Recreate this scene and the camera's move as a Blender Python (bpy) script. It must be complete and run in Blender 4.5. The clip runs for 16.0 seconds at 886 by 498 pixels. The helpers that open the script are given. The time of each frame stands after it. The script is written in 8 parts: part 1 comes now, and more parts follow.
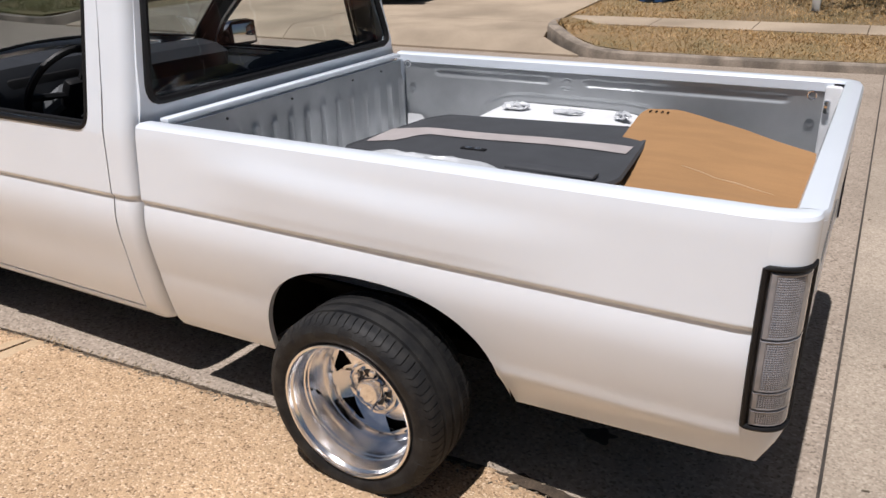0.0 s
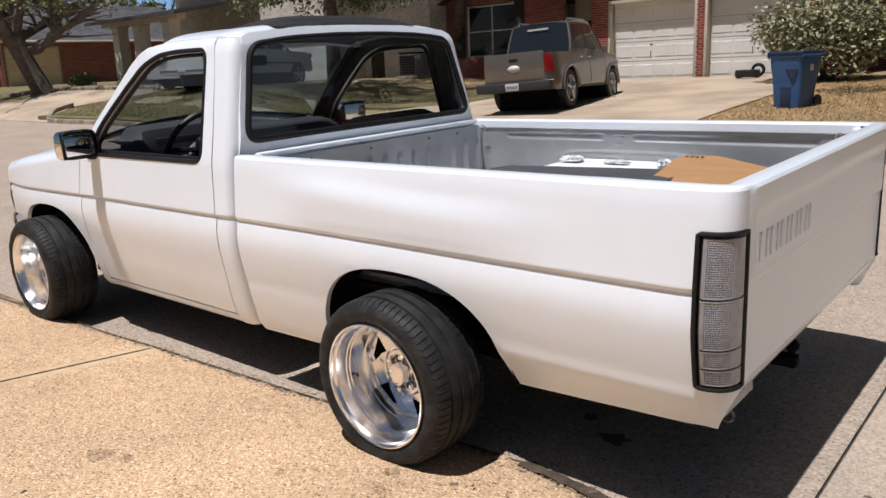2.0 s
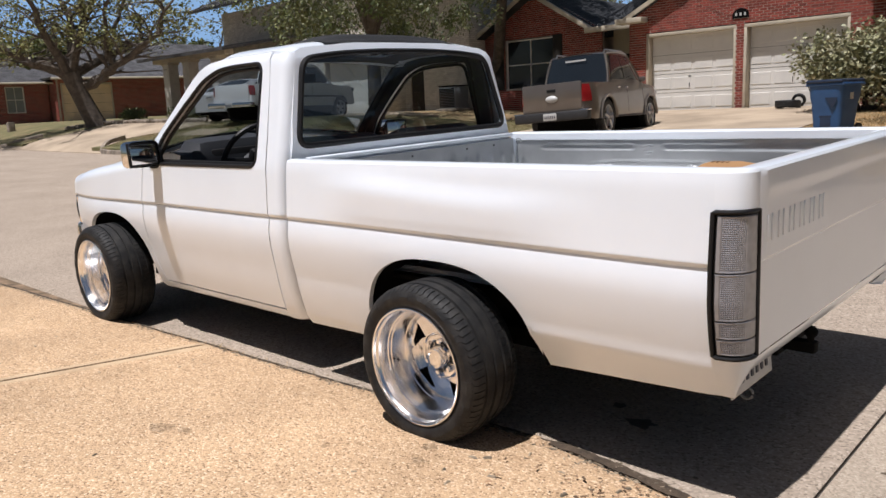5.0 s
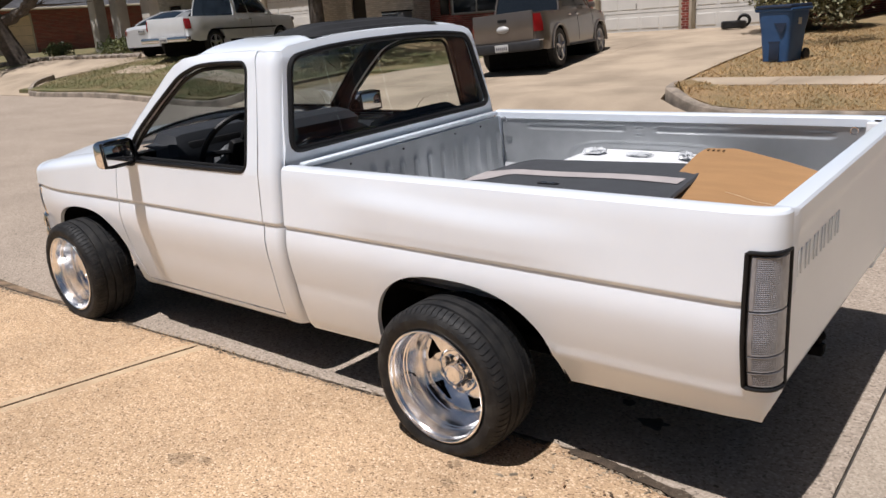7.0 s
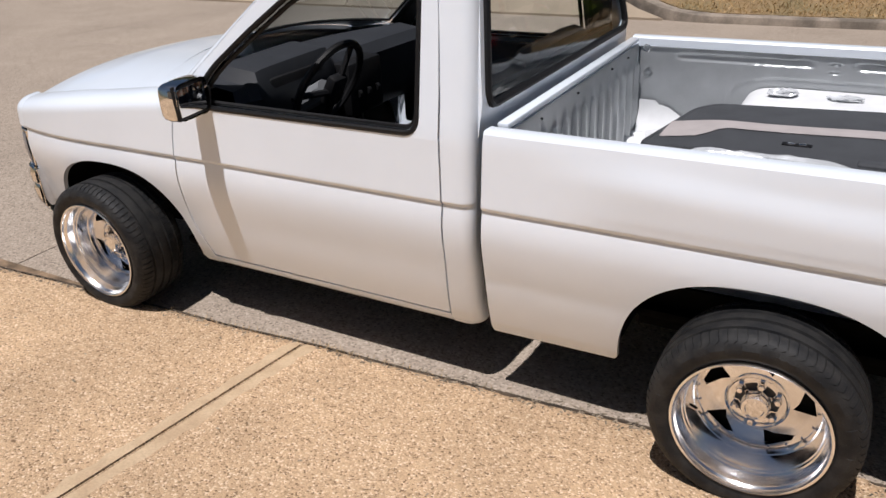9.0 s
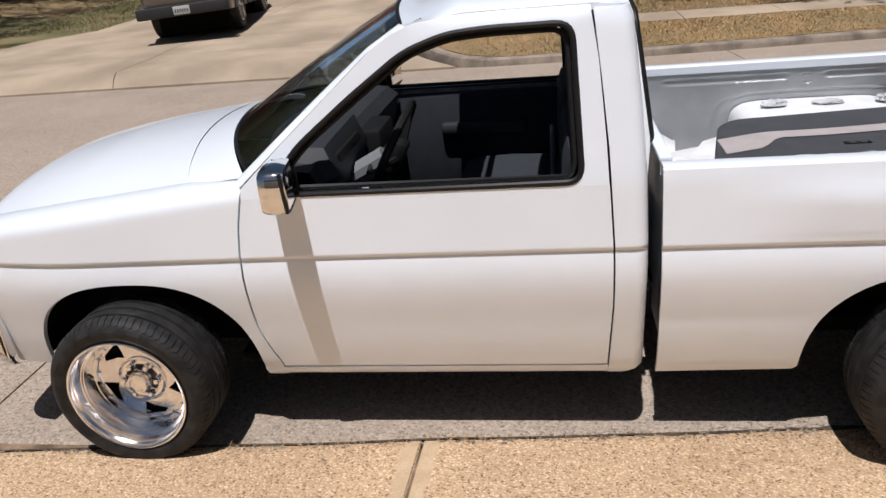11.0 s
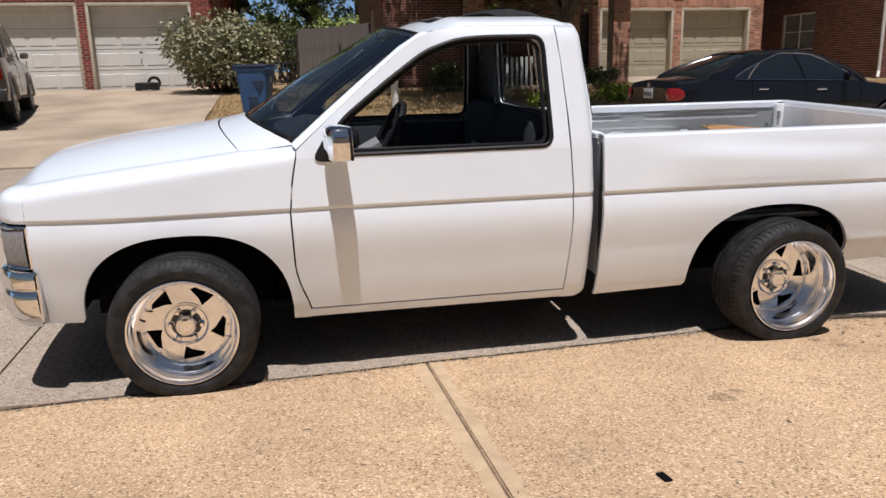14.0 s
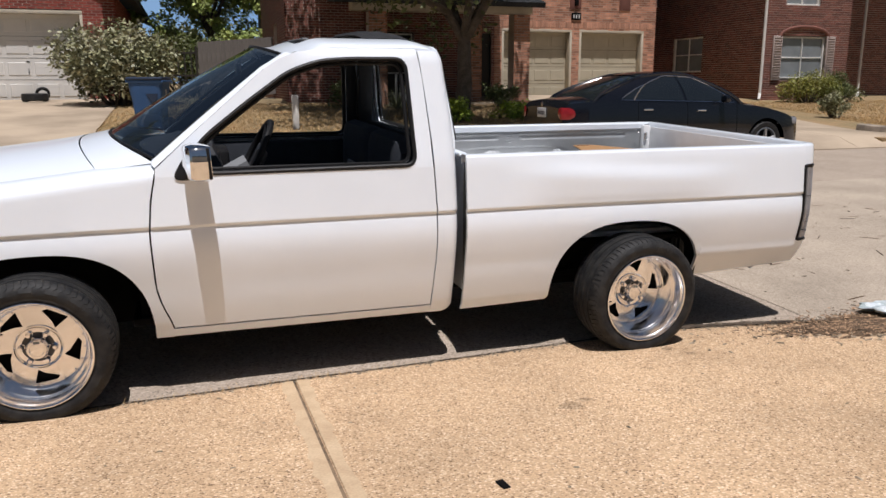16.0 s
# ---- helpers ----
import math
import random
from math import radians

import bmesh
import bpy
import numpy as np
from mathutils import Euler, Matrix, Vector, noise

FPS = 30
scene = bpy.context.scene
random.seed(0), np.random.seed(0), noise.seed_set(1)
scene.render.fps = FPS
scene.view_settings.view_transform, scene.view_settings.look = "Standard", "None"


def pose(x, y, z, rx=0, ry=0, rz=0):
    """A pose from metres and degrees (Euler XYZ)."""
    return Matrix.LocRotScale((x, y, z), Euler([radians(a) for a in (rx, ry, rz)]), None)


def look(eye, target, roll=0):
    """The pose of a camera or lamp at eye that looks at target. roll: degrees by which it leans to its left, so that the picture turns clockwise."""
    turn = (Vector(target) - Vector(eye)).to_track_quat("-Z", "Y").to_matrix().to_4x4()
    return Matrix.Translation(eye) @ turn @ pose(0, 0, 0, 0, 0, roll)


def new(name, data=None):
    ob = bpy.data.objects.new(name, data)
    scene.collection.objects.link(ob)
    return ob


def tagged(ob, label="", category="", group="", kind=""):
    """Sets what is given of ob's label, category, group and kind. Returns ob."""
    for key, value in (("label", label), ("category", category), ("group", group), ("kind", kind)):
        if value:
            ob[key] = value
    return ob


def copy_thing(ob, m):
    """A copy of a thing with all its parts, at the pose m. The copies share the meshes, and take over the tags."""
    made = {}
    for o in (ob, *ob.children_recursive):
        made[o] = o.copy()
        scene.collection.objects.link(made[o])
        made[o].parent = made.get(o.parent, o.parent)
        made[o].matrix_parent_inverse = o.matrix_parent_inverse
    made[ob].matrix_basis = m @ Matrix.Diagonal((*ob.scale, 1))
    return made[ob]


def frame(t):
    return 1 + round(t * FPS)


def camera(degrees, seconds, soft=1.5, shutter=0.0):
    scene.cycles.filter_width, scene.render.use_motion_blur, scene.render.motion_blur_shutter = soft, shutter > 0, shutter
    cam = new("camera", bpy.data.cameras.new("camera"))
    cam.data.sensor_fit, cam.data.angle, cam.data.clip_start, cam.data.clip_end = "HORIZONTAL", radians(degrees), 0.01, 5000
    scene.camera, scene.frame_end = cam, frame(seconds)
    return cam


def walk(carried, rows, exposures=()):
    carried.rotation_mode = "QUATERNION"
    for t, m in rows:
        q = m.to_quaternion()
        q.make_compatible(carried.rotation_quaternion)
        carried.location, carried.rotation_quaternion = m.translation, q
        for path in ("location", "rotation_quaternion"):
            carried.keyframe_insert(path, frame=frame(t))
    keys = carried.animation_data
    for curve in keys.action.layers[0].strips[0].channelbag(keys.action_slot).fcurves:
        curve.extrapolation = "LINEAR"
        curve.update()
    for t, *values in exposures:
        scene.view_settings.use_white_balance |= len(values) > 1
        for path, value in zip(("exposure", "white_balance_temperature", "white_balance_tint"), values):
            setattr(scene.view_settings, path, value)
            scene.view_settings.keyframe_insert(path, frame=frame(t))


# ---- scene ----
cam = camera(60.0, 16.0)
PATH = [
    (0, (1.135, -2.396, 1.459), (0.221, -0.78, 0.715), -0.7),
    (0.5, (1.219, -2.47, 1.356), (0.181, -0.894, 0.694), -1.1),
    (1, (1.264, -2.531, 1.249), (0.126, -0.991, 0.672), -1.5),
    (1.5, (1.514, -2.546, 1.23), (0.3, -1.04, 0.724), -1.9),
    (2, (1.703, -2.554, 1.223), (0.429, -1.078, 0.777), -2.2),
    (2.5, (1.703, -2.565, 1.127), (0.393, -1.108, 0.73), -2.3),
    (3, (1.716, -2.58, 1.058), (0.386, -1.131, 0.692), -2.3),
    (3.5, (1.736, -2.635, 1.054), (0.394, -1.194, 0.705), -2.2),
    (4, (1.801, -2.691, 1.078), (0.442, -1.263, 0.738), -2.2),
    (6.5, (1.861, -2.744, 1.32), (0.542, -1.318, 0.845), -3.6),
    (7, (1.613, -2.781, 1.454), (0.383, -1.307, 0.893), -4.0),
    (7.5, (1.365, -2.682, 1.486), (0.247, -1.155, 0.839), -4.2),
    (8, (1.01, -2.681, 1.526), (0.032, -1.098, 0.792), -3.8),
    (8.5, (0.59, -2.753, 1.558), (-0.294, -1.155, 0.742), -2.7),
    (9, (0.134, -2.801, 1.585), (-0.773, -1.228, 0.748), -2.0),
    (11.5, (-1.341, -3.227, 1.592), (-1.423, -1.355, 0.891), -5.2),
    (12, (-1.48, -3.524, 1.604), (-1.403, -1.635, 0.95), -4.6),
    (12.5, (-1.754, -3.726, 1.577), (-1.567, -1.833, 0.957), -3.8),
    (13, (-1.952, -3.862, 1.507), (-1.686, -1.961, 0.946), -2.8),
    (13.5, (-2.047, -3.91, 1.357), (-1.717, -2.003, 0.851), -1.9),
    (14, (-2.192, -3.911, 1.233), (-1.816, -2.001, 0.774), -1.2),
    (14.5, (-2.248, -3.954, 1.242), (-1.827, -2.046, 0.811), -0.6),
    (15, (-2.251, -3.973, 1.253), (-1.773, -2.077, 0.831), -0.4),
    (15.5, (-2.129, -3.999, 1.255), (-1.591, -2.119, 0.832), -0.3),
    (16, (-2.013, -4.019, 1.255), (-1.413, -2.158, 0.831), -0.2),
]
EXPOSURES = [(0.0, -0.18), (2.0, -0.03), (3.5, 0.04), (6.5, -0.03), (7.5, -0.14), (9.0, -0.25), (11.5, -0.23), (13.0, -0.19), (16.0, -0.14)]
walk(cam, [(t, look(eye, target, roll)) for t, eye, target, roll in PATH], EXPOSURES)

# ---- light ----
SUN = Vector((-0.03, -0.335, 1.0)).normalized()
world = bpy.data.worlds.new("sky")
scene.world = world
world.use_nodes = True
wn = world.node_tree.nodes
sky = wn.new("ShaderNodeTexSky")
sky.sky_type = "NISHITA"
sky.sun_disc = False
sky.sun_elevation = math.asin(SUN.z)
sky.sun_rotation = math.atan2(SUN.x, SUN.y)
sky.air_density, sky.dust_density, sky.ozone_density = 1.0, 1.2, 1.0
world.node_tree.links.new(sky.outputs[0], wn["Background"].inputs[0])
wn["Background"].inputs[1].default_value = 0.036
sun_data = bpy.data.lights.new("sun", "SUN")
sun_data.energy, sun_data.angle, sun_data.color = 5.15, radians(0.53), (1.0, 0.964, 0.978)
sun = new("sun", sun_data)
sun.matrix_world = look(SUN * 40, (0, 0, 0))


# pale summer sky far behind the houses
glow = bpy.data.materials.new("sky_glow")
glow.use_nodes = True
glow.node_tree.nodes.remove(glow.node_tree.nodes["Principled BSDF"])
em = glow.node_tree.nodes.new("ShaderNodeEmission")
em.inputs[0].default_value, em.inputs[1].default_value = (0.30, 0.50, 0.82, 1), 0.85
glow.node_tree.links.new(em.outputs[0], glow.node_tree.nodes["Material Output"].inputs[0])
me = bpy.data.meshes.new("sky_backdrop")
arc = [radians(60 + 10 * k) for k in range(13)]
me.from_pydata([(700 * math.cos(a), 700 * math.sin(a), z) for a in arc for z in (-20, 150)], [], [(2 * k, 2 * k + 2, 2 * k + 3, 2 * k + 1) for k in range(12)])
me.materials.append(glow)
tagged(new("sky_backdrop", me), "pale blue summer sky above the roofs", "sky", kind="structure")


# ---- materials ----
def mat(name, base, rough=0.6, metal=0.0, var=0.12, scale=6.0, fine=0.0, fine_scale=80.0, bump=0.0, bump_scale=60.0,
        coat=0.0, other=None, rand=0.0, ior=1.5, island=0.0, rough_var=0.0, stretch=(1, 1, 1), spec=0.5):
    """A surface: base colour varied by broad stains (var), fine grain (fine) and relief (bump), in metres."""
    m = bpy.data.materials.new(name)
    m.use_nodes = True
    n, ln = m.node_tree.nodes, m.node_tree.links
    b = n["Principled BSDF"]
    b.inputs["Roughness"].default_value, b.inputs["Metallic"].default_value = rough, metal
    b.inputs["IOR"].default_value = ior
    b.inputs["Specular IOR Level"].default_value = spec
    b.inputs["Coat Weight"].default_value, b.inputs["Coat Roughness"].default_value = coat, 0.04
    co = n.new("ShaderNodeTexCoord")
    mp = n.new("ShaderNodeMapping")
    mp.inputs["Scale"].default_value = stretch
    ln.new(co.outputs["Object"], mp.inputs[0])

    def noisy(sc, detail=4.0):
        t = n.new("ShaderNodeTexNoise")
        t.inputs["Scale"].default_value, t.inputs["Detail"].default_value = sc, detail
        ln.new(mp.outputs[0], t.inputs["Vector"])
        return t.outputs["Fac"]

    def mixed(kind, a, c, fac):
        x = n.new("ShaderNodeMix")
        x.data_type, x.blend_type = "RGBA", kind
        for sock, v in ((x.inputs[0], fac), (x.inputs[6], a), (x.inputs[7], c)):
            if hasattr(v, "is_linked"):
                ln.new(v, sock)
            else:
                sock.default_value = v if isinstance(v, (int, float)) else (*v, 1)
        return x.outputs[2]

    def ramp(fac, lo, hi, p=0.35, q=0.65):
        r = n.new("ShaderNodeMapRange")
        r.inputs[1].default_value, r.inputs[2].default_value, r.inputs[3].default_value, r.inputs[4].default_value = p, q, lo, hi
        ln.new(fac, r.inputs[0])
        return r.outputs[0]

    col = base
    big = noisy(scale)
    if var:
        dark = other or tuple(c * (1 - 2 * var) for c in base)
        col = mixed("MIX", base, dark, ramp(big, 0.0, 1.0))
    if fine:
        f = noisy(fine_scale, 2.0)
        col = mixed("MULTIPLY", col, tuple(1 - fine for _ in range(3)), ramp(f, 0.0, 1.0, 0.3, 0.7))
    if rand or island:
        if rand:
            src = n.new("ShaderNodeObjectInfo").outputs["Random"]
        else:
            src = n.new("ShaderNodeNewGeometry").outputs["Random Per Island"]
        hs = n.new("ShaderNodeHueSaturation")
        ln.new(ramp(src, 1 - (rand or island), 1 + (rand or island), 0.0, 1.0), hs.inputs["Value"])
        hs.inputs["Color"].default_value = (*base, 1)
        if hasattr(col, "is_linked"):
            ln.new(col, hs.inputs["Color"])
        col = hs.outputs[0]
    if hasattr(col, "is_linked"):
        ln.new(col, b.inputs["Base Color"])
    else:
        b.inputs["Base Color"].default_value = (*col, 1)
    if rough_var:
        ln.new(ramp(big, rough - rough_var, rough + rough_var), b.inputs["Roughness"])
    if bump:
        bp = n.new("ShaderNodeBump")
        bp.inputs["Strength"].default_value, bp.inputs["Distance"].default_value = 1.0, bump
        ln.new(noisy(bump_scale, 3.0), bp.inputs["Height"])
        ln.new(bp.outputs[0], b.inputs["Normal"])
    return m


def pebbled(name, base, pale, dark, size=0.007, bump=0.002, blotch=0.12):
    """Exposed aggregate: small stones of several colours in a binder, with broad stains."""
    m = mat(name, base, rough=0.95, var=0.1, scale=1.4, spec=0.12)
    n, ln = m.node_tree.nodes, m.node_tree.links
    b = n["Principled BSDF"]
    co = n.new("ShaderNodeTexCoord")
    vo = n.new("ShaderNodeTexVoronoi")
    vo.inputs["Scale"].default_value = 1 / size
    ln.new(co.outputs["Object"], vo.inputs["Vector"])
    sep = n.new("ShaderNodeSeparateColor")
    ln.new(vo.outputs["Color"], sep.inputs[0])
    cr = n.new("ShaderNodeValToRGB")
    e = cr.color_ramp.elements
    e[0].position, e[0].color = 0.0, (*dark, 1)
    e[1].position, e[1].color = 1.0, (*pale, 1)
    k = e.new(0.19)
    k.color = (*[c * 0.86 for c in base], 1)
    k = e.new(0.8)
    k.color = (*[c * 1.1 for c in base], 1)
    ln.new(sep.outputs[0], cr.inputs[0])
    old = b.inputs["Base Color"].links[0].from_socket
    mx = n.new("ShaderNodeMix")
    mx.data_type = "RGBA"
    mx.inputs[0].default_value = 0.9
    ln.new(old, mx.inputs[6])
    ln.new(cr.outputs[0], mx.inputs[7])
    st = n.new("ShaderNodeTexNoise")
    st.inputs["Scale"].default_value, st.inputs["Detail"].default_value, st.inputs["Roughness"].default_value = 0.9, 6.0, 0.65
    ln.new(co.outputs["Object"], st.inputs["Vector"])
    mr = n.new("ShaderNodeMapRange")
    mr.inputs[1].default_value, mr.inputs[2].default_value, mr.inputs[3].default_value, mr.inputs[4].default_value = 0.35, 0.7, 1.0 + blotch * 0.55, 1.0 - blotch * 1.05
    ln.new(st.outputs["Fac"], mr.inputs[0])
    hs = n.new("ShaderNodeHueSaturation")
    ln.new(mx.outputs[2], hs.inputs["Color"])
    ln.new(mr.outputs[0], hs.inputs["Value"])
    ln.new(hs.outputs[0], b.inputs["Base Color"])
    bp = n.new("ShaderNodeBump")
    bp.inputs["Distance"].default_value = bump
    ln.new(vo.outputs["Distance"], bp.inputs["Height"])
    bp.invert = True
    ln.new(bp.outputs[0], b.inputs["Normal"])
    return m


def glassy(name, tint, rough=0.0, gloss=0.055):
    """A thin pane: clear with a tint, and mirror-like at the surface."""
    m = bpy.data.materials.new(name)
    m.use_nodes = True
    n, ln = m.node_tree.nodes, m.node_tree.links
    n.remove(n["Principled BSDF"])
    tr, gl, fr, pw, ma, mx = (n.new("ShaderNode" + k) for k in ("BsdfTransparent", "BsdfGlossy", "LayerWeight", "Math", "Math", "MixShader"))
    tr.inputs[0].default_value = (*tint, 1)
    gl.inputs["Roughness"].default_value = rough
    fr.inputs[0].default_value = 0.5
    pw.operation, ma.operation = "POWER", "MULTIPLY_ADD"
    pw.inputs[1].default_value = 5.0
    ma.inputs[1].default_value, ma.inputs[2].default_value = 0.8, gloss
    ln.new(fr.outputs["Facing"], pw.inputs[0])
    ln.new(pw.outputs[0], ma.inputs[0])
    ln.new(ma.outputs[0], mx.inputs[0])
    ln.new(tr.outputs[0], mx.inputs[1])
    ln.new(gl.outputs[0], mx.inputs[2])
    ln.new(mx.outputs[0], n["Material Output"].inputs[0])
    return m


WHITE = mat("white_paint", (0.820, 0.880, 0.950), 0.30, var=0.015, scale=3, coat=0.6, bump=0.0006, bump_scale=9)
SILVER = mat("grey_bed_paint", (0.47, 0.49, 0.505), 0.36, metal=0.45, var=0.10, scale=5, fine=0.06, fine_scale=300)
BEDWHITE = mat("white_bed_paint", (0.78, 0.79, 0.80), 0.45, var=0.05, scale=9)
BLACKTRIM = mat("black_trim", (0.010, 0.010, 0.011), 0.5, var=0.1, scale=30, spec=0.3)
RUBBER = mat("tyre_rubber", (0.011, 0.0115, 0.013), 0.62, var=0.2, scale=22, spec=0.30, other=(0.030, 0.029, 0.028), fine=0.25, fine_scale=160, bump=0.0008, bump_scale=220)
CHROME = mat("chrome", (0.86, 0.86, 0.87), 0.06, metal=1.0, var=0.03, scale=40, rough_var=0.025)
POLISHED = mat("polished_alloy", (0.88, 0.89, 0.92), 0.11, metal=1.0, var=0.04, scale=25, rough_var=0.03)
BARREL = mat("polished_barrel", (0.94, 0.94, 0.95), 0.20, metal=1.0, var=0.04, scale=25, rough_var=0.06)
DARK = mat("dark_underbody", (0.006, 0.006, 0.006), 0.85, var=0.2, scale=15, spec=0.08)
FELT = mat("blue_grey_cloth", (0.030, 0.036, 0.048), 0.9, var=0.1, scale=20, fine=0.3, fine_scale=600, bump=0.001, bump_scale=500)
DASH = mat("dash_plastic", (0.024, 0.027, 0.033), 0.6, var=0.08, scale=10, bump=0.0004, bump_scale=500)
HUBDARK = mat("hub_recess", (0.10, 0.10, 0.105), 0.35, metal=0.8, var=0.1, scale=40)
FLANGE = mat("dark_grey_flange", (0.040, 0.043, 0.042), 0.40, var=0.2, scale=25)
GREYTRIM = mat("grey_trim", (0.20, 0.21, 0.22), 0.6, var=0.06, scale=10)
VINYL = mat("black_sunroof_vinyl", (0.018, 0.018, 0.019), 0.6, var=0.15, scale=20, bump=0.001, bump_scale=150)
LENS = mat("clear_lens", (0.27, 0.27, 0.285), 0.10, var=0.08, scale=40, coat=0.8)
REDLENS = mat("red_lens", (0.27, 0.010, 0.012), 0.2, var=0.1, scale=20, coat=0.7)
PLATE = mat("plate_white", (0.52, 0.52, 0.51), 0.4, var=0.05, scale=20)
INK = mat("ink", (0.03, 0.03, 0.05), 0.5, var=0.0)
GLASS = glassy("tinted_glass", (0.80, 0.85, 0.86), gloss=0.09)
WINDSCREEN = glassy("windscreen_glass", (0.60, 0.68, 0.73), gloss=0.27)
MIRROR = mat("mirror_silver", (0.9, 0.9, 0.9), 0.01, metal=1.0, var=0.0)
CARDBOARD = mat("cardboard", (0.37, 0.205, 0.088), 0.85, var=0.06, scale=5, fine=0.08, fine_scale=120, stretch=(1, 4, 1))
PANELGREY = mat("dark_vinyl_panel", (0.055, 0.058, 0.064), 0.65, var=0.08, scale=12, bump=0.0005, bump_scale=300)
PANELPALE = mat("pale_vinyl_stripe", (0.42, 0.38, 0.37), 0.75, var=0.06, scale=12)
LITTERFILM = mat("litter_film", (0.58, 0.63, 0.66), 0.22, var=0.3, scale=22, other=(0.30, 0.36, 0.36), bump=0.02, bump_scale=30)
PLASTICBAG = mat("plastic_sheet", (0.62, 0.64, 0.66), 0.25, var=0.12, scale=14, bump=0.01, bump_scale=14)
AGGREGATE = pebbled("exposed_aggregate", (0.535, 0.368, 0.226), (0.80, 0.63, 0.45), (0.16, 0.098, 0.056), size=0.0062, bump=0.0026, blotch=0.22)
STREET = pebbled("street_concrete", (0.365, 0.300, 0.240), (0.49, 0.41, 0.335), (0.19, 0.155, 0.12), size=0.009, bump=0.0015)
STREET_PALE = pebbled("pale_street_concrete", (0.405, 0.338, 0.268), (0.50, 0.43, 0.35), (0.27, 0.22, 0.17), size=0.007, bump=0.0015, blotch=0.2)
DRIVE2 = mat("pale_drive_concrete", (0.48, 0.385, 0.285), 0.95, spec=0.15, var=0.16, scale=0.8, fine=0.12, fine_scale=60, bump=0.002, bump_scale=120)
KERB = mat("kerb_concrete", (0.38, 0.315, 0.25), 0.9, var=0.26, scale=4, fine=0.28, fine_scale=70, bump=0.003, bump_scale=90)
TAR = mat("joint_tar", (0.07, 0.06, 0.05), 0.9, var=0.2, scale=9)
SOIL = mat("dry_lawn", (0.37, 0.245, 0.125), 0.95, var=0.22, scale=1.6, other=(0.26, 0.20, 0.10), fine=0.35, fine_scale=50, bump=0.02, bump_scale=40)
# Darker copy of the dry lawn, with the tree's shade in its colour.
SHADESOIL = mat("shaded_dry_lawn", (0.27, 0.185, 0.10), 0.95, var=0.25, scale=1.4, other=(0.20, 0.155, 0.075), fine=0.35, fine_scale=45, bump=0.02, bump_scale=40)
LAWN = mat("shaded_lawn", (0.14, 0.14, 0.055), 0.95, var=0.25, scale=1.4, other=(0.26, 0.20, 0.10), fine=0.35, fine_scale=45, bump=0.02, bump_scale=40)


# ---- mesh helpers ----
def part(name, bm, material, parent=None, label="", smooth=True, angle=35):
    """Links a bmesh as one mesh object, under a thing or a part."""
    bmesh.ops.recalc_face_normals(bm, faces=bm.faces)
    me = bpy.data.meshes.new(name)
    bm.to_mesh(me)
    bm.free()
    me.materials.append(material)
    if smooth:
        me.polygons.foreach_set("use_smooth", [True] * len(me.polygons))
        me.set_sharp_from_angle(angle=radians(angle))
    ob = new(name, me)
    if parent:
        ob.parent = parent
    if label:
        tagged(ob, label)
    return ob


def thing(name, m, label, category, group="", kind=""):
    ob = new(name)
    ob.empty_display_size = 0.1
    ob.matrix_world = m
    return tagged(ob, label, category, group, kind)


def box(bm, c, s, bevel=0.0, seg=2, rot=None):
    """A box of size s at centre c, its edges rounded by bevel."""
    r = bmesh.ops.create_cube(bm, size=1.0)
    vs = r["verts"]
    bmesh.ops.scale(bm, vec=s, verts=vs)
    if bevel:
        es = list({e for v in vs for e in v.link_edges})
        vs = bmesh.ops.bevel(bm, geom=es, offset=bevel, segments=seg, affect="EDGES", profile=0.5)["verts"]
        vs = list({v for v in vs})
    if rot:
        bmesh.ops.rotate(bm, cent=(0, 0, 0), matrix=Euler([radians(a) for a in rot]).to_matrix(), verts=vs)
    bmesh.ops.translate(bm, vec=c, verts=vs)
    return vs


def boxed(c, s, bevel=0.0, seg=2, rot=None):
    bm = bmesh.new()
    box(bm, c, s, bevel, seg, rot)
    return bm


def grid(nu, nv, f, wrap_u=False, wrap_v=False, bm=None):
    """A sheet of nu x nv points f(i, j)."""
    bm = bm or bmesh.new()
    vs = [[bm.verts.new(f(i, j)) for j in range(nv)] for i in range(nu)]
    for i in range(nu if wrap_u else nu - 1):
        for j in range(nv if wrap_v else nv - 1):
            a, b, c, d = vs[i][j], vs[(i + 1) % nu][j], vs[(i + 1) % nu][(j + 1) % nv], vs[i][(j + 1) % nv]
            if len({a, b, c, d}) == 4:
                bm.faces.new((a, b, c, d))
    return bm


def lathe(profile, n=48, bm=None, c=(0, 0, 0)):
    """Turns (radius, y) points round the y axis."""
    def f(i, j):
        a = 2 * math.pi * i / n
        r, h = profile[j]
        return (c[0] + r * math.cos(a), c[1] + h, c[2] + r * math.sin(a))
    return grid(n, len(profile), f, wrap_u=True, bm=bm)


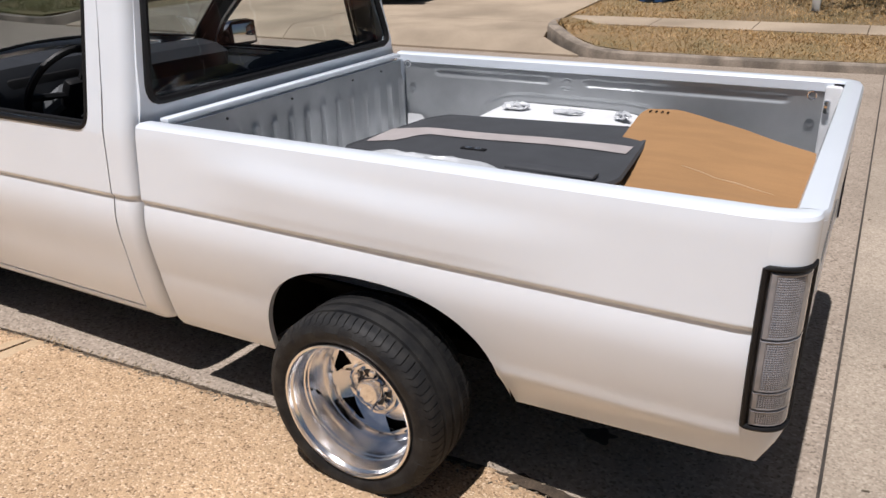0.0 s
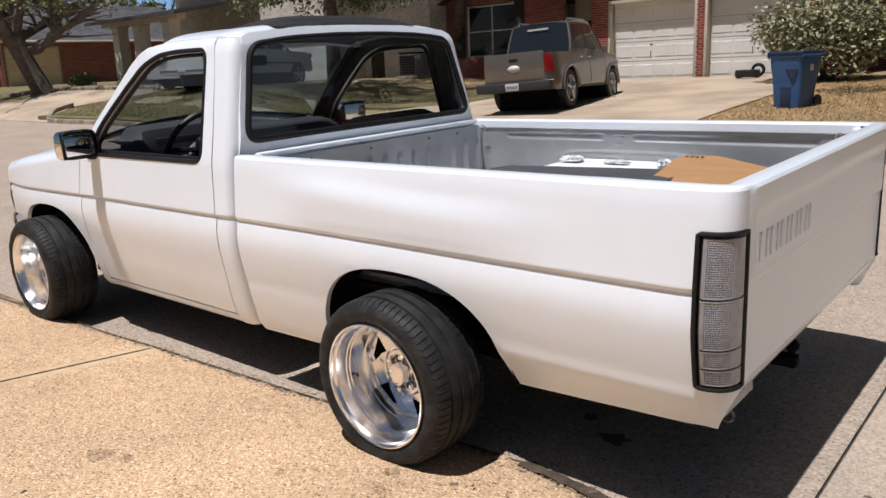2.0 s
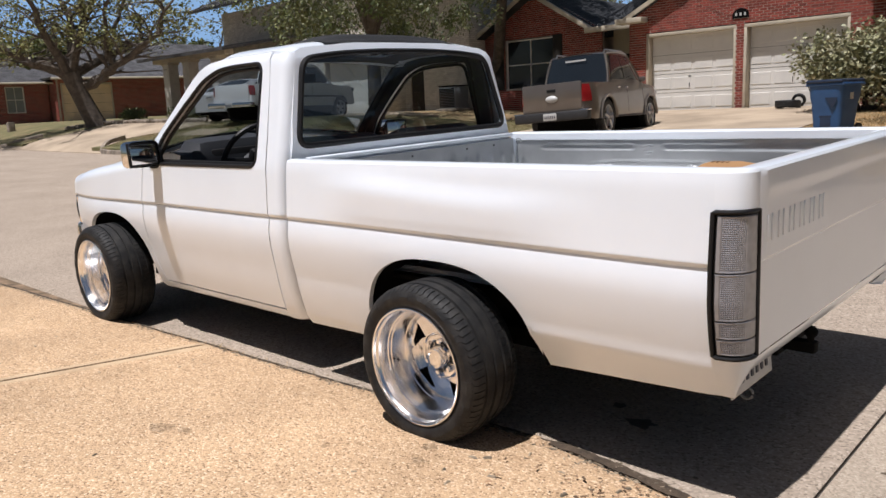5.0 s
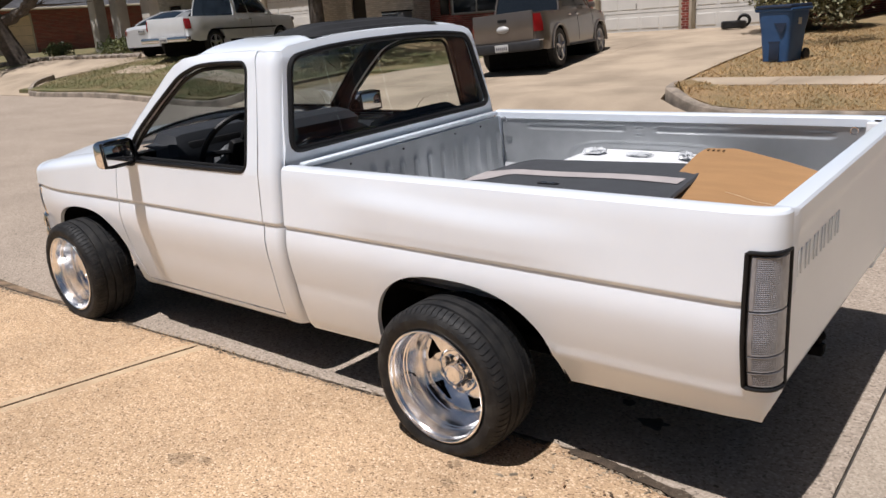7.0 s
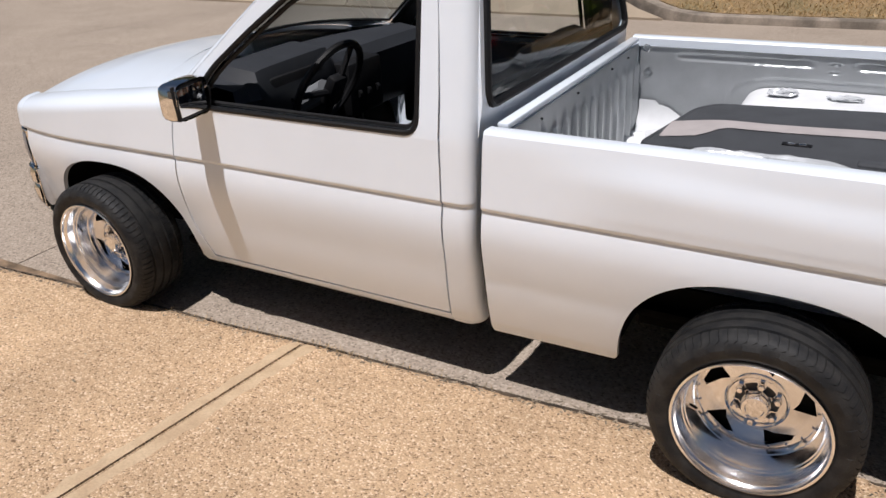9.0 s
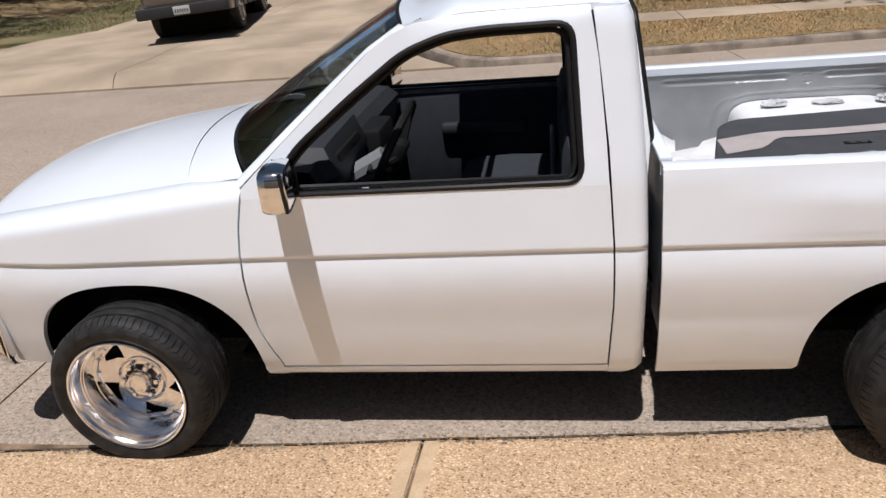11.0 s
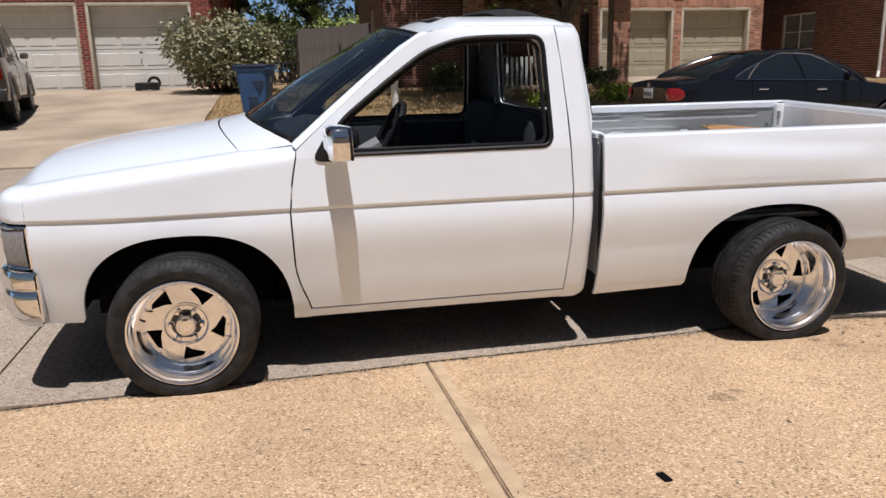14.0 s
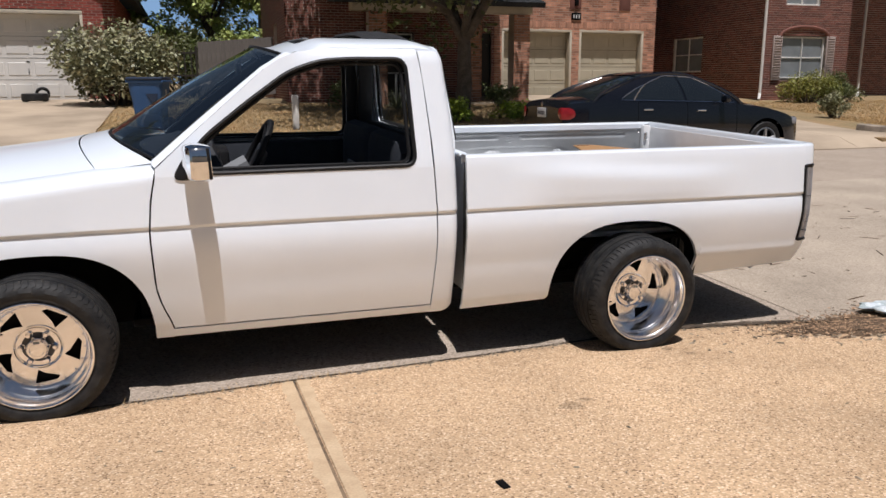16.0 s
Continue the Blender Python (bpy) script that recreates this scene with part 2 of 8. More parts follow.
def tube(pts, r, n=8, closed=False, bm=None):
    """A round bar along points; r is a number or one for each point."""
    bm = bm or bmesh.new()
    pts = [Vector(p) for p in pts]
    rs = r if isinstance(r, (list, tuple)) else [r] * len(pts)
    rows = []
    side = None
    for k, p in enumerate(pts):
        a = pts[k - 1] if (k or closed) else p
        b = pts[(k + 1) % len(pts)] if (k < len(pts) - 1 or closed) else p
        d = (b - a).normalized()
        if side is None or abs(side.dot(d)) > 0.95:
            side = d.orthogonal().normalized()
        side = (side - d * side.dot(d)).normalized()
        up = d.cross(side)
        rows.append([bm.verts.new(p + rs[k] * (math.cos(2 * math.pi * q / n) * side + math.sin(2 * math.pi * q / n) * up)) for q in range(n)])
    m = len(rows)
    for k in range(m if closed else m - 1):
        for q in range(n):
            bm.faces.new((rows[k][q], rows[(k + 1) % m][q], rows[(k + 1) % m][(q + 1) % n], rows[k][(q + 1) % n]))
    if not closed:
        bm.faces.new(rows[0][::-1])
        bm.faces.new(rows[-1])
    return bm


def resample(loop, centre, angles):
    """The points at which rays from centre, at these angles, leave a closed 2D loop."""
    out = []
    for a in angles:
        d = (math.cos(a), math.sin(a))
        best = None
        for k in range(len(loop)):
            p, q = loop[k], loop[(k + 1) % len(loop)]
            ex, ey = q[0] - p[0], q[1] - p[1]
            den = d[0] * ey - d[1] * ex
            if abs(den) < 1e-12:
                continue
            wx, wy = p[0] - centre[0], p[1] - centre[1]
            t = (wx * ey - wy * ex) / den
            s = (wx * d[1] - wy * d[0]) / den
            if t > 0 and -1e-6 <= s <= 1 + 1e-6 and (best is None or t > best):
                best = t
        best = best or 0.01
        out.append((centre[0] + best * d[0], centre[1] + best * d[1]))
    return out


def rounded(loop, r, n=5):
    """A closed 2D loop with its corners rounded by r."""
    out = []
    m = len(loop)
    for k in range(m):
        p = Vector(loop[k])
        a, b = Vector(loop[k - 1]) - p, Vector(loop[(k + 1) % m]) - p
        t = min(r, a.length * 0.45, b.length * 0.45)
        u, v = p + a.normalized() * t, p + b.normalized() * t
        for i in range(n + 1):
            s = i / n
            out.append(tuple((1 - s) ** 2 * u + 2 * s * (1 - s) * p + s * s * v))
    return out


def ring(outer, inner, place, rows=3, extra=90, depth=None):
    """A panel between an outer and an inner 2D loop, set in space by place(a, b); depth: a vector for the return of its edges."""
    cx = sum(p[0] for p in inner) / len(inner)
    cy = sum(p[1] for p in inner) / len(inner)
    ang = sorted({round(math.atan2(p[1] - cy, p[0] - cx), 4) for p in outer + inner} | {round(-math.pi + 2 * math.pi * k / extra, 4) for k in range(extra)})
    o, i_ = resample(outer, (cx, cy), ang), resample(inner, (cx, cy), ang)

    def f(i, j):
        s = j / (rows - 1)
        return place(o[i][0] * (1 - s) + i_[i][0] * s, o[i][1] * (1 - s) + i_[i][1] * s)
    bm = grid(len(ang), rows, f, wrap_u=True)
    if depth:
        rim(bm, depth)
    return bm


def rim(bm, vec):
    """Turns the open edges of a panel inwards by vec."""
    es = [e for e in bm.edges if e.is_boundary]
    made = bmesh.ops.extrude_edge_only(bm, edges=es)["geom"]
    bmesh.ops.translate(bm, vec=vec, verts=[g for g in made if isinstance(g, bmesh.types.BMVert)])


def sheet_fill(loop, place, rows=4, extra=48, bm=None):
    """A filled panel inside a 2D loop, set in space by place(a, b)."""
    cx = sum(p[0] for p in loop) / len(loop)
    cy = sum(p[1] for p in loop) / len(loop)
    ang = sorted({round(math.atan2(p[1] - cy, p[0] - cx), 4) for p in loop} | {round(-math.pi + 2 * math.pi * k / extra, 4) for k in range(extra)})
    o = resample(loop, (cx, cy), ang)

    def f(i, j):
        s = j / rows
        return place(o[i][0] * (1 - s) + cx * s, o[i][1] * (1 - s) + cy * s)
    bm = grid(len(ang), rows, f, wrap_u=True, bm=bm)
    bm.verts.ensure_lookup_table()
    last = [v for k, v in enumerate(bm.verts) if k % rows == rows - 1] if bm else []
    mid = bm.verts.new(place(cx, cy))
    for k in range(len(last)):
        bm.faces.new((last[k], last[(k + 1) % len(last)], mid))
    return bm


def lerp(a, b, t):
    return a + (b - a) * t


def smooth(a, b, x):
    t = min(1.0, max(0.0, (x - a) / (b - a)))
    return t * t * (3 - 2 * t)


def along(table, x):
    """Linear look-up in rows of (x, value)."""
    if x <= table[0][0]:
        return table[0][1]
    for (a, u), (b, v) in zip(table, table[1:]):
        if x <= b:
            return lerp(u, v, (x - a) / (b - a))
    return table[-1][1]

# ---- the white pickup ----
ROLL = 1.5
TRUCK_M = Matrix.Translation((0, -0.825, 0.69)) @ pose(0, 0, 0, ROLL, 0, 0) @ Matrix.Translation((0, 0.825, -0.69))
pickup = thing("pickup_truck", TRUCK_M, "lowered white regular cab pickup truck with polished deep-dish wheels", "pickup truck")
FRONT_AXLE, ARCH = -2.64, 0.415


def crease_dz(x):
    """The flank's crease drops a little towards both ends."""
    return -0.008 * smooth(-0.6, 0.9, x) - 0.005 * smooth(-2.0, -3.0, x)


def side_w(x, z):
    """Half width of the body at length x and height z."""
    dz = crease_dz(x)
    z -= dz * min(1.0, 1.2 * max(0.0, 1 - abs(z - dz - 0.69) / 0.14))
    if z > 0.9:
        w = 0.803 - (z - 0.9) * 0.235
        if z > 1.36:
            w -= (z - 1.36) ** 2 * 14
    elif z > 0.699:
        w = 0.824 - (z - 0.699) * 0.104
    elif z > 0.687:
        w = lerp(0.8150, 0.824, (z - 0.687) / 0.012)
    elif z > 0.60:
        w = 0.8150 + 0.0125 * (1 - ((z - 0.60) / 0.087) ** 2)
    elif z > 0.43:
        w = 0.8275 - ((0.60 - z) / 0.17) ** 1.5 * 0.025
    else:
        w = 0.8025 - ((0.43 - z) / 0.17) ** 1.3 * 0.034
        w -= max(0, 0.392 - z) * 0.38 * smooth(0.28, 0.36, x)
        w -= max(0, 0.240 - z) * 0.45
    if z > 0.699 and x > -0.85:
        f = smooth(-0.75, -0.3, x) * (1 - smooth(0.2, 0.7, x))
        top = 0.860 - 0.035 * smooth(-0.5, 0.3, x)
        rise = 0.104 * (z - 0.699)
        w += f * (rise + 0.003) * (1 - smooth(top - 0.045, top + 0.05, z)) * smooth(0.699, 0.73, z)
    if x < -2.75:
        w -= ((-2.75 - x) / 0.6) ** 2 * 0.085
    if x > 0.93:
        w -= ((x - 0.93) / 0.17) ** 2.2 * 0.05
    return w


def arch_z(x, xc, hw, base, top, n=2.5):
    u = abs(x - xc) / hw
    return base + (top - base) * (1 - u ** n) ** (1 / n) if u < 1 else base


def side_panel(xs, zlow, ztop, name, material=WHITE, n1=12, n2=8, inward=0.02, label=""):
    """One sheet of the body side, on both flanks, with its edges turned in. xs: columns as functions or numbers."""
    for s in (-1, 1):
        def f(i, j):
            x0 = xs[i]
            lo, hi = zlow(x0), ztop(x0)
            if j < n1:
                z = lerp(lo, 0.676 + crease_dz(x0), j / (n1 - 1))
            elif j < n1 + 4:
                z = (0.6869, 0.6875, 0.6985, 0.6995)[j - n1] + crease_dz(x0)
            else:
                z = lerp(0.705 + crease_dz(x0), hi, (j - n1 - 4) / (n2 - 1))
            return (x0, s * side_w(x0, z), z)
        bm = grid(len(xs), n1 + 4 + n2, f)
        rim(bm, (0, -s * inward, 0))
        part(name, bm, material, pickup, label)


def spaced(a, b, n):
    return [lerp(a, b, k / (n - 1)) for k in range(n)]


def arch_columns(xc, hw, n=36):
    return [xc - hw * math.cos(math.pi * k / n) for k in range(n + 1)]


# bed sides
BED_F, RAIL, INNER, FLOOR = -0.866, 0.928, 0.724, 0.50
REAR_ARCH = (-0.013, 0.413, 0.248, 0.597)
xs = spaced(BED_F, -0.437, 12) + arch_columns(-0.013, 0.4129) + spaced(0.411, 1.0, 16)


def bed_low(x):
    base = lerp(0.221, 0.266, (x + 0.426) / 0.826)
    if abs(x + 0.013) < 0.413:
        return arch_z(x, -0.013, 0.413, base, 0.597)
    return lerp(0.207, 0.221, (x + 0.87) / 0.44) if x < 0 else lerp(0.266, 0.300, (x - 0.40) / 0.60)


side_panel(xs, bed_low, lambda x: RAIL, "bed_side", n1=26, n2=14)

# corner columns behind the bed sides, above and below the tail lamps
for s in (-1, 1):
    def corner(a, z):
        """Round the rear corner: a from 0 (flank) to 1 (tail)."""
        w = side_w(1.0, z)
        t = a * math.pi / 2
        return (1.0 + 0.088 * math.sin(t) ** 0.8, s * (w - (w - 0.722) * (1 - math.cos(t) ** 0.8)), z)

    def lamp_at(a, z, off=0.0):
        """The lamp's smooth face round the same corner."""
        w = side_w(1.0, z) + off
        if 0.585 < z < 0.70:
            w = lerp(side_w(1.0, 0.585), side_w(1.0, 0.70), (z - 0.585) / 0.115) + off
        t = a * math.pi / 2
        return (1.0 + (0.086 + 0.3 * off) * math.sin(t) ** 0.8, s * (w - (w - 0.722) * (1 - math.cos(t) ** 0.8)), z)
    bm = grid(9, 6, lambda i, j: corner(i / 8, lerp(0.829, RAIL, j / 5)))
    rim(bm, (-0.01, -s * 0.01, 0))
    part("bed_corner", bm, WHITE, pickup)
    bm = grid(9, 6, lambda i, j: (lambda p, q: (p[0] - 0.085 * q, p[1], p[2]))(corner(i / 8, lerp(0.432, 0.300, j / 5)), (j / 5) ** 1.7 * (i / 8) ** 1.5))
    rim(bm, (-0.01, -s * 0.01, 0))
    part("rear_corner", bm, WHITE, pickup)
    def cap(i, j):
        p = Vector(corner(i / 8, RAIL))
        q = Vector((1.0 + 0.033 * i / 8, s * (INNER + 0.004 - 0.004 * i / 8), RAIL))
        t = (0, 0.07, 0.22, 0.6, 0.90, 1.0)[j]
        k = p.lerp(q, t)
        k.z += (0, 0.008, 0.011, 0.011, 0.009, 0.0)[j]
        return k
    part("corner_cap", grid(9, 6, cap), WHITE, pickup)
    # tail lamp: a black frame round a ribbed clear lens that wraps the corner
    lamp = part("tail_lamp", grid(13, 12, lambda i, j: (lambda p: (p[0] - 0.006, p[1] - s * 0.005, p[2]))(lamp_at(i / 12, lerp(0.434, 0.827, j / 11)))), BLACKTRIM, pickup, "clear ribbed tail lamp in a black frame")
    for z0, z1 in ((0.441, 0.487), (0.4885, 0.5385), (0.5395, 0.6680), (0.6695, 0.820)):
        nx, nz = 24, max(6, int((z1 - z0) / 0.0055))

        def lens(i, j):
            a = lerp(0.05, 0.985, i / (nx * 2))
            z = lerp(z0, z1, j / (nz * 2))
            rib = 0.0016 * ((i % 2) + (j % 2)) if 4 < i < nx * 1.3 and 1 < j < nz * 2 - 1 else 0.0
            edge = 0.005 if 0 < i < nx * 2 and 0 < j < nz * 2 else 0.0
            return lamp_at(a, z, edge - rib)
        part("lens", grid(nx * 2 + 1, nz * 2 + 1, lens), LENS, lamp)
    loop = [lamp_at(lerp(0.03, 1, k / 12), 0.829, 0.003) for k in range(13)] + [lamp_at(1, lerp(0.829, 0.432, k / 8), 0.003) for k in range(1, 9)] + [lamp_at(lerp(0.03, 1, k / 12), 0.432, 0.003) for k in range(11, -1, -1)] + [lamp_at(0, lerp(0.436, 0.825, k / 30), 0.003) for k in range(31)]
    part("lamp_frame", tube(loop, 0.0065, 8, closed=True), BLACKTRIM, lamp)

# bed rails, inner walls, floor
for s in (-1, 1):
    def rail(i, j):
        x = lerp(BED_F, 1.0, i / 24)
        w = side_w(min(x, 1.0), RAIL)
        prof = ((w, RAIL), (w - 0.006, RAIL + 0.008), (w - 0.02, RAIL + 0.011), (lerp(w, INNER, 0.6), RAIL + 0.011), (INNER + 0.011, RAIL + 0.009), (INNER + 0.004, RAIL + 0.002), (INNER + 0.004, RAIL - 0.03), (INNER + 0.012, RAIL - 0.034))
        return (x, s * prof[j][0], prof[j][1])
    part("bed_rail", grid(25, 8, rail), WHITE, pickup)

    def wall(i, j):
        x = lerp(BED_F + 0.04, 1.035, i / 150)
        z = lerp(max(FLOOR, arch_z(x, *REAR_ARCH) + 0.03), RAIL - 0.03, j / 80)
        y = INNER + 0.012
        # long pressed beads under the rail, a round boss between them
        for a, b in ((-0.64, -0.11), (0.07, 0.84)):
            d = math.hypot(max(a - x, x - b, 0), z - 0.858)
            y += 0.006 * (1 - smooth(0.012, 0.018, d))
        q = math.hypot(x + 0.02, z - 0.846)
        y += 0.006 * smooth(0.014, 0.018, q) * (1 - smooth(0.022, 0.027, q))
        # pressed border round the wheelhouse
        e = (abs(x - 0.02) / 0.45) ** 5 + (max(0, z - 0.5) / 0.292) ** 5
        y += 0.007 * (1 - smooth(0.9, 1.15, e))
        return (x, s * y, z)
    part("bed_inner_wall", grid(151, 81, wall), SILVER, pickup, "silver-grey pressed bed wall")
    # wheelhouse, a rounded box
    def house(i, j):
        u = i / 32 * math.pi
        n = 0.30
        cx, sz = math.cos(u), math.sin(u)
        x = 0.00 + 0.36 * math.copysign(abs(cx) ** n, cx)
        z = FLOOR + 0.254 * abs(sz) ** n
        y = (INNER + 0.011, 0.50, 0.475, 0.465)[j]
        sh = (1, 1, 0.985, 0.94)[j]
        return (x * sh, s * y, FLOOR + (z - FLOOR) * sh)
    bm = grid(33, 4, house)
    edge = [v for v in bm.verts if abs(abs(v.co.y) - 0.465) < 1e-5]
    bm.faces.new(edge)
    part("wheelhouse", bm, BEDWHITE, pickup, "white painted wheelhouse inside the bed", angle=50)
    # stake pocket column and tie rings
    part("corner_post", boxed((1.003, s * 0.713, 0.712), (0.056, 0.040, 0.416), 0.008), BEDWHITE, pickup)
    for hx, hz in ((-0.79, 0.893), (0.935, 0.885)):
        ringpts = [(hx + 0.015 * math.cos(2 * math.pi * k / 14), s * 0.700, hz + 0.015 * math.sin(2 * math.pi * k / 14)) for k in range(14)]
        part("tie_ring", tube(ringpts, 0.003, 6, closed=True), CHROME, pickup)
    part("latch_striker", boxed((0.990, s * 0.688, 0.850), (0.022, 0.02, 0.05), 0.006), CHROME, pickup)


def bed_floor(i, j):
    y = lerp(-0.70, 0.70, j / 112)
    return (lerp(BED_F + 0.03, 1.03, i / 4), y, FLOOR + (0.012 if (j // 4) % 2 else 0))


part("bed_floor", grid(5, 113, bed_floor), BEDWHITE, pickup, smooth=False)


def headboard(i, j):
    y, z = lerp(-0.705, 0.705, i / 140), lerp(FLOOR, RAIL - 0.02, j / 20)
    x = BED_F + 0.035
    if z < 0.845:
        k = (y + 0.7) / 0.1
        x += 0.016 * smooth(0.30, 0.38, abs((k % 1) - 0.5) * 1.0) * (1 - smooth(0.80, 0.845, z))
    return (x, y, z)


part("headboard", grid(141, 21, headboard), SILVER, pickup, "silver-grey ribbed front wall of the bed")
bm = bmesh.new()
box(bm, (BED_F + 0.02, 0, RAIL + 0.001), (0.04, 1.40, 0.02), 0.006)
part("headboard_rail", bm, WHITE, pickup)
part("bed_front_outer", boxed((BED_F + 0.026, 0, 0.60), (0.010, 1.50, 0.62)), WHITE, pickup)
for y in (-0.45, -0.1, 0.3, 0.52):
    part("bolt_head", lathe([(0, 0), (0.005, 0), (0.005, 0.004), (0.0, 0.005)], 10, c=(BED_F + 0.046, y, 0.885)), HUBDARK, pickup)

# tailgate with pressed letters
GATE_X = 1.088


def gate_face(i, j):
    y = lerp(-0.721, 0.721, i / 60)
    z = lerp(0.425, 0.915, j / 40)
    x = GATE_X + 0.009 * smooth(0.721, 0.69, abs(y)) - 0.004 * smooth(0.715, 0.66, abs(y)) * smooth(0.875, 0.85, z)
    x -= 0.016 * smooth(0.690, 0.682, z) * smooth(0.715, 0.700, abs(y)) * 0.7
    return (x, y, z)


bm = grid(61, 41, gate_face)
rim(bm, (-0.03, 0, 0))
gate = part("tailgate", bm, WHITE, pickup, "white pressed-steel tailgate with raised maker's letters")


def gate_top(i, j):
    prof = ((GATE_X, 0.915), (GATE_X, 0.928), (GATE_X - 0.004, 0.936), (GATE_X - 0.012, 0.939), (GATE_X - 0.035, 0.939), (GATE_X - 0.050, 0.937), (GATE_X - 0.055, 0.928), (GATE_X - 0.055, 0.46))
    y = (-0.721, -0.712, -0.70, -0.69)[i] if i < 4 else (0.69, 0.70, 0.712, 0.721)[i - 17] if i > 16 else lerp(-0.69, 0.69, (i - 3) / 14)
    return (prof[j][0] + (0.009, 0.009, 0.007, 0.003, 0, 0, 0, 0)[j] * smooth(0.721, 0.69, abs(y)), y, prof[j][1])


part("gate_top", grid(21, 8, gate_top), WHITE, gate)
for s in (-1, 1):
    part("gate_end", boxed((GATE_X - 0.029, s * 0.7165, 0.68), (0.050, 0.006, 0.49), 0.002), WHITE, gate)
part("gate_inner", boxed((GATE_X - 0.052, 0, 0.70), (0.012, 1.40, 0.42), 0.004), BEDWHITE, gate)
# raised maker's lettering drawn as plain upright bars
for k in range(6):
    y = lerp(-0.665, -0.255, k / 5)
    bm = bmesh.new()
    box(bm, (GATE_X + 0.006, y - 0.017, 0.772), (0.006, 0.010, 0.075), 0.003)
    box(bm, (GATE_X + 0.006, y + 0.017, 0.772), (0.006, 0.010, 0.075), 0.003)
    part("letter_bar", bm, WHITE, gate)
# roll pan under the tailgate
def pan(i, j):
    y = lerp(-0.722, 0.722, i / 30)
    t = j / 8
    return (GATE_X - 0.01 - 0.075 * t ** 1.7, y, lerp(0.418, 0.322, t))


bm = grid(31, 9, pan)
part("roll_pan", bm, WHITE, pickup)
plate = part("licence_plate", boxed((0.985, -0.50, 0.331), (0.004, 0.305, 0.153), 0.001, rot=(0, -6, 0)), PLATE, pickup, "white licence plate with dark characters")
for k in range(7):
    part("character_bar", boxed((0.990, -0.61 + k * 0.036, 0.322), (0.003, 0.016, 0.075), 0, rot=(0, -6, 0)), INK, plate)
part("tow_bracket", boxed((0.93, -0.02, 0.265), (0.05, 0.34, 0.045), 0.01), DARK, pickup)
part("tow_receiver", boxed((1.0, -0.12, 0.275), (0.11, 0.045, 0.04), 0.008), DARK, pickup)
part("tow_ball", lathe([(0, 0.05), (0.014, 0.048), (0.022, 0.035), (0.022, 0.025), (0.012, 0.012), (0.010, 0.0)], 16, c=(0, 0, 0)), DARK, pickup).matrix_local = Matrix.Translation((1.035, -0.12, 0.295)) @ pose(0, 0, 0, 90, 0, 0)
part("tow_eye", tube([(0.975 + 0.02 * math.cos(a * 0.6), -0.50, 0.225 + 0.02 * math.sin(a * 0.6)) for a in range(11)], 0.004, 6), GREYTRIM, pickup)

# front fenders, turned over at the top to meet the hood
FEND_TOP = [(-3.30, 0.800), (-3.05, 0.842), (-2.85, 0.868), (-2.54, 0.903), (-2.39, 0.921), (-2.15, 0.938)]
FRONT_ARCH = (-2.625, 0.412, 0.285, 0.612)
HOODGAP = [(-3.36, 0.60), (-3.2, 0.655), (-3.0, 0.68), (-2.39, 0.685), (-2.15, 0.72)]
door_front = [(0.25, -2.140), (0.288, -2.150), (0.36, -2.178), (0.436, -2.196), (0.67, -2.203), (0.80, -2.190), (0.93, -2.162)]
fx = spaced(-3.20, -3.048, 9) + arch_columns(-2.625, 0.4119) + spaced(-2.2125, -2.15, 5)


def fend_low(x):
    base = lerp(0.262, 0.207, (x + 3.037) / 0.824)
    if abs(x + 2.625) < 0.412:
        return arch_z(x, -2.625, 0.412, base, 0.612)
    return 0.262 if x < -3 else 0.207


for s in (-1, 1):
    def fend(i, j):
        x0 = fx[i]
        lo, top = fend_low(x0), along(FEND_TOP, x0)
        if j < 12:
            z = lerp(lo, 0.676 + crease_dz(x0), j / 11)
            w = side_w(x0, z)
        elif j < 16:
            z = (0.6869, 0.6875, 0.6985, 0.6995)[j - 12] + crease_dz(x0)
            w = side_w(x0, z)
        elif j < 22:
            z = lerp(0.705 + crease_dz(x0), top - 0.07, (j - 16) / 5)
            w = side_w(x0, z)
        else:
            t = (j - 21) / 8 * math.pi / 2
            w0, w1 = side_w(x0, top - 0.07), along(HOODGAP, x0)
            w = w1 + (w0 - w1) * math.cos(t) ** 0.8
            z = top - 0.07 + 0.07 * math.sin(t) ** 0.9
        x = x0
        if x0 > -2.214:
            x = min(x0, -2.15)
            x = lerp(-2.2125, along(door_front, z) - 0.004, (x0 + 2.2125) / 0.0625)
        return (x, s * w, z)
    bm = grid(len(fx), 30, fend)
    rim(bm, (0, -s * 0.02, -0.004))
    part("fender", bm, WHITE, pickup)


def hood(i, j):
    x = lerp(-3.30, -2.395, i / 30)
    v = lerp(-1, 1, j / 28)
    hw = along(HOODGAP, x) - 0.004
    edge = along(FEND_TOP, x)
    crown = along([(-3.30, 0.040), (-3.15, 0.060), (-2.9, 0.073), (-2.6, 0.072), (-2.3, 0.069)], x)
    front = smooth(-3.18, -3.32, x)
    z = edge + crown * (1 - abs(v) ** 2.2) - 0.05 * front
    bow = 0.06 * (1 - v * v)
    return (x - (bow if i < 3 else bow * (1 - (i - 3) / 27)) - 0.12 * (1 - v * v) * (i / 30) ** 4, v * hw, z)


bm = grid(31, 29, hood)
rim(bm, (0, 0, -0.02))
part("hood", bm, WHITE, pickup, "smooth white hood panel")


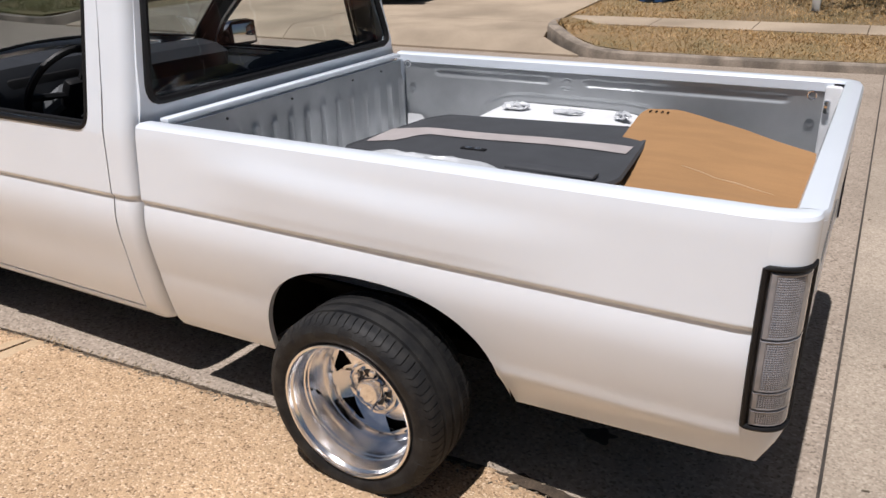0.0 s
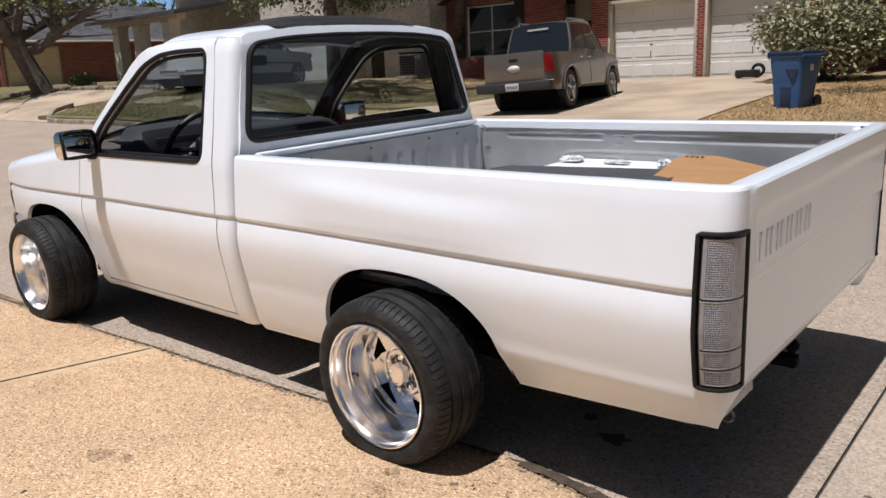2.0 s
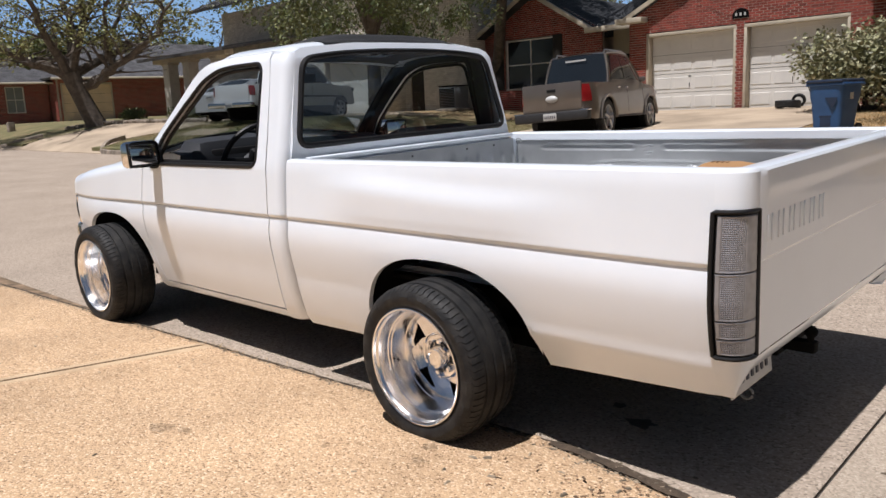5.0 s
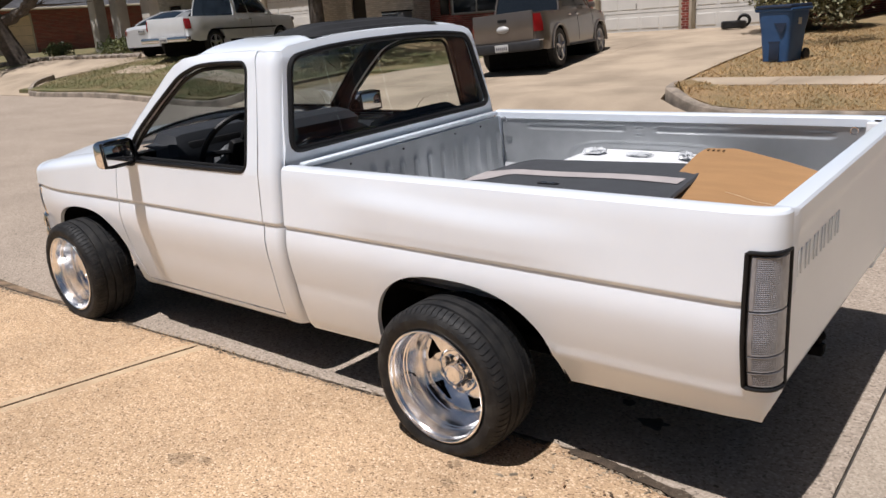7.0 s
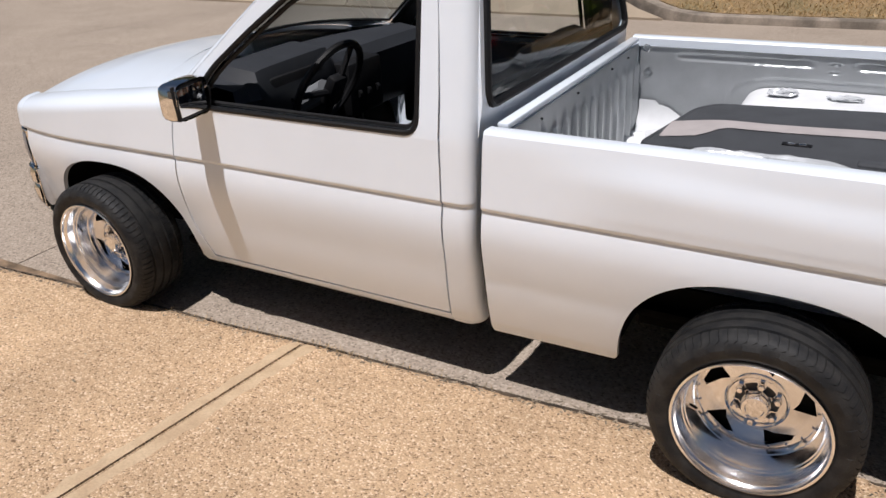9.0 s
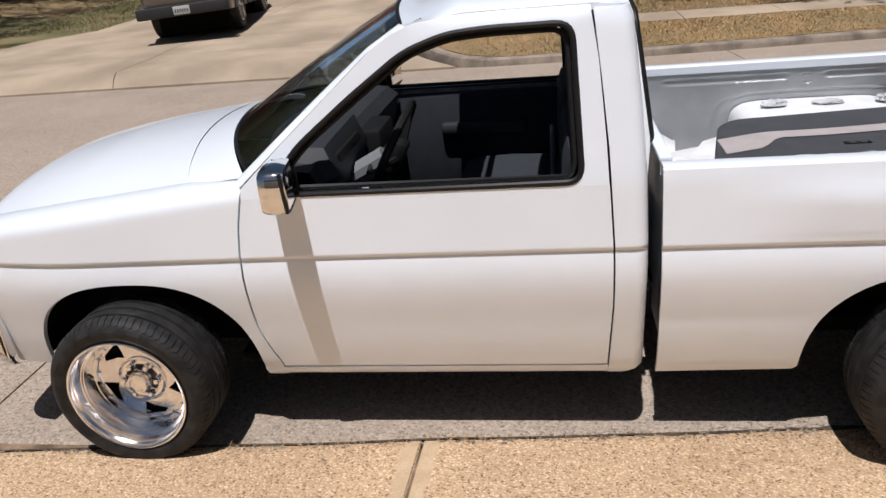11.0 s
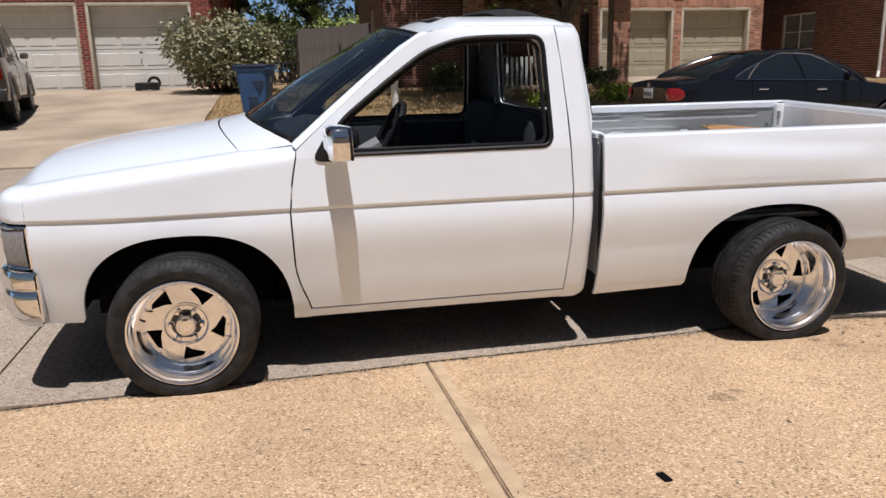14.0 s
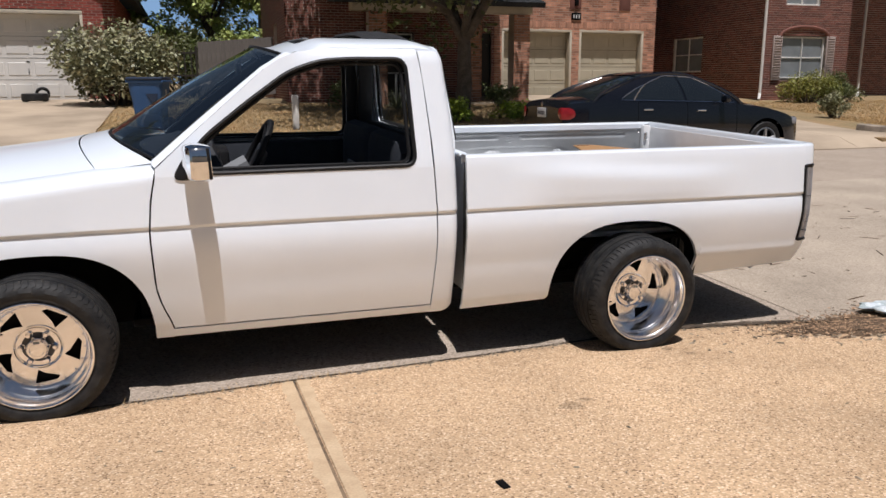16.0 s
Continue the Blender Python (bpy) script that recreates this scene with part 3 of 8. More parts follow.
def cowl(i, j):
    v = lerp(-1, 1, j / 28)
    t = i / 5
    xa, xb = -2.388 - 0.12 * (1 - v * v), -2.172 - 0.22 * (1 - v * v)
    x = lerp(xa, xb, t)
    xe = lerp(-2.388, -2.165, t)
    hw = along(HOODGAP, xe) + 0.014
    return (x, v * hw, along(FEND_TOP, xe) + 0.069 * (1 - abs(v) ** 2.2) + 0.010 * t - 0.005 * abs(v) ** 20)


part("cowl", grid(6, 29, cowl), WHITE, pickup)

# nose: grille panel, headlamps, chrome bumper
part("front_panel", boxed((-3.27, 0, 0.61), (0.06, 1.36, 0.28), 0.02), WHITE, pickup)
part("grille", boxed((-3.315, 0, 0.62), (0.05, 0.72, 0.17), 0.012), BLACKTRIM, pickup)
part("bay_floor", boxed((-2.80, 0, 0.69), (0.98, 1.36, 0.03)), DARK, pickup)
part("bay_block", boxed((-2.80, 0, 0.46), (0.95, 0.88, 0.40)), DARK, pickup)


def nose(t, z, s, off=0.0):
    """Round the front corner: t from 0 (flank) to 1 (facing forward)."""
    a = t * math.pi / 2
    w = side_w(-3.20, z)
    return Vector((-3.201 - (0.13 + off) * math.sin(a), s * (w + off - (0.17 + off) * (1 - math.cos(a))), z))


for s in (-1, 1):
    def nose_corner(i, j):
        top = along(FEND_TOP, -3.20)
        t = i / 10
        if j < 6:
            return nose(t, lerp(0.682, top - 0.07, j / 5), s)
        q = (j - 5) / 8 * math.pi / 2
        p = nose(t, top - 0.07, s)
        c = Vector((-3.201, s * along(HOODGAP, -3.20), top))
        k = c + (p - c) * math.cos(q) ** 0.8
        k.z = top - 0.07 + 0.07 * math.sin(q) ** 0.9
        return k
    bm = grid(11, 14, nose_corner)
    part("nose_corner", bm, WHITE, pickup)
    part("headlamp", boxed((-3.315, s * 0.50, 0.60), (0.05, 0.29, 0.15), 0.015), LENS, pickup, "clear rectangular headlamp")
    lamp = part("corner_lamp", grid(9, 2, lambda i, j: nose(i / 8, (0.497, 0.678)[j], s, -0.016)), HUBDARK, pickup, "clear corner marker lamp in a chrome frame")

    def rib(i, j):
        return nose(lerp(0.05, 1.0, i / 36), lerp(0.512, 0.662, j / 12), s, 0.002 - 0.003 * (i % 2) - (0.006 if j in (0, 12) else 0))
    part("lens", grid(37, 13, rib), LENS, lamp)
    frame_pts = [nose(k / 8, 0.668, s) for k in range(9)] + [nose(k / 8, 0.506, s) for k in range(8, -1, -1)]
    part("chrome_frame", tube(frame_pts, 0.0075, 6, closed=True), CHROME, lamp)


def bumper_at(t, out, z):
    """t from -1 to 1 round the bumper; out pushes outwards."""
    q = abs(t)
    if q < 0.7:
        y = 0.63 * q / 0.7
        p, nx, ny = (-3.375 + 0.04 * (y / 0.63) ** 2, y), -1.0, 0.0
    else:
        a = (q - 0.7) / 0.3 * math.pi / 2
        p = (-3.195 - 0.14 * math.cos(a), 0.63 + 0.145 * math.sin(a))
        nx, ny = -math.cos(a), math.sin(a)
    return (p[0] + nx * out, math.copysign(p[1] + ny * out, t), z)


BUMPER = ((-0.02, 0.500), (0.012, 0.494), (0.022, 0.470), (0.022, 0.430), (0.010, 0.415), (0.022, 0.395), (0.020, 0.330), (0.006, 0.302), (-0.02, 0.297))
bm = grid(61, 9, lambda i, j: bumper_at(lerp(-1, 1, i / 60), *BUMPER[j]))
rim(bm, (0.004, 0, 0))
part("front_bumper", bm, CHROME, pickup, "chrome front bumper")
for s in (-1, 1):
    part("bumper_end", boxed((-3.186, s * 0.765, 0.398), (0.012, 0.05, 0.19), 0.004), CHROME, pickup)
part("front_valance", grid(61, 4, lambda i, j: bumper_at(lerp(-1, 1, i / 60), (-0.012, -0.006, -0.018, -0.06)[j], (0.31, 0.285, 0.262, 0.245)[j])), WHITE, pickup)
part("bumper_backing", boxed((-3.22, 0, 0.40), (0.16, 1.30, 0.18), 0.02), DARK, pickup)

# doors and cab corners
door_rear = [(0.20, -1.026), (0.30, -1.020), (0.50, -1.008), (0.69, -1.007), (1.0, -1.022), (1.2, -1.040), (1.40, -1.062)]
cab_rear = [(0.207, -0.930), (0.218, -0.916), (0.24, -0.908), (0.69, -0.902), (0.90, -0.906), (1.10, -0.917), (1.35, -0.940), (1.42, -0.965)]
BELT = 0.893
for s in (-1, 1):
    def lower(i, j):
        if j < 12:
            z = lerp(0.256, 0.676, j / 11)
        elif j < 16:
            z = (0.6869, 0.6875, 0.6985, 0.6995)[j - 12]
        else:
            z = lerp(0.705, BELT, (j - 16) / 5)
        a, b = along(door_front, z) + 0.003, along(door_rear, z) - 0.003
        return (lerp(a, b, i / 24), s * side_w(lerp(a, b, i / 24), z), z)
    bm = grid(25, 22, lower)
    rim(bm, (0, -s * 0.03, 0))
    door = part("door", bm, WHITE, pickup, "white cab door with its window wound down")

    outer = [(-2.168, BELT), (-2.165, 0.925), (-2.02, 1.055), (-1.85, 1.200), (-1.72, 1.310), (-1.655, 1.352), (-1.58, 1.380), (-1.46, 1.392), (-1.30, 1.395), (-1.066, 1.393), (-1.045, 1.25), (-1.027, 1.02), (-1.021, BELT)]
    inner = rounded([(-2.085, 0.901), (-1.975, 1.040), (-1.795, 1.178), (-1.62, 1.300), (-1.49, 1.343), (-1.36, 1.352), (-1.118, 1.352), (-1.098, 0.903)], 0.05)
    bm = ring(outer, inner, lambda a, b: (a, s * side_w(a, b), b), depth=(0, -s * 0.035, 0))
    part("door_frame", bm, WHITE, door)
    bm = ring([(a_ * 0.99 - 0.016, b_ * 0.99 + 0.010) for a_, b_ in outer], inner, lambda a, b: (a, s * (side_w(a, b) - 0.037), b))
    part("frame_trim", bm, DASH, door)
    seal = [(a, s * (side_w(a, b) - 0.004), b) for a, b in inner]
    part("window_seal", tube(seal, 0.010, 8, closed=True), BLACKTRIM, door)
    ins = [(a, s * (side_w(a, b) - 0.03), b) for a, b in rounded([(-2.06, 0.915), (-1.955, 1.035), (-1.785, 1.162), (-1.615, 1.283), (-1.487, 1.325), (-1.36, 1.333), (-1.135, 1.333), (-1.117, 0.912)], 0.05)]
    part("inner_seal", tube(ins, 0.009, 6, closed=True), BLACKTRIM, door)
    part("door_card", boxed((-1.60, s * 0.755, 0.64), (1.05, 0.05, 0.47), 0.02), FELT, door)
    part("armrest", boxed((-1.52, s * 0.715, 0.70), (0.42, 0.06, 0.06), 0.02), DASH, door)

    def cab(i, j):
        if j < 12:
            z = (0.207, 0.212, 0.218, 0.228, 0.240, 0.28, 0.34, 0.41, 0.48, 0.55, 0.62, 0.676)[j]
        elif j < 16:
            z = (0.6869, 0.6875, 0.6985, 0.6995)[j - 12]
        else:
            z = lerp(0.705, 1.386, (j - 16) / 23)
        a, b = along(door_rear, z) + 0.003, along(cab_rear, z)
        t = i / 12
        if t < 0.5:
            return (lerp(a, b - 0.045, t / 0.5), s * side_w(a, z), z)
        q = (t - 0.5) / 0.5 * math.pi / 2
        return (b - 0.045 + 0.045 * math.sin(q), s * (side_w(b, z) - 0.045 * (1 - math.cos(q))), z)
    bm = grid(13, 40, cab)
    rim(bm, (0, -s * 0.02, 0))
    part("cab_corner", bm, WHITE, pickup)
    # rocker under the door
    def rocker(i, j):
        x, z = lerp(-2.215, -1.022, i / 12), (0.2495, 0.2490, 0.240, 0.225, 0.212, 0.207, 0.203)[j]
        return (x, s * (side_w(x, z) - (0.015, 0, 0, 0, 0, 0.004, 0.04)[j]), z)
    part("rocker", grid(13, 7, rocker), WHITE, pickup)
    # A pillar between door and windscreen
    def pillar(i, j):
        t = i / 14
        z = lerp(0.93, 1.372, t)
        xo = along([(0.93, -2.166), (1.055, -2.022), (1.2, -1.852), (1.31, -1.722), (1.372, -1.60)], z)
        p = Vector((xo, s * side_w(xo, z), z))
        q = Vector((lerp(-2.170, -1.634, t), s * lerp(0.722, 0.606, t), lerp(0.957, 1.371, t) + 0.010 * math.sin(math.pi * t)))
        r = p.lerp(q, j / 4)
        r += Vector((-0.012, s * 0.012, 0.006)) * math.sin(math.pi * j / 4)
        return r
    part("windscreen_pillar", grid(15, 5, pillar), WHITE, pickup)
    part("pillar_trim", grid(15, 5, lambda i, j: (lambda p: (p.x + 0.012, p.y - s * 0.022, p.z - 0.014))(pillar(i, j))), DASH, pickup)


def screen(i, j, off=0.0):
    u, v = j / 24 * 2 - 1, i / 12
    xb, zb, yb = -2.168 - 0.215 * (1 - u * u), 0.957 + 0.060 * (1 - u * u), 0.716
    xt, zt, yt = -1.634 - 0.080 * (1 - u * u), 1.370 + 0.038 * (1 - u * u), 0.600
    return (lerp(xb, xt, v), u * lerp(yb, yt, v), lerp(zb, zt, v) + off + 0.012 * math.sin(math.pi * v))


ws = part("windscreen", grid(13, 25, screen), WINDSCREEN, pickup, "tinted curved windscreen")
ws.visible_shadow = False
edge = [screen(0, j) for j in range(25)] + [screen(i, 24) for i in range(1, 13)] + [screen(12, j) for j in range(23, -1, -1)] + [screen(i, 0) for i in range(11, 0, -1)]
part("windscreen_seal", tube(edge, 0.007, 6, closed=True), BLACKTRIM, pickup)

# roof with an open sliding sunroof
ROOF_EDGE = [(-1.70, 1.330), (-1.655, 1.356), (-1.58, 1.384), (-1.46, 1.396), (-1.066, 1.397), (-0.95, 1.386)]
BACK_TOP = [(-0.70, 1.372), (-0.64, 1.388), (-0.60, 1.405), (-0.3, 1.43), (0.3, 1.43), (0.60, 1.405), (0.64, 1.388), (0.70, 1.372)]
BACK_X = [(0.4, -0.942), (0.82, -0.936), (0.9, -0.905), (1.0, -0.898), (1.36, -0.945), (1.43, -0.972)]
HOLE = (-1.535, -1.03, 0.43)


def roof_z(x, y):
    zo = along(ROOF_EDGE, x)
    v = min(1.0, abs(y) / side_w(x, zo))
    return zo + along([(-1.72, 0.03), (-1.62, 0.042), (-1.45, 0.054), (-1.05, 0.052), (-0.95, 0.04)], x) * (1 - v ** 3.5) ** 0.62


def roof_at(u, v):
    """u from the windscreen to the rear edge, v across."""
    xm = lerp(-1.615, -0.955, u)
    y = v * (side_w(xm, along(ROOF_EDGE, xm)) - 0.001) * (1 - 0.062 * smooth(0.90, 1.0, u) ** 1.5)
    q = abs(y)
    zf = 1.370 + 0.038 * max(0.0, 1 - (q / 0.600) ** 2) + 0.004 * smooth(0.606, 0.69, q)
    xf = -1.634 - 0.080 * max(0.0, 1 - (q / 0.600) ** 2) + 0.034 * max(0.0, (q - 0.606) / 0.09)
    zb = along(BACK_TOP, y)
    xb = along(BACK_X, zb) + 0.012 * (1 - (y / 0.75) ** 2)
    x = lerp(xf, xb, u)
    z = lerp(zf, roof_z(x, y), smooth(0.0, 0.28, u))
    return Vector((x, y, lerp(z, zb, smooth(0.90, 1.0, u))))


bm = grid(45, 61, lambda i, j: roof_at(i / 44, math.sin((j / 60 - 0.5) * math.pi) * 0.35 + (j / 60 * 2 - 1) * 0.65))
gone = [f for f in bm.faces if HOLE[0] < f.calc_center_median().x < HOLE[1] and abs(f.calc_center_median().y) < HOLE[2]]
bmesh.ops.delete(bm, geom=gone, context="FACES")
rim(bm, (0, 0, -0.02))
part("roof", bm, WHITE, pickup)
r_in = rounded([(HOLE[0] - 0.008, -HOLE[2]), (HOLE[0] - 0.008, HOLE[2]), (HOLE[1], HOLE[2]), (HOLE[1], -HOLE[2])], 0.05)
part("sunroof_edge", tube([(a, b, roof_z(a, b) - 0.009) for a, b in r_in], 0.012, 6, closed=True), BLACKTRIM, pickup)
part("sunroof_bar", boxed((-1.50, 0, 1.438), (0.03, 0.78, 0.012), 0.004), GREYTRIM, pickup)


def vinyl(i, j):
    u, v = i / 16, j / 24 * 2 - 1
    x = lerp(-1.25, -0.975, u)
    h = 0.030 * math.sin(math.pi * min(1, 0.05 + u * 0.95) ** 0.75) ** 0.8 * (1 - abs(v) ** 6)
    fold = 0.006 * math.sin(u * 9 * math.pi) * (1 - v * v)
    return (x - 0.03 * (1 - v * v), v * 0.44, roof_z(x, v * 0.44) + 0.003 + max(0, h + fold))


part("sunroof_cover", grid(17, 25, vinyl), VINYL, pickup, "black vinyl sunroof cover folded back on the roof")

# rear wall of the cab with its window
w_out = [(-0.765, 0.50), (-0.752, 0.90), (-0.715, 1.10), (-0.655, 1.33), (-0.638, 1.387), (-0.60, 1.404), (-0.3, 1.43), (0.3, 1.43), (0.60, 1.404), (0.638, 1.387), (0.655, 1.33), (0.715, 1.10), (0.752, 0.90), (0.765, 0.50)]
w_in = rounded([(-0.705, 0.985), (-0.612, 1.357), (-0.40, 1.380), (-0.15, 1.389), (0.15, 1.389), (0.40, 1.380), (0.612, 1.357), (0.705, 0.985)], 0.06)


def back(a, b, off=0.0):
    return (along(BACK_X, b) + 0.012 * (1 - (a / 0.75) ** 2) + off, a, b)


bm = ring(w_out, w_in, back, rows=5)
rim(bm, (-0.02, 0, 0))
part("cab_back", bm, WHITE, pickup)
part("rear_window_seal", tube([back(a, b, 0.002) for a, b in w_in], 0.014, 8, closed=True), BLACKTRIM, pickup)
rw = part("rear_window", sheet_fill(w_in, lambda a, b: back(a, b, -0.004)), GLASS, pickup, "tinted rear cab window")
rw.visible_shadow = False

# cabin
part("cab_floor", boxed((-1.62, 0, 0.285), (1.36, 1.50, 0.03)), DARK, pickup)
part("firewall", boxed((-2.25, 0, 0.58), (0.04, 1.40, 0.62)), DARK, pickup)
part("rear_trim", boxed((-0.97, 0, 0.66), (0.03, 1.42, 0.66)), DASH, pickup)
bm = ring(rounded([(-1.62, -0.60), (-1.62, 0.60), (-0.985, 0.60), (-0.985, -0.60)], 0.04), rounded([(HOLE[0] - 0.01, -HOLE[2] - 0.01), (HOLE[0] - 0.01, HOLE[2] + 0.01), (HOLE[1] + 0.01, HOLE[2] + 0.01), (HOLE[1] + 0.01, -HOLE[2] - 0.01)], 0.05), lambda a, b: (a, b, roof_z(a, b) - 0.028))
part("headliner", bm, DASH, pickup)


def dash(i, j):
    prof = ((-2.26, 0.955), (-2.10, 0.962), (-1.97, 0.945), (-1.93, 0.90), (-1.95, 0.80), (-2.0, 0.68), (-2.1, 0.58))
    y = lerp(-0.72, 0.72, i / 40)
    hump = 0.055 * (smooth(-0.66, -0.60, y) - smooth(-0.16, -0.08, y))
    return (max(prof[j][0], -2.09 - 0.17 * (1 - (y / 0.72) ** 2)) + (hump * 0.6 if 1 < j < 5 else 0), y * (0.955 if j < 3 else 1.0), prof[j][1] + (hump if 0 < j < 3 else 0) - 0.01 * (y / 0.7) ** 2)


part("dashboard", grid(41, 7, dash), DASH, pickup, "dark grey dashboard")
part("instrument_hood", boxed((-1.93, -0.37, 0.90), (0.05, 0.34, 0.11), 0.02), BLACKTRIM, pickup)
part("centre_console", boxed((-1.90, 0.02, 0.80), (0.10, 0.26, 0.24), 0.02), BLACKTRIM, pickup)
for k in range(3):
    part("radio_knob", lathe([(0, -0.0), (0.016, 0), (0.016, 0.02), (0, 0.02)], 12, c=(-1.85, -0.06 + 0.07 * k, 0.78)), BLACKTRIM, pickup)
wheel_m = Matrix.Translation((-1.76, -0.37, 0.90)) @ pose(0, 0, 0, 0, -62, 0)
bm = tube([(0.19 * math.cos(2 * math.pi * k / 36), 0.19 * math.sin(2 * math.pi * k / 36), 0) for k in range(36)], 0.015, 8, closed=True)
for a in (20, 160, 270):
    c, sn = math.cos(radians(a)), math.sin(radians(a))
    tube([(0.03 * c, 0.03 * sn, -0.03), (0.18 * c, 0.18 * sn, 0)], 0.013, 6, bm=bm)
box(bm, (0, 0, -0.025), (0.13, 0.10, 0.05), 0.02)
bmesh.ops.transform(bm, matrix=wheel_m, verts=bm.verts)
part("steering_wheel", bm, BLACKTRIM, pickup, "black steering wheel")
part("steering_column", tube([(-1.78, -0.37, 0.885), (-2.02, -0.37, 0.76)], 0.042, 10), GREYTRIM, pickup)
for s in (-1, 1):
    part("column_stalk", tube([(-1.84, -0.37, 0.86), (-1.81, -0.37 + s * 0.17, 0.88)], 0.008, 6), BLACKTRIM, pickup)


def cushion(lo, hi, front, top, rear_x, lean, name):
    def f(i, j):
        u, v = i / 12 * 2 * math.pi, j / 16
        y = lerp(lo, hi, v)
        k = 1 - (abs(v * 2 - 1)) ** 10 * 0.25
        cx, cz = (front + rear_x) / 2, top
        ax, az = (rear_x - front) / 2, lean
        return (cx + ax * k * math.copysign(abs(math.cos(u)) ** 0.5, math.cos(u)), y, cz + az * k * math.copysign(abs(math.sin(u)) ** 0.5, math.sin(u)))
    bm = grid(12, 17, f, wrap_u=True)
    for j in (0, 16):
        bm.faces.new([v for v in bm.verts if abs(v.co.y - (lo, hi)[j > 0]) < 1e-6])
    return part(name, bm, FELT, pickup)


for lo, hi in ((-0.66, -0.04), (-0.02, 0.66)):
    cushion(lo, hi, -1.62, 0.50, -1.12, 0.09, "seat_cushion")
    b_ = cushion(lo, hi, -1.16, 0.77, -1.02, 0.24, "seat_back")
    part("seat_panel", boxed((-1.185, (lo + hi) / 2 - 0.14, 0.70), (0.02, 0.20, 0.22), 0.01), GREYTRIM, pickup)
part("inner_mirror", boxed((-1.78, 0.0, 1.305), (0.02, 0.20, 0.055), 0.008), BLACKTRIM, pickup)
part("mirror_stem", tube([(-1.78, 0, 1.33), (-1.74, 0, 1.395)], 0.006, 6), BLACKTRIM, pickup)
part("seat_belt", boxed((-1.03, 0.675, 1.02), (0.05, 0.004, 0.62), rot=(9, 0, 0)), BLACKTRIM, pickup)
part("belt_guide", boxed((-1.03, 0.645, 1.26), (0.04, 0.02, 0.05), 0.006), GREYTRIM, pickup)
part("rear_cab_pillar", boxed((-1.0, 0.66, 1.17), (0.09, 0.03, 0.40), 0.01, rot=(10, 0, 0)), DASH, pickup)

# door mirrors
for s in (-1, 1):
    bm = grid(16, 7, lambda i, j: (lambda a, t: (-2.012 + 0.090 * (t - 0.5) - 0.020 * math.sin(math.pi * t), s * (0.890 + (0.088, 0.092, 0.092, 0.09, 0.084, 0.06, 0.02)[j] * math.copysign(abs(math.cos(a)) ** 0.35, math.cos(a))), 0.960 + (0.067, 0.070, 0.070, 0.068, 0.062, 0.046, 0.014)[j] * math.copysign(abs(math.sin(a)) ** 0.35, math.sin(a))))(2 * math.pi * i / 16, 1 - j / 6), wrap_u=True)
    bm.faces.new([v for k, v in enumerate(bm.verts) if k % 7 == 6])
    bmesh.ops.rotate(bm, cent=(-2.005, s * 0.890, 0.960), matrix=Euler((0, 0, radians(-s * 9))).to_matrix(), verts=bm.verts)
    mirror = part("door_mirror", bm, CHROME, pickup, "chrome door mirror")
    part("mirror_face", boxed((-1.974, s * 0.891, 0.960), (0.012, 0.172, 0.122), 0.004, rot=(0, -4, -s * 9)), BLACKTRIM, mirror)
    part("mirror_glass", boxed((-1.9675, s * 0.891, 0.960), (0.006, 0.148, 0.098), 0.002, rot=(0, -4, -s * 9)), MIRROR, mirror)
    foot = rounded([(-2.112, 0.878), (-1.975, 0.878), (-1.975, 0.985), (-2.045, 0.985)], 0.05)
    bm = sheet_fill(foot, lambda a, b: (a, s * (side_w(a, b) + 0.006), b))
    bm.faces.ensure_lookup_table()
    out = bmesh.ops.extrude_face_region(bm, geom=bm.faces[:])
    bmesh.ops.translate(bm, vec=(0, -s * 0.008, 0), verts=[g for g in out["geom"] if isinstance(g, bmesh.types.BMVert)])
    part("mirror_foot", bm, BLACKTRIM, mirror)
    part("mirror_arm", boxed((-2.010, s * 0.806, 0.930), (0.04, 0.07, 0.05), 0.012), BLACKTRIM, mirror)

# under the body: frame rails, axles, wheel wells
for s in (-1, 1):
    part("frame_rail", boxed((-1.0, s * 0.40, 0.30), (3.7, 0.07, 0.12), 0.01), DARK, pickup)
    for xc, hw, nm in ((-0.013, 0.423, "rear"), (-2.625, 0.42, "front")):
        cc = REAR_ARCH if nm == "rear" else FRONT_ARCH
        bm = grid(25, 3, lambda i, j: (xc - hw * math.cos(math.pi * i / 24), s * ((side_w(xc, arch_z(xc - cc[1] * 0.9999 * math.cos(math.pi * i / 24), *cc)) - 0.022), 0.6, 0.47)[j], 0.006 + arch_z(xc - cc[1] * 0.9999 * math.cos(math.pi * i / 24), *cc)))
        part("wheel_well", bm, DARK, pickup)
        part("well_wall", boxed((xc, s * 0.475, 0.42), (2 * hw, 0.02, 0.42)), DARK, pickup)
part("rear_axle", tube([(0, -0.6, 0.25), (0, 0.6, 0.25)], 0.045, 10), DARK, pickup)
part("axle_case", lathe([(0, -0.14), (0.09, -0.12), (0.13, -0.04), (0.13, 0.04), (0.09, 0.12), (0, 0.14)], 16, c=(0, 0, 0.25)), DARK, pickup)
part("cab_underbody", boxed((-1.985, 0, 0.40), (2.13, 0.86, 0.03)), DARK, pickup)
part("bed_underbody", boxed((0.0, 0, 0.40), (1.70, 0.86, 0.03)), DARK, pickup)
# Unseen box added to end the sun strip that falls through the cab-bed gap.
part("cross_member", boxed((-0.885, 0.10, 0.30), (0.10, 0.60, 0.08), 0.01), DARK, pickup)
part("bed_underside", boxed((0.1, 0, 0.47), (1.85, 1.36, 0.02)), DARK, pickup)
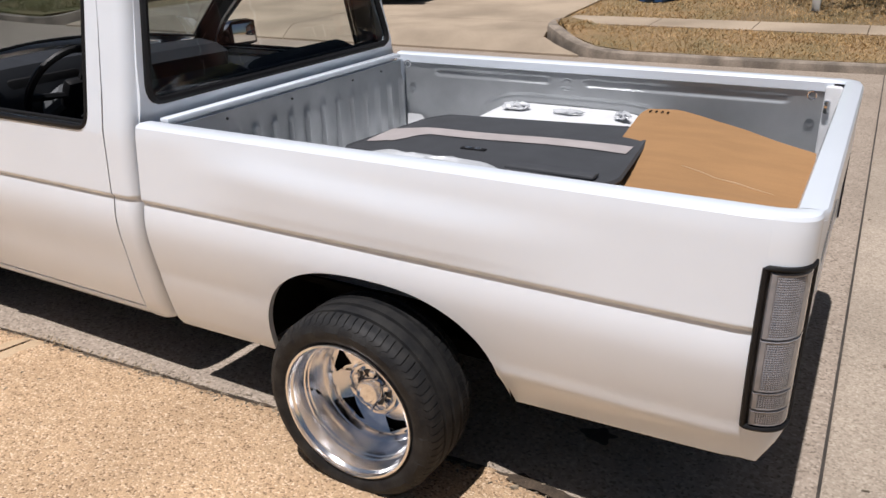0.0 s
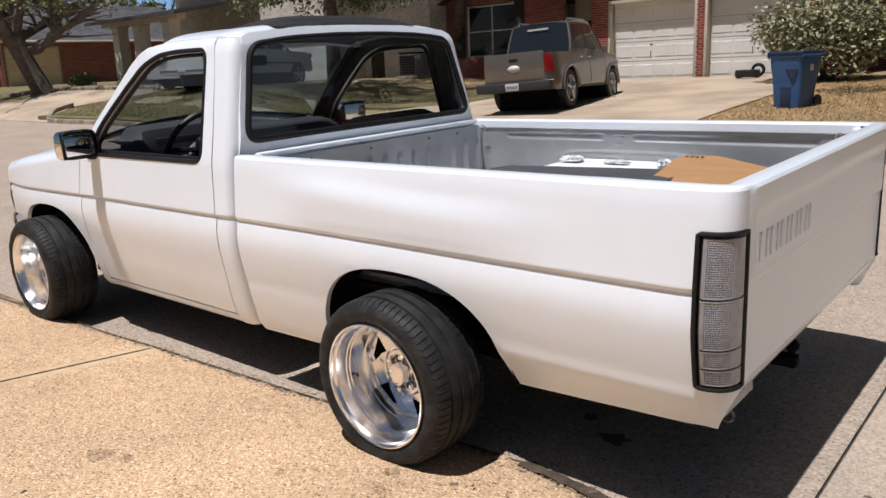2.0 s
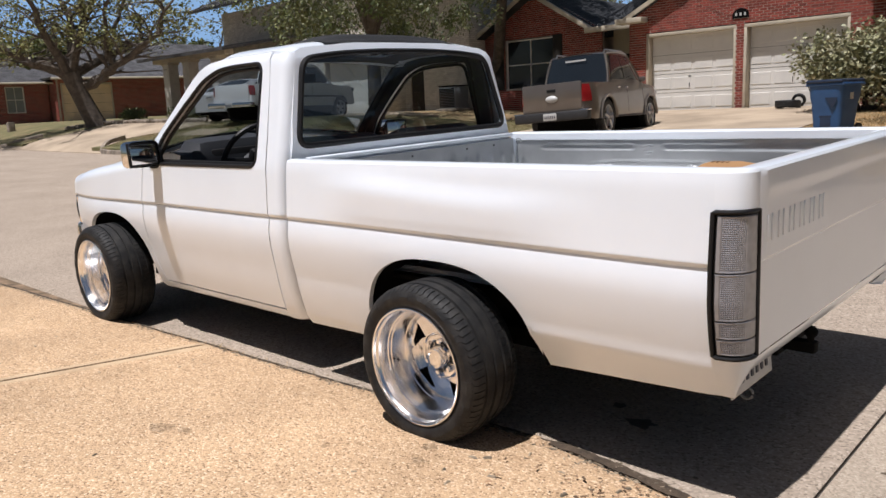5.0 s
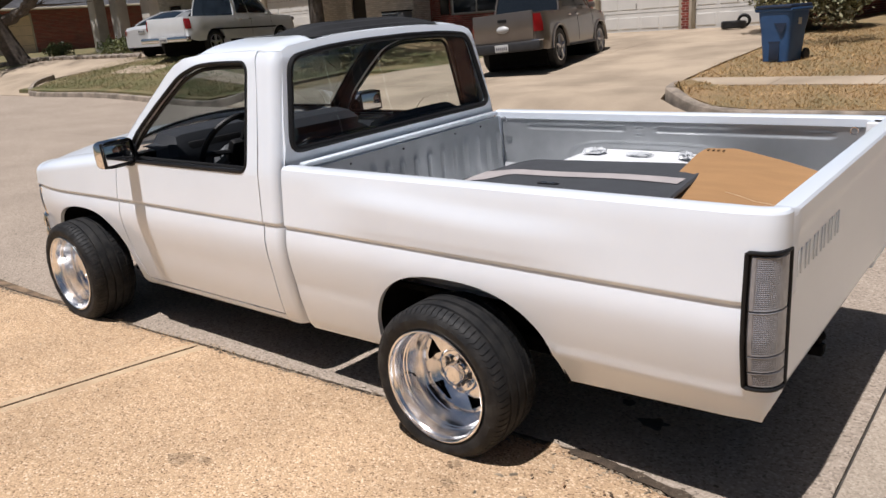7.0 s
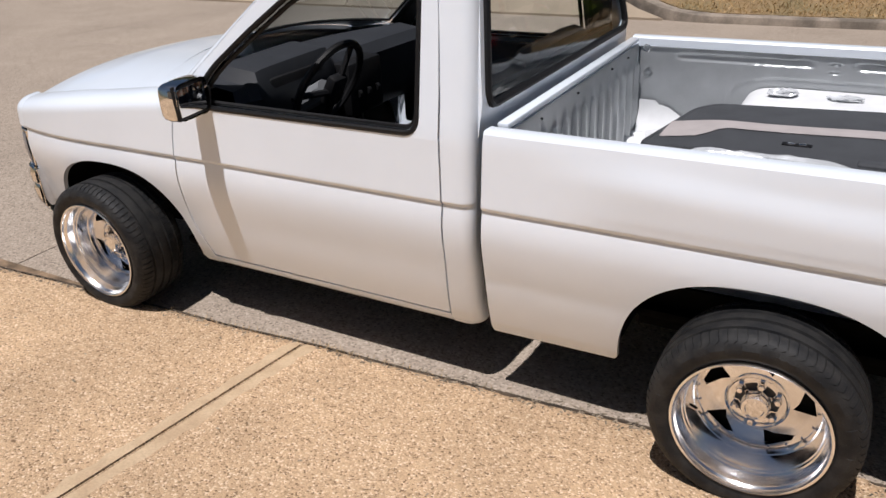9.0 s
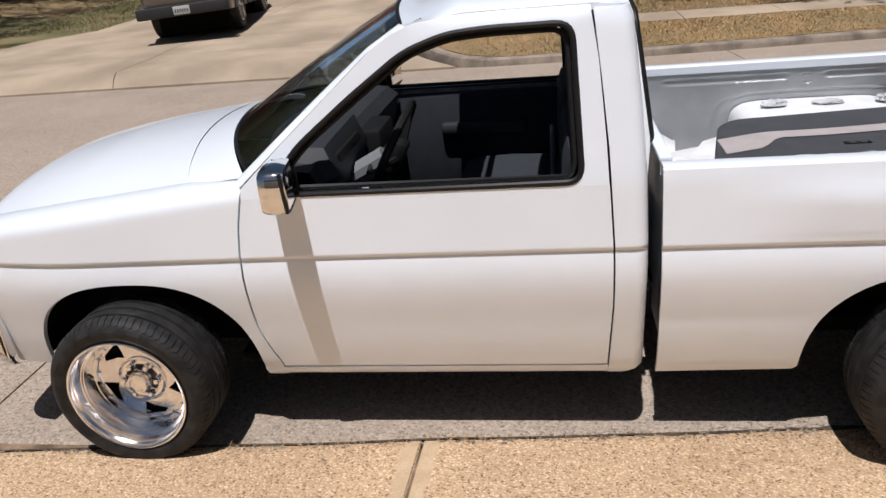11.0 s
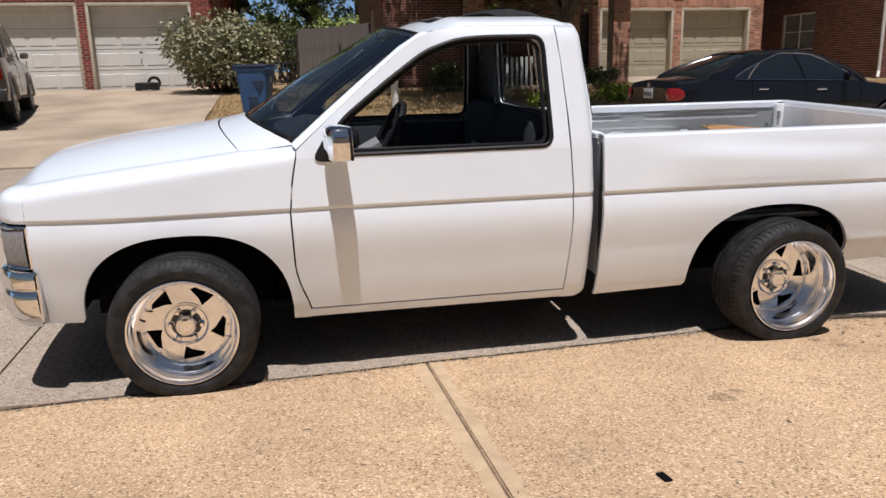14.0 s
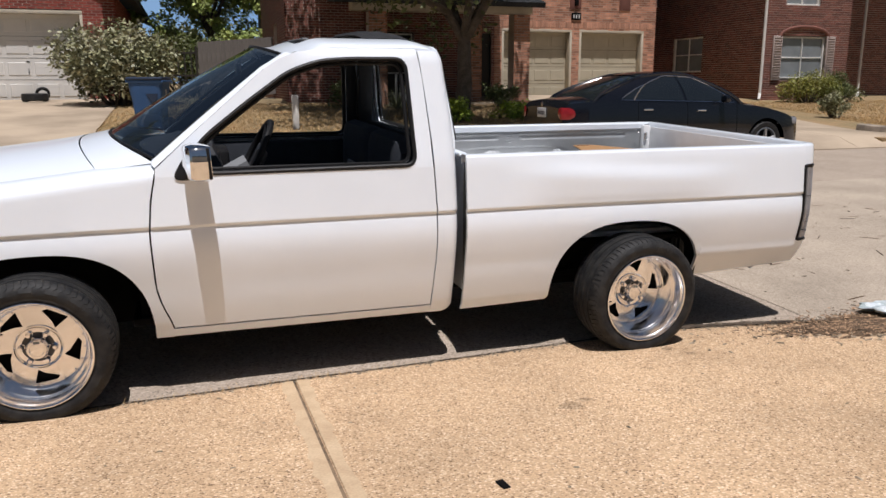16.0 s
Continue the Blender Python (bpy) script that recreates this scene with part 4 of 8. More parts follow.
part("exhaust_pipe", tube([(-1.6, 0.25, 0.20), (-0.4, 0.28, 0.2), (0.2, 0.42, 0.24), (0.8, 0.45, 0.22)], 0.025, 8), GREYTRIM, pickup)
part("fuel_tank", boxed((-0.54, -0.22, 0.30), (0.6, 0.42, 0.18), 0.03), DARK, pickup)
part("leaf_spring", boxed((0.0, -0.50, 0.28), (1.0, 0.06, 0.03), 0.006), DARK, pickup)
for s in (-1, 1):
    part("mud_liner", boxed((0.375, s * 0.645, 0.42), (0.02, 0.10, 0.25), 0.008), FLANGE, pickup)
    for y in (0.61, 0.645, 0.68):
        part("liner_rib", boxed((0.363, s * y, 0.42), (0.012, 0.012, 0.21), 0.004), FLANGE, pickup)
    part("bed_flange", boxed((-0.857, s * 0.765, 0.615), (0.012, 0.03, 0.58), 0.005), FLANGE, pickup)


# wheels
def build_wheel(inset):
    """A road wheel with its outer face towards -y; inset is how deep the disc sits behind the lip."""
    wheel = new("wheel")
    LIP = 0.213
    prof = [(0.198, 0.075), (0.205, 0.02), (0.214, 0.001), (0.222, -0.006), (0.236, -0.011), (0.252, -0.010), (0.265, -0.004), (0.274, 0.004),
            (0.281, 0.013), (0.285, 0.026), (0.2865, 0.044), (0.279, 0.046), (0.279, 0.053), (0.287, 0.055), (0.2885, 0.082), (0.280, 0.084), (0.280, 0.094), (0.2885, 0.096),
            (0.2885, 0.122), (0.280, 0.124), (0.280, 0.134), (0.2885, 0.136), (0.287, 0.162), (0.279, 0.164), (0.279, 0.171), (0.2855, 0.173), (0.279, 0.198), (0.262, 0.214), (0.235, 0.217), (0.205, 0.19)]
    n = 72
    ang = [(k + o) / n * 2 * math.pi for k in range(n) for o in (0.0, 0.13, 0.15, 0.985)]
    def tread(i, j):
        r, h = prof[j]
        k = i % 4
        skew = 0.0
        if (7 <= j <= 10 or 22 <= j <= 26) and k in (0, 1):
            r -= 0.004
        if j == 5:
            h -= 0.0012 * ((i // 8) % 2)
        if 6 < j < 27:
            skew = (h - 0.1) * 0.55
        a = ang[i] + skew
        h = h if h < 0.03 else 0.03 + (h - 0.03) * 1.12
        return (r * math.cos(a), h, r * math.sin(a))
    tyre = part("tyre", grid(len(ang), len(prof), tread, wrap_u=True), RUBBER, wheel, "low-profile black tyre with raised maker's lettering", angle=28)
    for a0, m_, sz in ((70, 6, 0.016), (250, 6, 0.016), (130, 9, 0.006), (310, 9, 0.006)):
        for k in range(m_):
            a = radians(a0 + (k - m_ / 2) * (5.2 if sz > 0.01 else 2.2))
            bm = boxed((0, 0, 0), (sz * 0.7, 0.0016, sz), 0.0004, 1)
            bmesh.ops.rotate(bm, cent=(0, 0, 0), matrix=Euler((0, -a + math.pi / 2, 0)).to_matrix(), verts=bm.verts)
            bmesh.ops.translate(bm, vec=(0.247 * math.cos(a), -0.0103, 0.247 * math.sin(a)), verts=bm.verts)
            part("letter_bar", bm, RUBBER, tyre)
    d = inset
    part("rim", lathe([(0.205, 0.012), (0.212, 0.004), (LIP, -0.004), (0.2115, -0.0085), (0.208, -0.010), (0.2045, -0.008), (0.2030, -0.002), (0.2015, 0.004), (0.1975, 0.008), (0.1955, 0.013),
                       (0.190, d * 0.34), (0.1865, d * 0.36), (0.1855, d * 0.42), (0.1825, d * 0.44), (0.174, d * 0.84), (0.171, d * 0.86), (0.170, d * 0.96), (0.168, d), (0.172, d + 0.01), (0.19, 0.17), (0.205, 0.20)], 72), BARREL, wheel, "polished deep-dish wheel rim")
    # disc with five raked windows
    pts, edges = [], []

    def loop2(lp):
        k = len(pts)
        pts.extend(Vector(p) for p in lp)
        edges.extend((k + q, k + (q + 1) % len(lp)) for q in range(len(lp)))
    polar = lambda r, a: (r * math.cos(a), r * math.sin(a))
    loop2([polar(0.169, 2 * math.pi * k / 60) for k in range(60)])
    loop2([polar(0.060, 2 * math.pi * k / 40) for k in range(40)])
    holes = []
    for k in range(5):
        a = 2 * math.pi * k / 5
        tri = [polar(0.096, a), polar(0.158, a - 0.06), polar(0.153, a + 0.46), polar(0.143, a + 0.58), polar(0.112, a + 0.22)]
        holes.append(tri)
        loop2(tri)
    for r_ in (0.08, 0.165):
        k0 = len(pts)
        pts.extend(Vector(polar(r_, 2 * math.pi * k / 40)) for k in range(40))
    from mathutils.geometry import delaunay_2d_cdt
    vv, _, ff, *_ = delaunay_2d_cdt(pts, edges, [], 0, 1e-6)
    def inside(p, lp):
        c = False
        for k in range(len(lp)):
            (x1, y1), (x2, y2) = lp[k], lp[k - 1]
            if (y1 > p[1]) != (y2 > p[1]) and p[0] < (x2 - x1) * (p[1] - y1) / (y2 - y1) + x1:
                c = not c
        return c
    bm = bmesh.new()
    bv = [bm.verts.new((p[0], d + 0.004 - 0.008 * smooth(0.165, 0.09, p.length), p[1])) for p in vv]
    for tri in ff:
        cen = sum((vv[k] for k in tri), Vector((0, 0))) / len(tri)
        if 0.060 < cen.length < 0.1688 and not any(inside(cen, h) for h in holes):
            bm.faces.new([bv[k] for k in tri])
    bmesh.ops.delete(bm, geom=[v for v in bm.verts if not v.link_faces], context="VERTS")
    rim(bm, (0, 0.014, 0))
    part("wheel_disc", bm, POLISHED, wheel, "polished disc with five raked slots")
    part("brake_drum", lathe([(0, d + 0.02), (0.163, d + 0.028), (0.165, d + 0.05), (0.0, d + 0.055)], 32), DARK, wheel)
    part("hub_ring", lathe([(0.088, d + 0.002), (0.088, d - 0.010), (0.083, d - 0.015), (0.079, d - 0.011), (0.077, d + 0.006)], 40), CHROME, wheel)
    part("hub_recess", lathe([(0.080, d + 0.003), (0.030, d + 0.005)], 40), HUBDARK, wheel)
    part("hub_cap", lathe([(0.045, d + 0.004), (0.043, d - 0.008), (0.041, d - 0.014), (0.039, d - 0.040), (0.035, d - 0.048), (0.026, d - 0.050), (0.024, d - 0.047), (0.0, d - 0.048)], 36), CHROME, wheel, "chrome hub cap")
    for k in range(6):
        a = 2 * math.pi * k / 6 + 0.4
        part("lug_nut", lathe([(0, d - 0.032), (0.0075, d - 0.031), (0.012, d - 0.024), (0.012, d - 0.004), (0.0145, d - 0.003), (0.0145, d + 0.006)], 6, c=(0.060 * math.cos(a), 0, 0.060 * math.sin(a))), CHROME, wheel)
    for k in range(20):
        a = 2 * math.pi * k / 20
        part("rivet", lathe([(0, d - 0.004), (0.003, d - 0.003), (0.0042, d), (0.0042, d + 0.006)], 8, c=(0.162 * math.cos(a), 0, 0.162 * math.sin(a))), CHROME, wheel)
    part("valve_stem", tube([(0.172 * math.cos(3.3), d * 0.55, 0.172 * math.sin(3.3)), (0.150 * math.cos(3.3), d * 0.45, 0.150 * math.sin(3.3))], 0.004, 6), DARK, wheel)
    return wheel


AXLE_Z = 0.246
wheel_rear = build_wheel(0.145)
wheel_front = build_wheel(0.115)
TI = TRUCK_M.inverted()
for w_, x, spots in ((wheel_rear, 0.0, 0), (wheel_front, FRONT_AXLE, 1)):
    z = AXLE_Z + (0.012 if spots else 0)
    other = copy_thing(w_, pose(x, 0.955, z, 0, 40, 180))
    other.parent = pickup
    w_.matrix_basis = pose(x, -0.958, z, 0, (0, 25)[spots], 0)
    w_.parent = pickup

# ---- ground, street and drives ----
def rise(x, y):
    """The street climbs to the west, and the lots there stand higher behind the kerb."""
    return along([(-0.9, 0.0), (3.0, 0.10), (7.8, 0.20), (8.4, 0.24), (11.5, 0.70), (20.5, 0.40), (60, 0.3)], y) * smooth(-13.5, -20.0, x) + 0.012 * max(0.0, min(-22 - x, 60.0))


def street_z(y, x=0.0):
    return -0.04 + 0.065 * (1 - ((y - 3.5) / 4.35) ** 2) + rise(x, y)


JOINT = [(-6.6, -1.12), (-3.4, -0.92), (-2.45, -0.858), (-1.7, -0.802), (-1.0, -0.755), (-0.4, -0.705), (0.1, -0.670), (0.3, -0.662), (0.45, -0.672), (0.67, -0.70), (1.0, -0.76), (1.5, -0.85), (3.4, -0.862)]


def joint_y(x):
    """The uneven edge where the drive meets the gutter."""
    return along(JOINT, x) + 0.008 * noise.noise((x * 2.2, 7, 0))


def bent(x, y):
    """Bends the slabs on both sides to the uneven edge."""
    w = smooth(-2.1, -0.861, y) if y < -0.861 else smooth(0.7, -0.861, y)
    return y + (joint_y(x) + 0.861) * w


def drive_z(x, y):
    return -0.036 - 0.010 * max(-4.0, min(2.0, x)) - 0.090 * (y + 0.86) + 0.09 * (along(JOINT, x) + 0.861) * smooth(-2.1, -0.85, y)


def lot_z(y, x=0.0):
    """Height of the land across the street."""
    return along([(7.85, 0.10), (9.8, 0.18), (10.7, 0.22), (12.6, 0.33), (20.5, 0.78), (60, 1.0), (700, 1.1)], y) + rise(x, y)


def land_z(x, y):
    if y < -0.86:
        return drive_z(x, max(y, -9)) - 0.05
    if y < 8.42:
        return -0.14 + rise(x, y)
    return lot_z(y, x) - 0.05


tx = [-900, -400, -200, -100, -60] + [k * 2.0 for k in range(-25, 26)] + [60, 100, 200, 400, 900]
ty = [-900, -300, -100, -40, -20, -9, -5, -3, -1.5, -0.87, -0.85, 0, 2, 4, 6, 8.40, 8.44, 9, 9.8, 10.7, 12.6, 14.5, 16.5, 18.5, 20.5, 25, 30, 40, 60, 100, 200, 400, 900]
part("ground", grid(len(tx), len(ty), lambda i, j: (tx[i], ty[j], land_z(tx[i], ty[j]))), SOIL)
tagged(bpy.data.objects["ground"], "dry brown grass ground", "ground", kind="structure")


def slab(name, x0, x1, y0, y1, zf, material, parent, gap=0.005, thick=0.05, nx=6, ny=8, bend_y=None):
    """One cast slab whose top follows zf, its edges softened and cut off from its neighbours by a gap."""
    bm = bmesh.new()
    us = [x0 + gap, x0 + gap + 0.008] + spaced(x0 + 0.05, x1 - 0.05, nx) + [x1 - gap - 0.008, x1 - gap]
    vs_ = [y0 + gap, y0 + gap + 0.008] + spaced(y0 + 0.05, y1 - 0.05, ny) + [y1 - gap - 0.008, y1 - gap]

    def f(i, j):
        e = 0.005 if i in (0, len(us) - 1) or j in (0, len(vs_) - 1) else 0.0
        y = bend_y(us[i], vs_[j]) if bend_y else vs_[j]
        return (us[i], y, zf(us[i], y) - e)
    grid(len(us), len(vs_), f, bm=bm)
    rim(bm, (0, 0, -thick))
    return part(name, bm, material, parent)


road = thing("road", Matrix.Identity(4), "pale concrete street with dark joints", "road", kind="structure")
RX = [-80, -62, -45, -33, -26.5, -20.6, -15.0, -9.5, -3.5, 1.19, 6.6, 12.0, 17.5, 23, 30, 40, 60, 90]
for a, b in zip(RX, RX[1:]):
    for c, d in ((-0.86, 3.72), (3.72, 8.42)):
        slab("slab", a, b, c, d, lambda x, y: street_z(y, x), STREET_PALE if 1 < a < 5 and c < 0 else STREET, road, nx=40 if -12 < a < 4 and c < 0 else 12, ny=14 if c < 0 else 8, bend_y=bent if -12 < a < 4 and c < 0 else None)
for xa, xb, y0 in ((-80, -6.6, -0.855), (-6.6, 3.4, -1.13), (3.4, 90, -0.855)):
    part("joint_filler", grid(41, 12, lambda i, j: (lerp(xa, xb, i / 40), lerp(y0, 8.4, j / 11), street_z(lerp(y0, 8.4, j / 11), lerp(xa, xb, i / 40)) - 0.016)), TAR, road)

JOINTDIRT = mat("joint_dirt", (0.33, 0.225, 0.14), 0.95, var=0.3, scale=10, fine=0.3, fine_scale=90)
driveway = thing("driveway", Matrix.Identity(4), "tan exposed-aggregate concrete driveway", "driveway", kind="structure")
for a, b in ((-6.6, -1.665), (-1.665, 3.4)):
    for c, d in ((-9.0, -5.2), (-5.2, -0.862)):
        slab("slab", a, b, c, d, drive_z, AGGREGATE, driveway, gap=0.005, nx=60, ny=24, bend_y=bent if d > -1 else None)
part("joint_filler", grid(6, 12, lambda i, j: (lerp(-6.6, 3.4, i / 5), lerp(-9, -0.85, j / 11), drive_z(lerp(-6.6, 3.4, i / 5), lerp(-9, -0.85, j / 11)) - 0.0065)), JOINTDIRT, driveway)

MARGIN = mat("tooled_margin", (0.60, 0.445, 0.285), 0.9, var=0.2, scale=9, other=(0.50, 0.355, 0.22), fine=0.16, fine_scale=120, bump=0.0008, bump_scale=160)
for xa, xb in ((-1.722, -1.673), (-1.657, -1.608)):
    wob = random.Random(int(-xa * 1000))
    edge = [wob.uniform(-0.011, 0.011) for _ in range(91)]
    part("tooled_margin", grid(3, 91, lambda i, j: (lambda y: (lambda x: (x, y, drive_z(x, y) + (0.0035 if i == 1 or (xa > -1.7) == (i == 0) else 0.0005)))(lerp(xa, xb, i / 2) + (edge[j] if (i == 0) == (xa < -1.7) and i != 1 else 0)))(lerp(-5.15, bent(xa, -0.862) - 0.02, j / 90))), MARGIN, driveway, "smooth trowelled slab edge")

# ---- far side of the street ----
KERB_Y = 7.86


def kerb_base(x, y):
    """Foot of a kerb that returns into a drive and climbs with it."""
    if y < 8.4:
        return lerp(street_z(KERB_Y, x), lot_z(8.4, x) + 0.05, max(0.0, y - KERB_Y) / 0.54)
    return lot_z(y, x) + 0.05


def kerb_run(pts, name="kerb", h=0.13, w=0.16, label="worn pale concrete kerb", turned=lambda x: False):
    """A kerb along plan points, its road edge rounded; pts run with the road on the right hand."""
    prof = ((0.0, -0.10), (0.005, 0.04), (0.018, h - 0.02), (0.045, h), (w, h + 0.004), (w, -0.10))
    pts = [Vector(p) for p in pts]

    def f(i, j):
        a, b = pts[max(i - 1, 0)], pts[min(i + 1, len(pts) - 1)]
        d = (b - a).normalized()
        nrm = Vector((-d.y, d.x))
        p = pts[i] + nrm * prof[j][0]
        q = 0.006 * noise.noise((pts[i].x * 3, pts[i].y * 3, j))
        foot = kerb_base(pts[i].x, pts[i].y) if turned(pts[i].x) else street_z(min(8.4, pts[i].y), pts[i].x)
        return (p.x, p.y, foot + prof[j][1] + q)
    ob = part(name, grid(len(pts), len(prof), f), KERB)
    return tagged(ob, label, "kerb", kind="structure")


def bend(cx, cy, r, a0, a1, n=10):
    return [(cx + r * math.cos(radians(lerp(a0, a1, k / n))), cy + r * math.sin(radians(lerp(a0, a1, k / n)))) for k in range(n + 1)]


# kerb with its returns into the drives
run = bend(-1.9, 9.47, 1.6, 180, 270) + [(x * 0.4 - 1.5, 7.87 + 0.46 * smooth(-1.0, 4.6, x * 0.4 - 1.5)) for x in range(0, 27)]
kerb_run(run, h=0.105, turned=lambda x: x < -1.9)
run = bend(13.4, 9.4, 1.55, 180, 270, 8) + [(x, KERB_Y) for x in range(14, 60, 2)]
kerb_run(run, turned=lambda x: x < 13.4)
run = bend(-23.2, 9.2, 1.3, 180, 270, 8) + [(x * 0.5 - 23.0, KERB_Y) for x in range(0, 17)] + bend(-14.3, 9.3, 1.4, -90, 0, 8)
kerb_run(run, turned=lambda x: x < -23.2 or x > -14.3)
run = [(x, KERB_Y) for x in range(-80, -32, 4)] + bend(-33.5, 9.3, 1.4, -90, 0, 8)
kerb_run(run, turned=lambda x: x > -33.5)


def verge_y(x):
    """Back edge of the kerb in front of the dry verge."""
    if x < -1.9:
        return 9.47 - math.sqrt(max(0.0, 1.455 ** 2 - (x + 1.9) ** 2))
    return 7.87 + 0.46 * smooth(-1.0, 4.6, x) + 0.14


def verge_z(x, y):
    k = verge_y(x)
    foot = kerb_base(x, k - 0.14) if x < -1.9 else street_z(min(8.4, k - 0.14))
    return lerp(foot + 0.117, max(foot + 0.09, lot_z(y) + 0.03), smooth(k, k + 0.9, y))


def lawn(name, x0, x1, y0, y1, material, label, zoff=0.0, n=24):
    def f(i, j):
        x = lerp(x0, x1, i / n)
        y = lerp(y0(x) if callable(y0) else y0, y1, j / n)
        if callable(y0):
            return (x, y, verge_z(x, y) + 0.01 * noise.noise((x * 0.7, y * 0.7, 0)) * min(1, j / 4))
        return (x, y, lot_z(y, x) + zoff + 0.02 * noise.noise((x * 0.7, y * 0.7, 0)))
    bm = grid(n + 1, n + 1, f)
    rim(bm, (0, 0, -0.15))
    ob = part(name, bm, material)
    return tagged(ob, label, "lawn", kind="structure")


lawn("lawn", -3.352, 9.0, verge_y, 9.8, SOIL, "dry straw-coloured grass verge beside the kerb", 0.03)
lawn("lawn", -4.6, -1.1, 10.65, 30, SOIL, "dry straw-coloured front lawn", 0.02)
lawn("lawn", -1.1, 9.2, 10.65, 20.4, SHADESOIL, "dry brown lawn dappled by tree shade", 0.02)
lawn("lawn", 11.2, 40, 8.1, 30, SOIL, "dry front lawn with bare patches", 0.02)
lawn("lawn", -24.3, -14.2, 8.0, 17.0, LAWN, "thin green lawn between two drives", 0.03)
lawn("lawn", -14.2, -10.9, 12.7, 22.0, LAWN, "green front lawn beside a drive", 0.035)
lawn("lawn", -60, -31.0, 8.1, 30, LAWN, "green lawn under a large tree", 0.05)

pavement = thing("pavement", Matrix.Identity(4), "pale concrete pavement slabs in dry grass", "pavement", kind="structure")
px_ = [-22.0, -20.2, -18.4, -16.6, -14.8, -3.6, -2.1, -0.6, 0.9, 2.4, 3.9, 5.4, 6.9, 8.4, 9.9]
for a, b in zip(px_, px_[1:]):
    if b - a > 3:
        continue
    slab("slab", a, b, 9.8, 10.68, lambda x, y: lot_z(y, x) + 0.045, DRIVE2, pavement, nx=2, ny=2)


def apron(name, label, rows, splits, material=DRIVE2):
    """A drive across the street: rows of (y, left x, right x), cast in strips split at shares of its width."""
    dr = thing(name, Matrix.Identity(4), label, "driveway", kind="structure")
    table_l, table_r = [(r[0], r[1]) for r in rows], [(r[0], r[2]) for r in rows]
    ys = [r[0] for r in rows]
    cuts = ys[:1] + [y for y in (9.75, 13.2, 16.6) if ys[0] < y < ys[-1]] + ys[-1:]
    for a, b in zip(splits, splits[1:]):
        for c, d in zip(cuts, cuts[1:]):
            def f(i, j):
                y = lerp(c + 0.006, d - 0.006, j / 8)
                l, r = along(table_l, y), along(table_r, y)
                x = lerp(l, r, lerp(a, b, i / 6)) + (0.006 if i == 0 else -0.006 if i == 6 else 0)
                z = lot_z(y, x) + 0.05 if y > 8.4 else lerp(street_z(KERB_Y, x) + 0.012, lot_z(8.4, x) + 0.05, (y - 7.86) / 0.54)
                return (x, y, z)
            bm = grid(7, 9, f)
            rim(bm, (0, 0, -0.06))
            part("slab", bm, material, dr)
    return dr


apron("driveway_across", "pale sunlit concrete drive with a dark joint", [(7.9, -13.4, -2.5), (8.3, -13.0, -3.2), (9.2, -12.6, -3.45), (10.5, -12.5, -3.7), (12.6, -12.2, -3.8), (13.6, -11.2, -3.8), (20.45, -11.0, -3.9)], (0, 0.52, 1))
apron("driveway_right", "tan concrete drive beside a dry lawn", [(7.87, 8.4, 12.4), (9.2, 8.9, 11.8), (20.4, 7.9, 14.1)], (0, 0.5, 1))
apron("driveway_left", "pale concrete drive with parked cars", [(7.87, -33.0, -23.4), (9.3, -32.0, -24.5), (17.4, -25.5, -17.2)], (0, 0.5, 1))


# ---- houses ----
MORTAR = mat("mortar", (0.52, 0.45, 0.39), 0.95, var=0.1, scale=4, fine=0.2, fine_scale=60)
BRICK_RED = mat("red_brick", (0.31, 0.070, 0.050), 0.85, var=0.12, scale=3, fine=0.25, fine_scale=70, island=0.35)
BRICK_RED_ONE = mat("red_brick_single", (0.31, 0.070, 0.050), 0.85, var=0.12, scale=3, fine=0.25, fine_scale=70, rand=0.35)
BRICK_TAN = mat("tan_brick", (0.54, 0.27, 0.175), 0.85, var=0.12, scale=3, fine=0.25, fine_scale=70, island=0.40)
BRICK_TAN_ONE = mat("tan_brick_single", (0.56, 0.29, 0.19), 0.85, var=0.12, scale=3, fine=0.25, fine_scale=70, rand=0.3)
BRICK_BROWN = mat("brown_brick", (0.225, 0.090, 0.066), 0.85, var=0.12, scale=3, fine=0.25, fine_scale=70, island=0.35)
BRICK_PALE = mat("pale_brick", (0.70, 0.66, 0.60), 0.85, var=0.08, scale=3, fine=0.15, fine_scale=70, island=0.15)
SHINGLE = mat("dark_shingle", (0.055, 0.060, 0.068), 0.9, var=0.2, scale=2, fine=0.4, fine_scale=30, bump=0.006, bump_scale=30)
SHINGLE2 = mat("grey_shingle", (0.16, 0.16, 0.17), 0.9, var=0.2, scale=2, fine=0.4, fine_scale=30, bump=0.006, bump_scale=30)
FASCIA = mat("cream_fascia", (0.52, 0.46, 0.36), 0.7, var=0.08, scale=3)
DOORWHITE = mat("white_garage_door", (0.72, 0.70, 0.66), 0.5, var=0.04, scale=2)
DOORTAN = mat("tan_garage_door", (0.44, 0.39, 0.29), 0.55, var=0.05, scale=2)
PANE = mat("dark_window_pane", (0.02, 0.025, 0.03), 0.06, var=0.1, scale=1)
BLIND = mat("window_blind", (0.22, 0.24, 0.25), 0.25, var=0.1, scale=2, coat=0.5)
FENCEWOOD = mat("grey_fence_board", (0.20, 0.178, 0.16), 0.9, var=0.15, scale=2, fine=0.3, fine_scale=40, rand=0.05, stretch=(6, 6, 1))
SHUTTER = mat("taupe_shutter", (0.36, 0.29, 0.26), 0.7, var=0.05, scale=4)
# Near-black: the gloom of unlit entries put into colour; also dark shutters and seams.
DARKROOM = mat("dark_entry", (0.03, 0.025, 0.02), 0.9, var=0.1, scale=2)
BL, BH, BG = 0.203, 0.062, 0.014
brick_mesh = {}


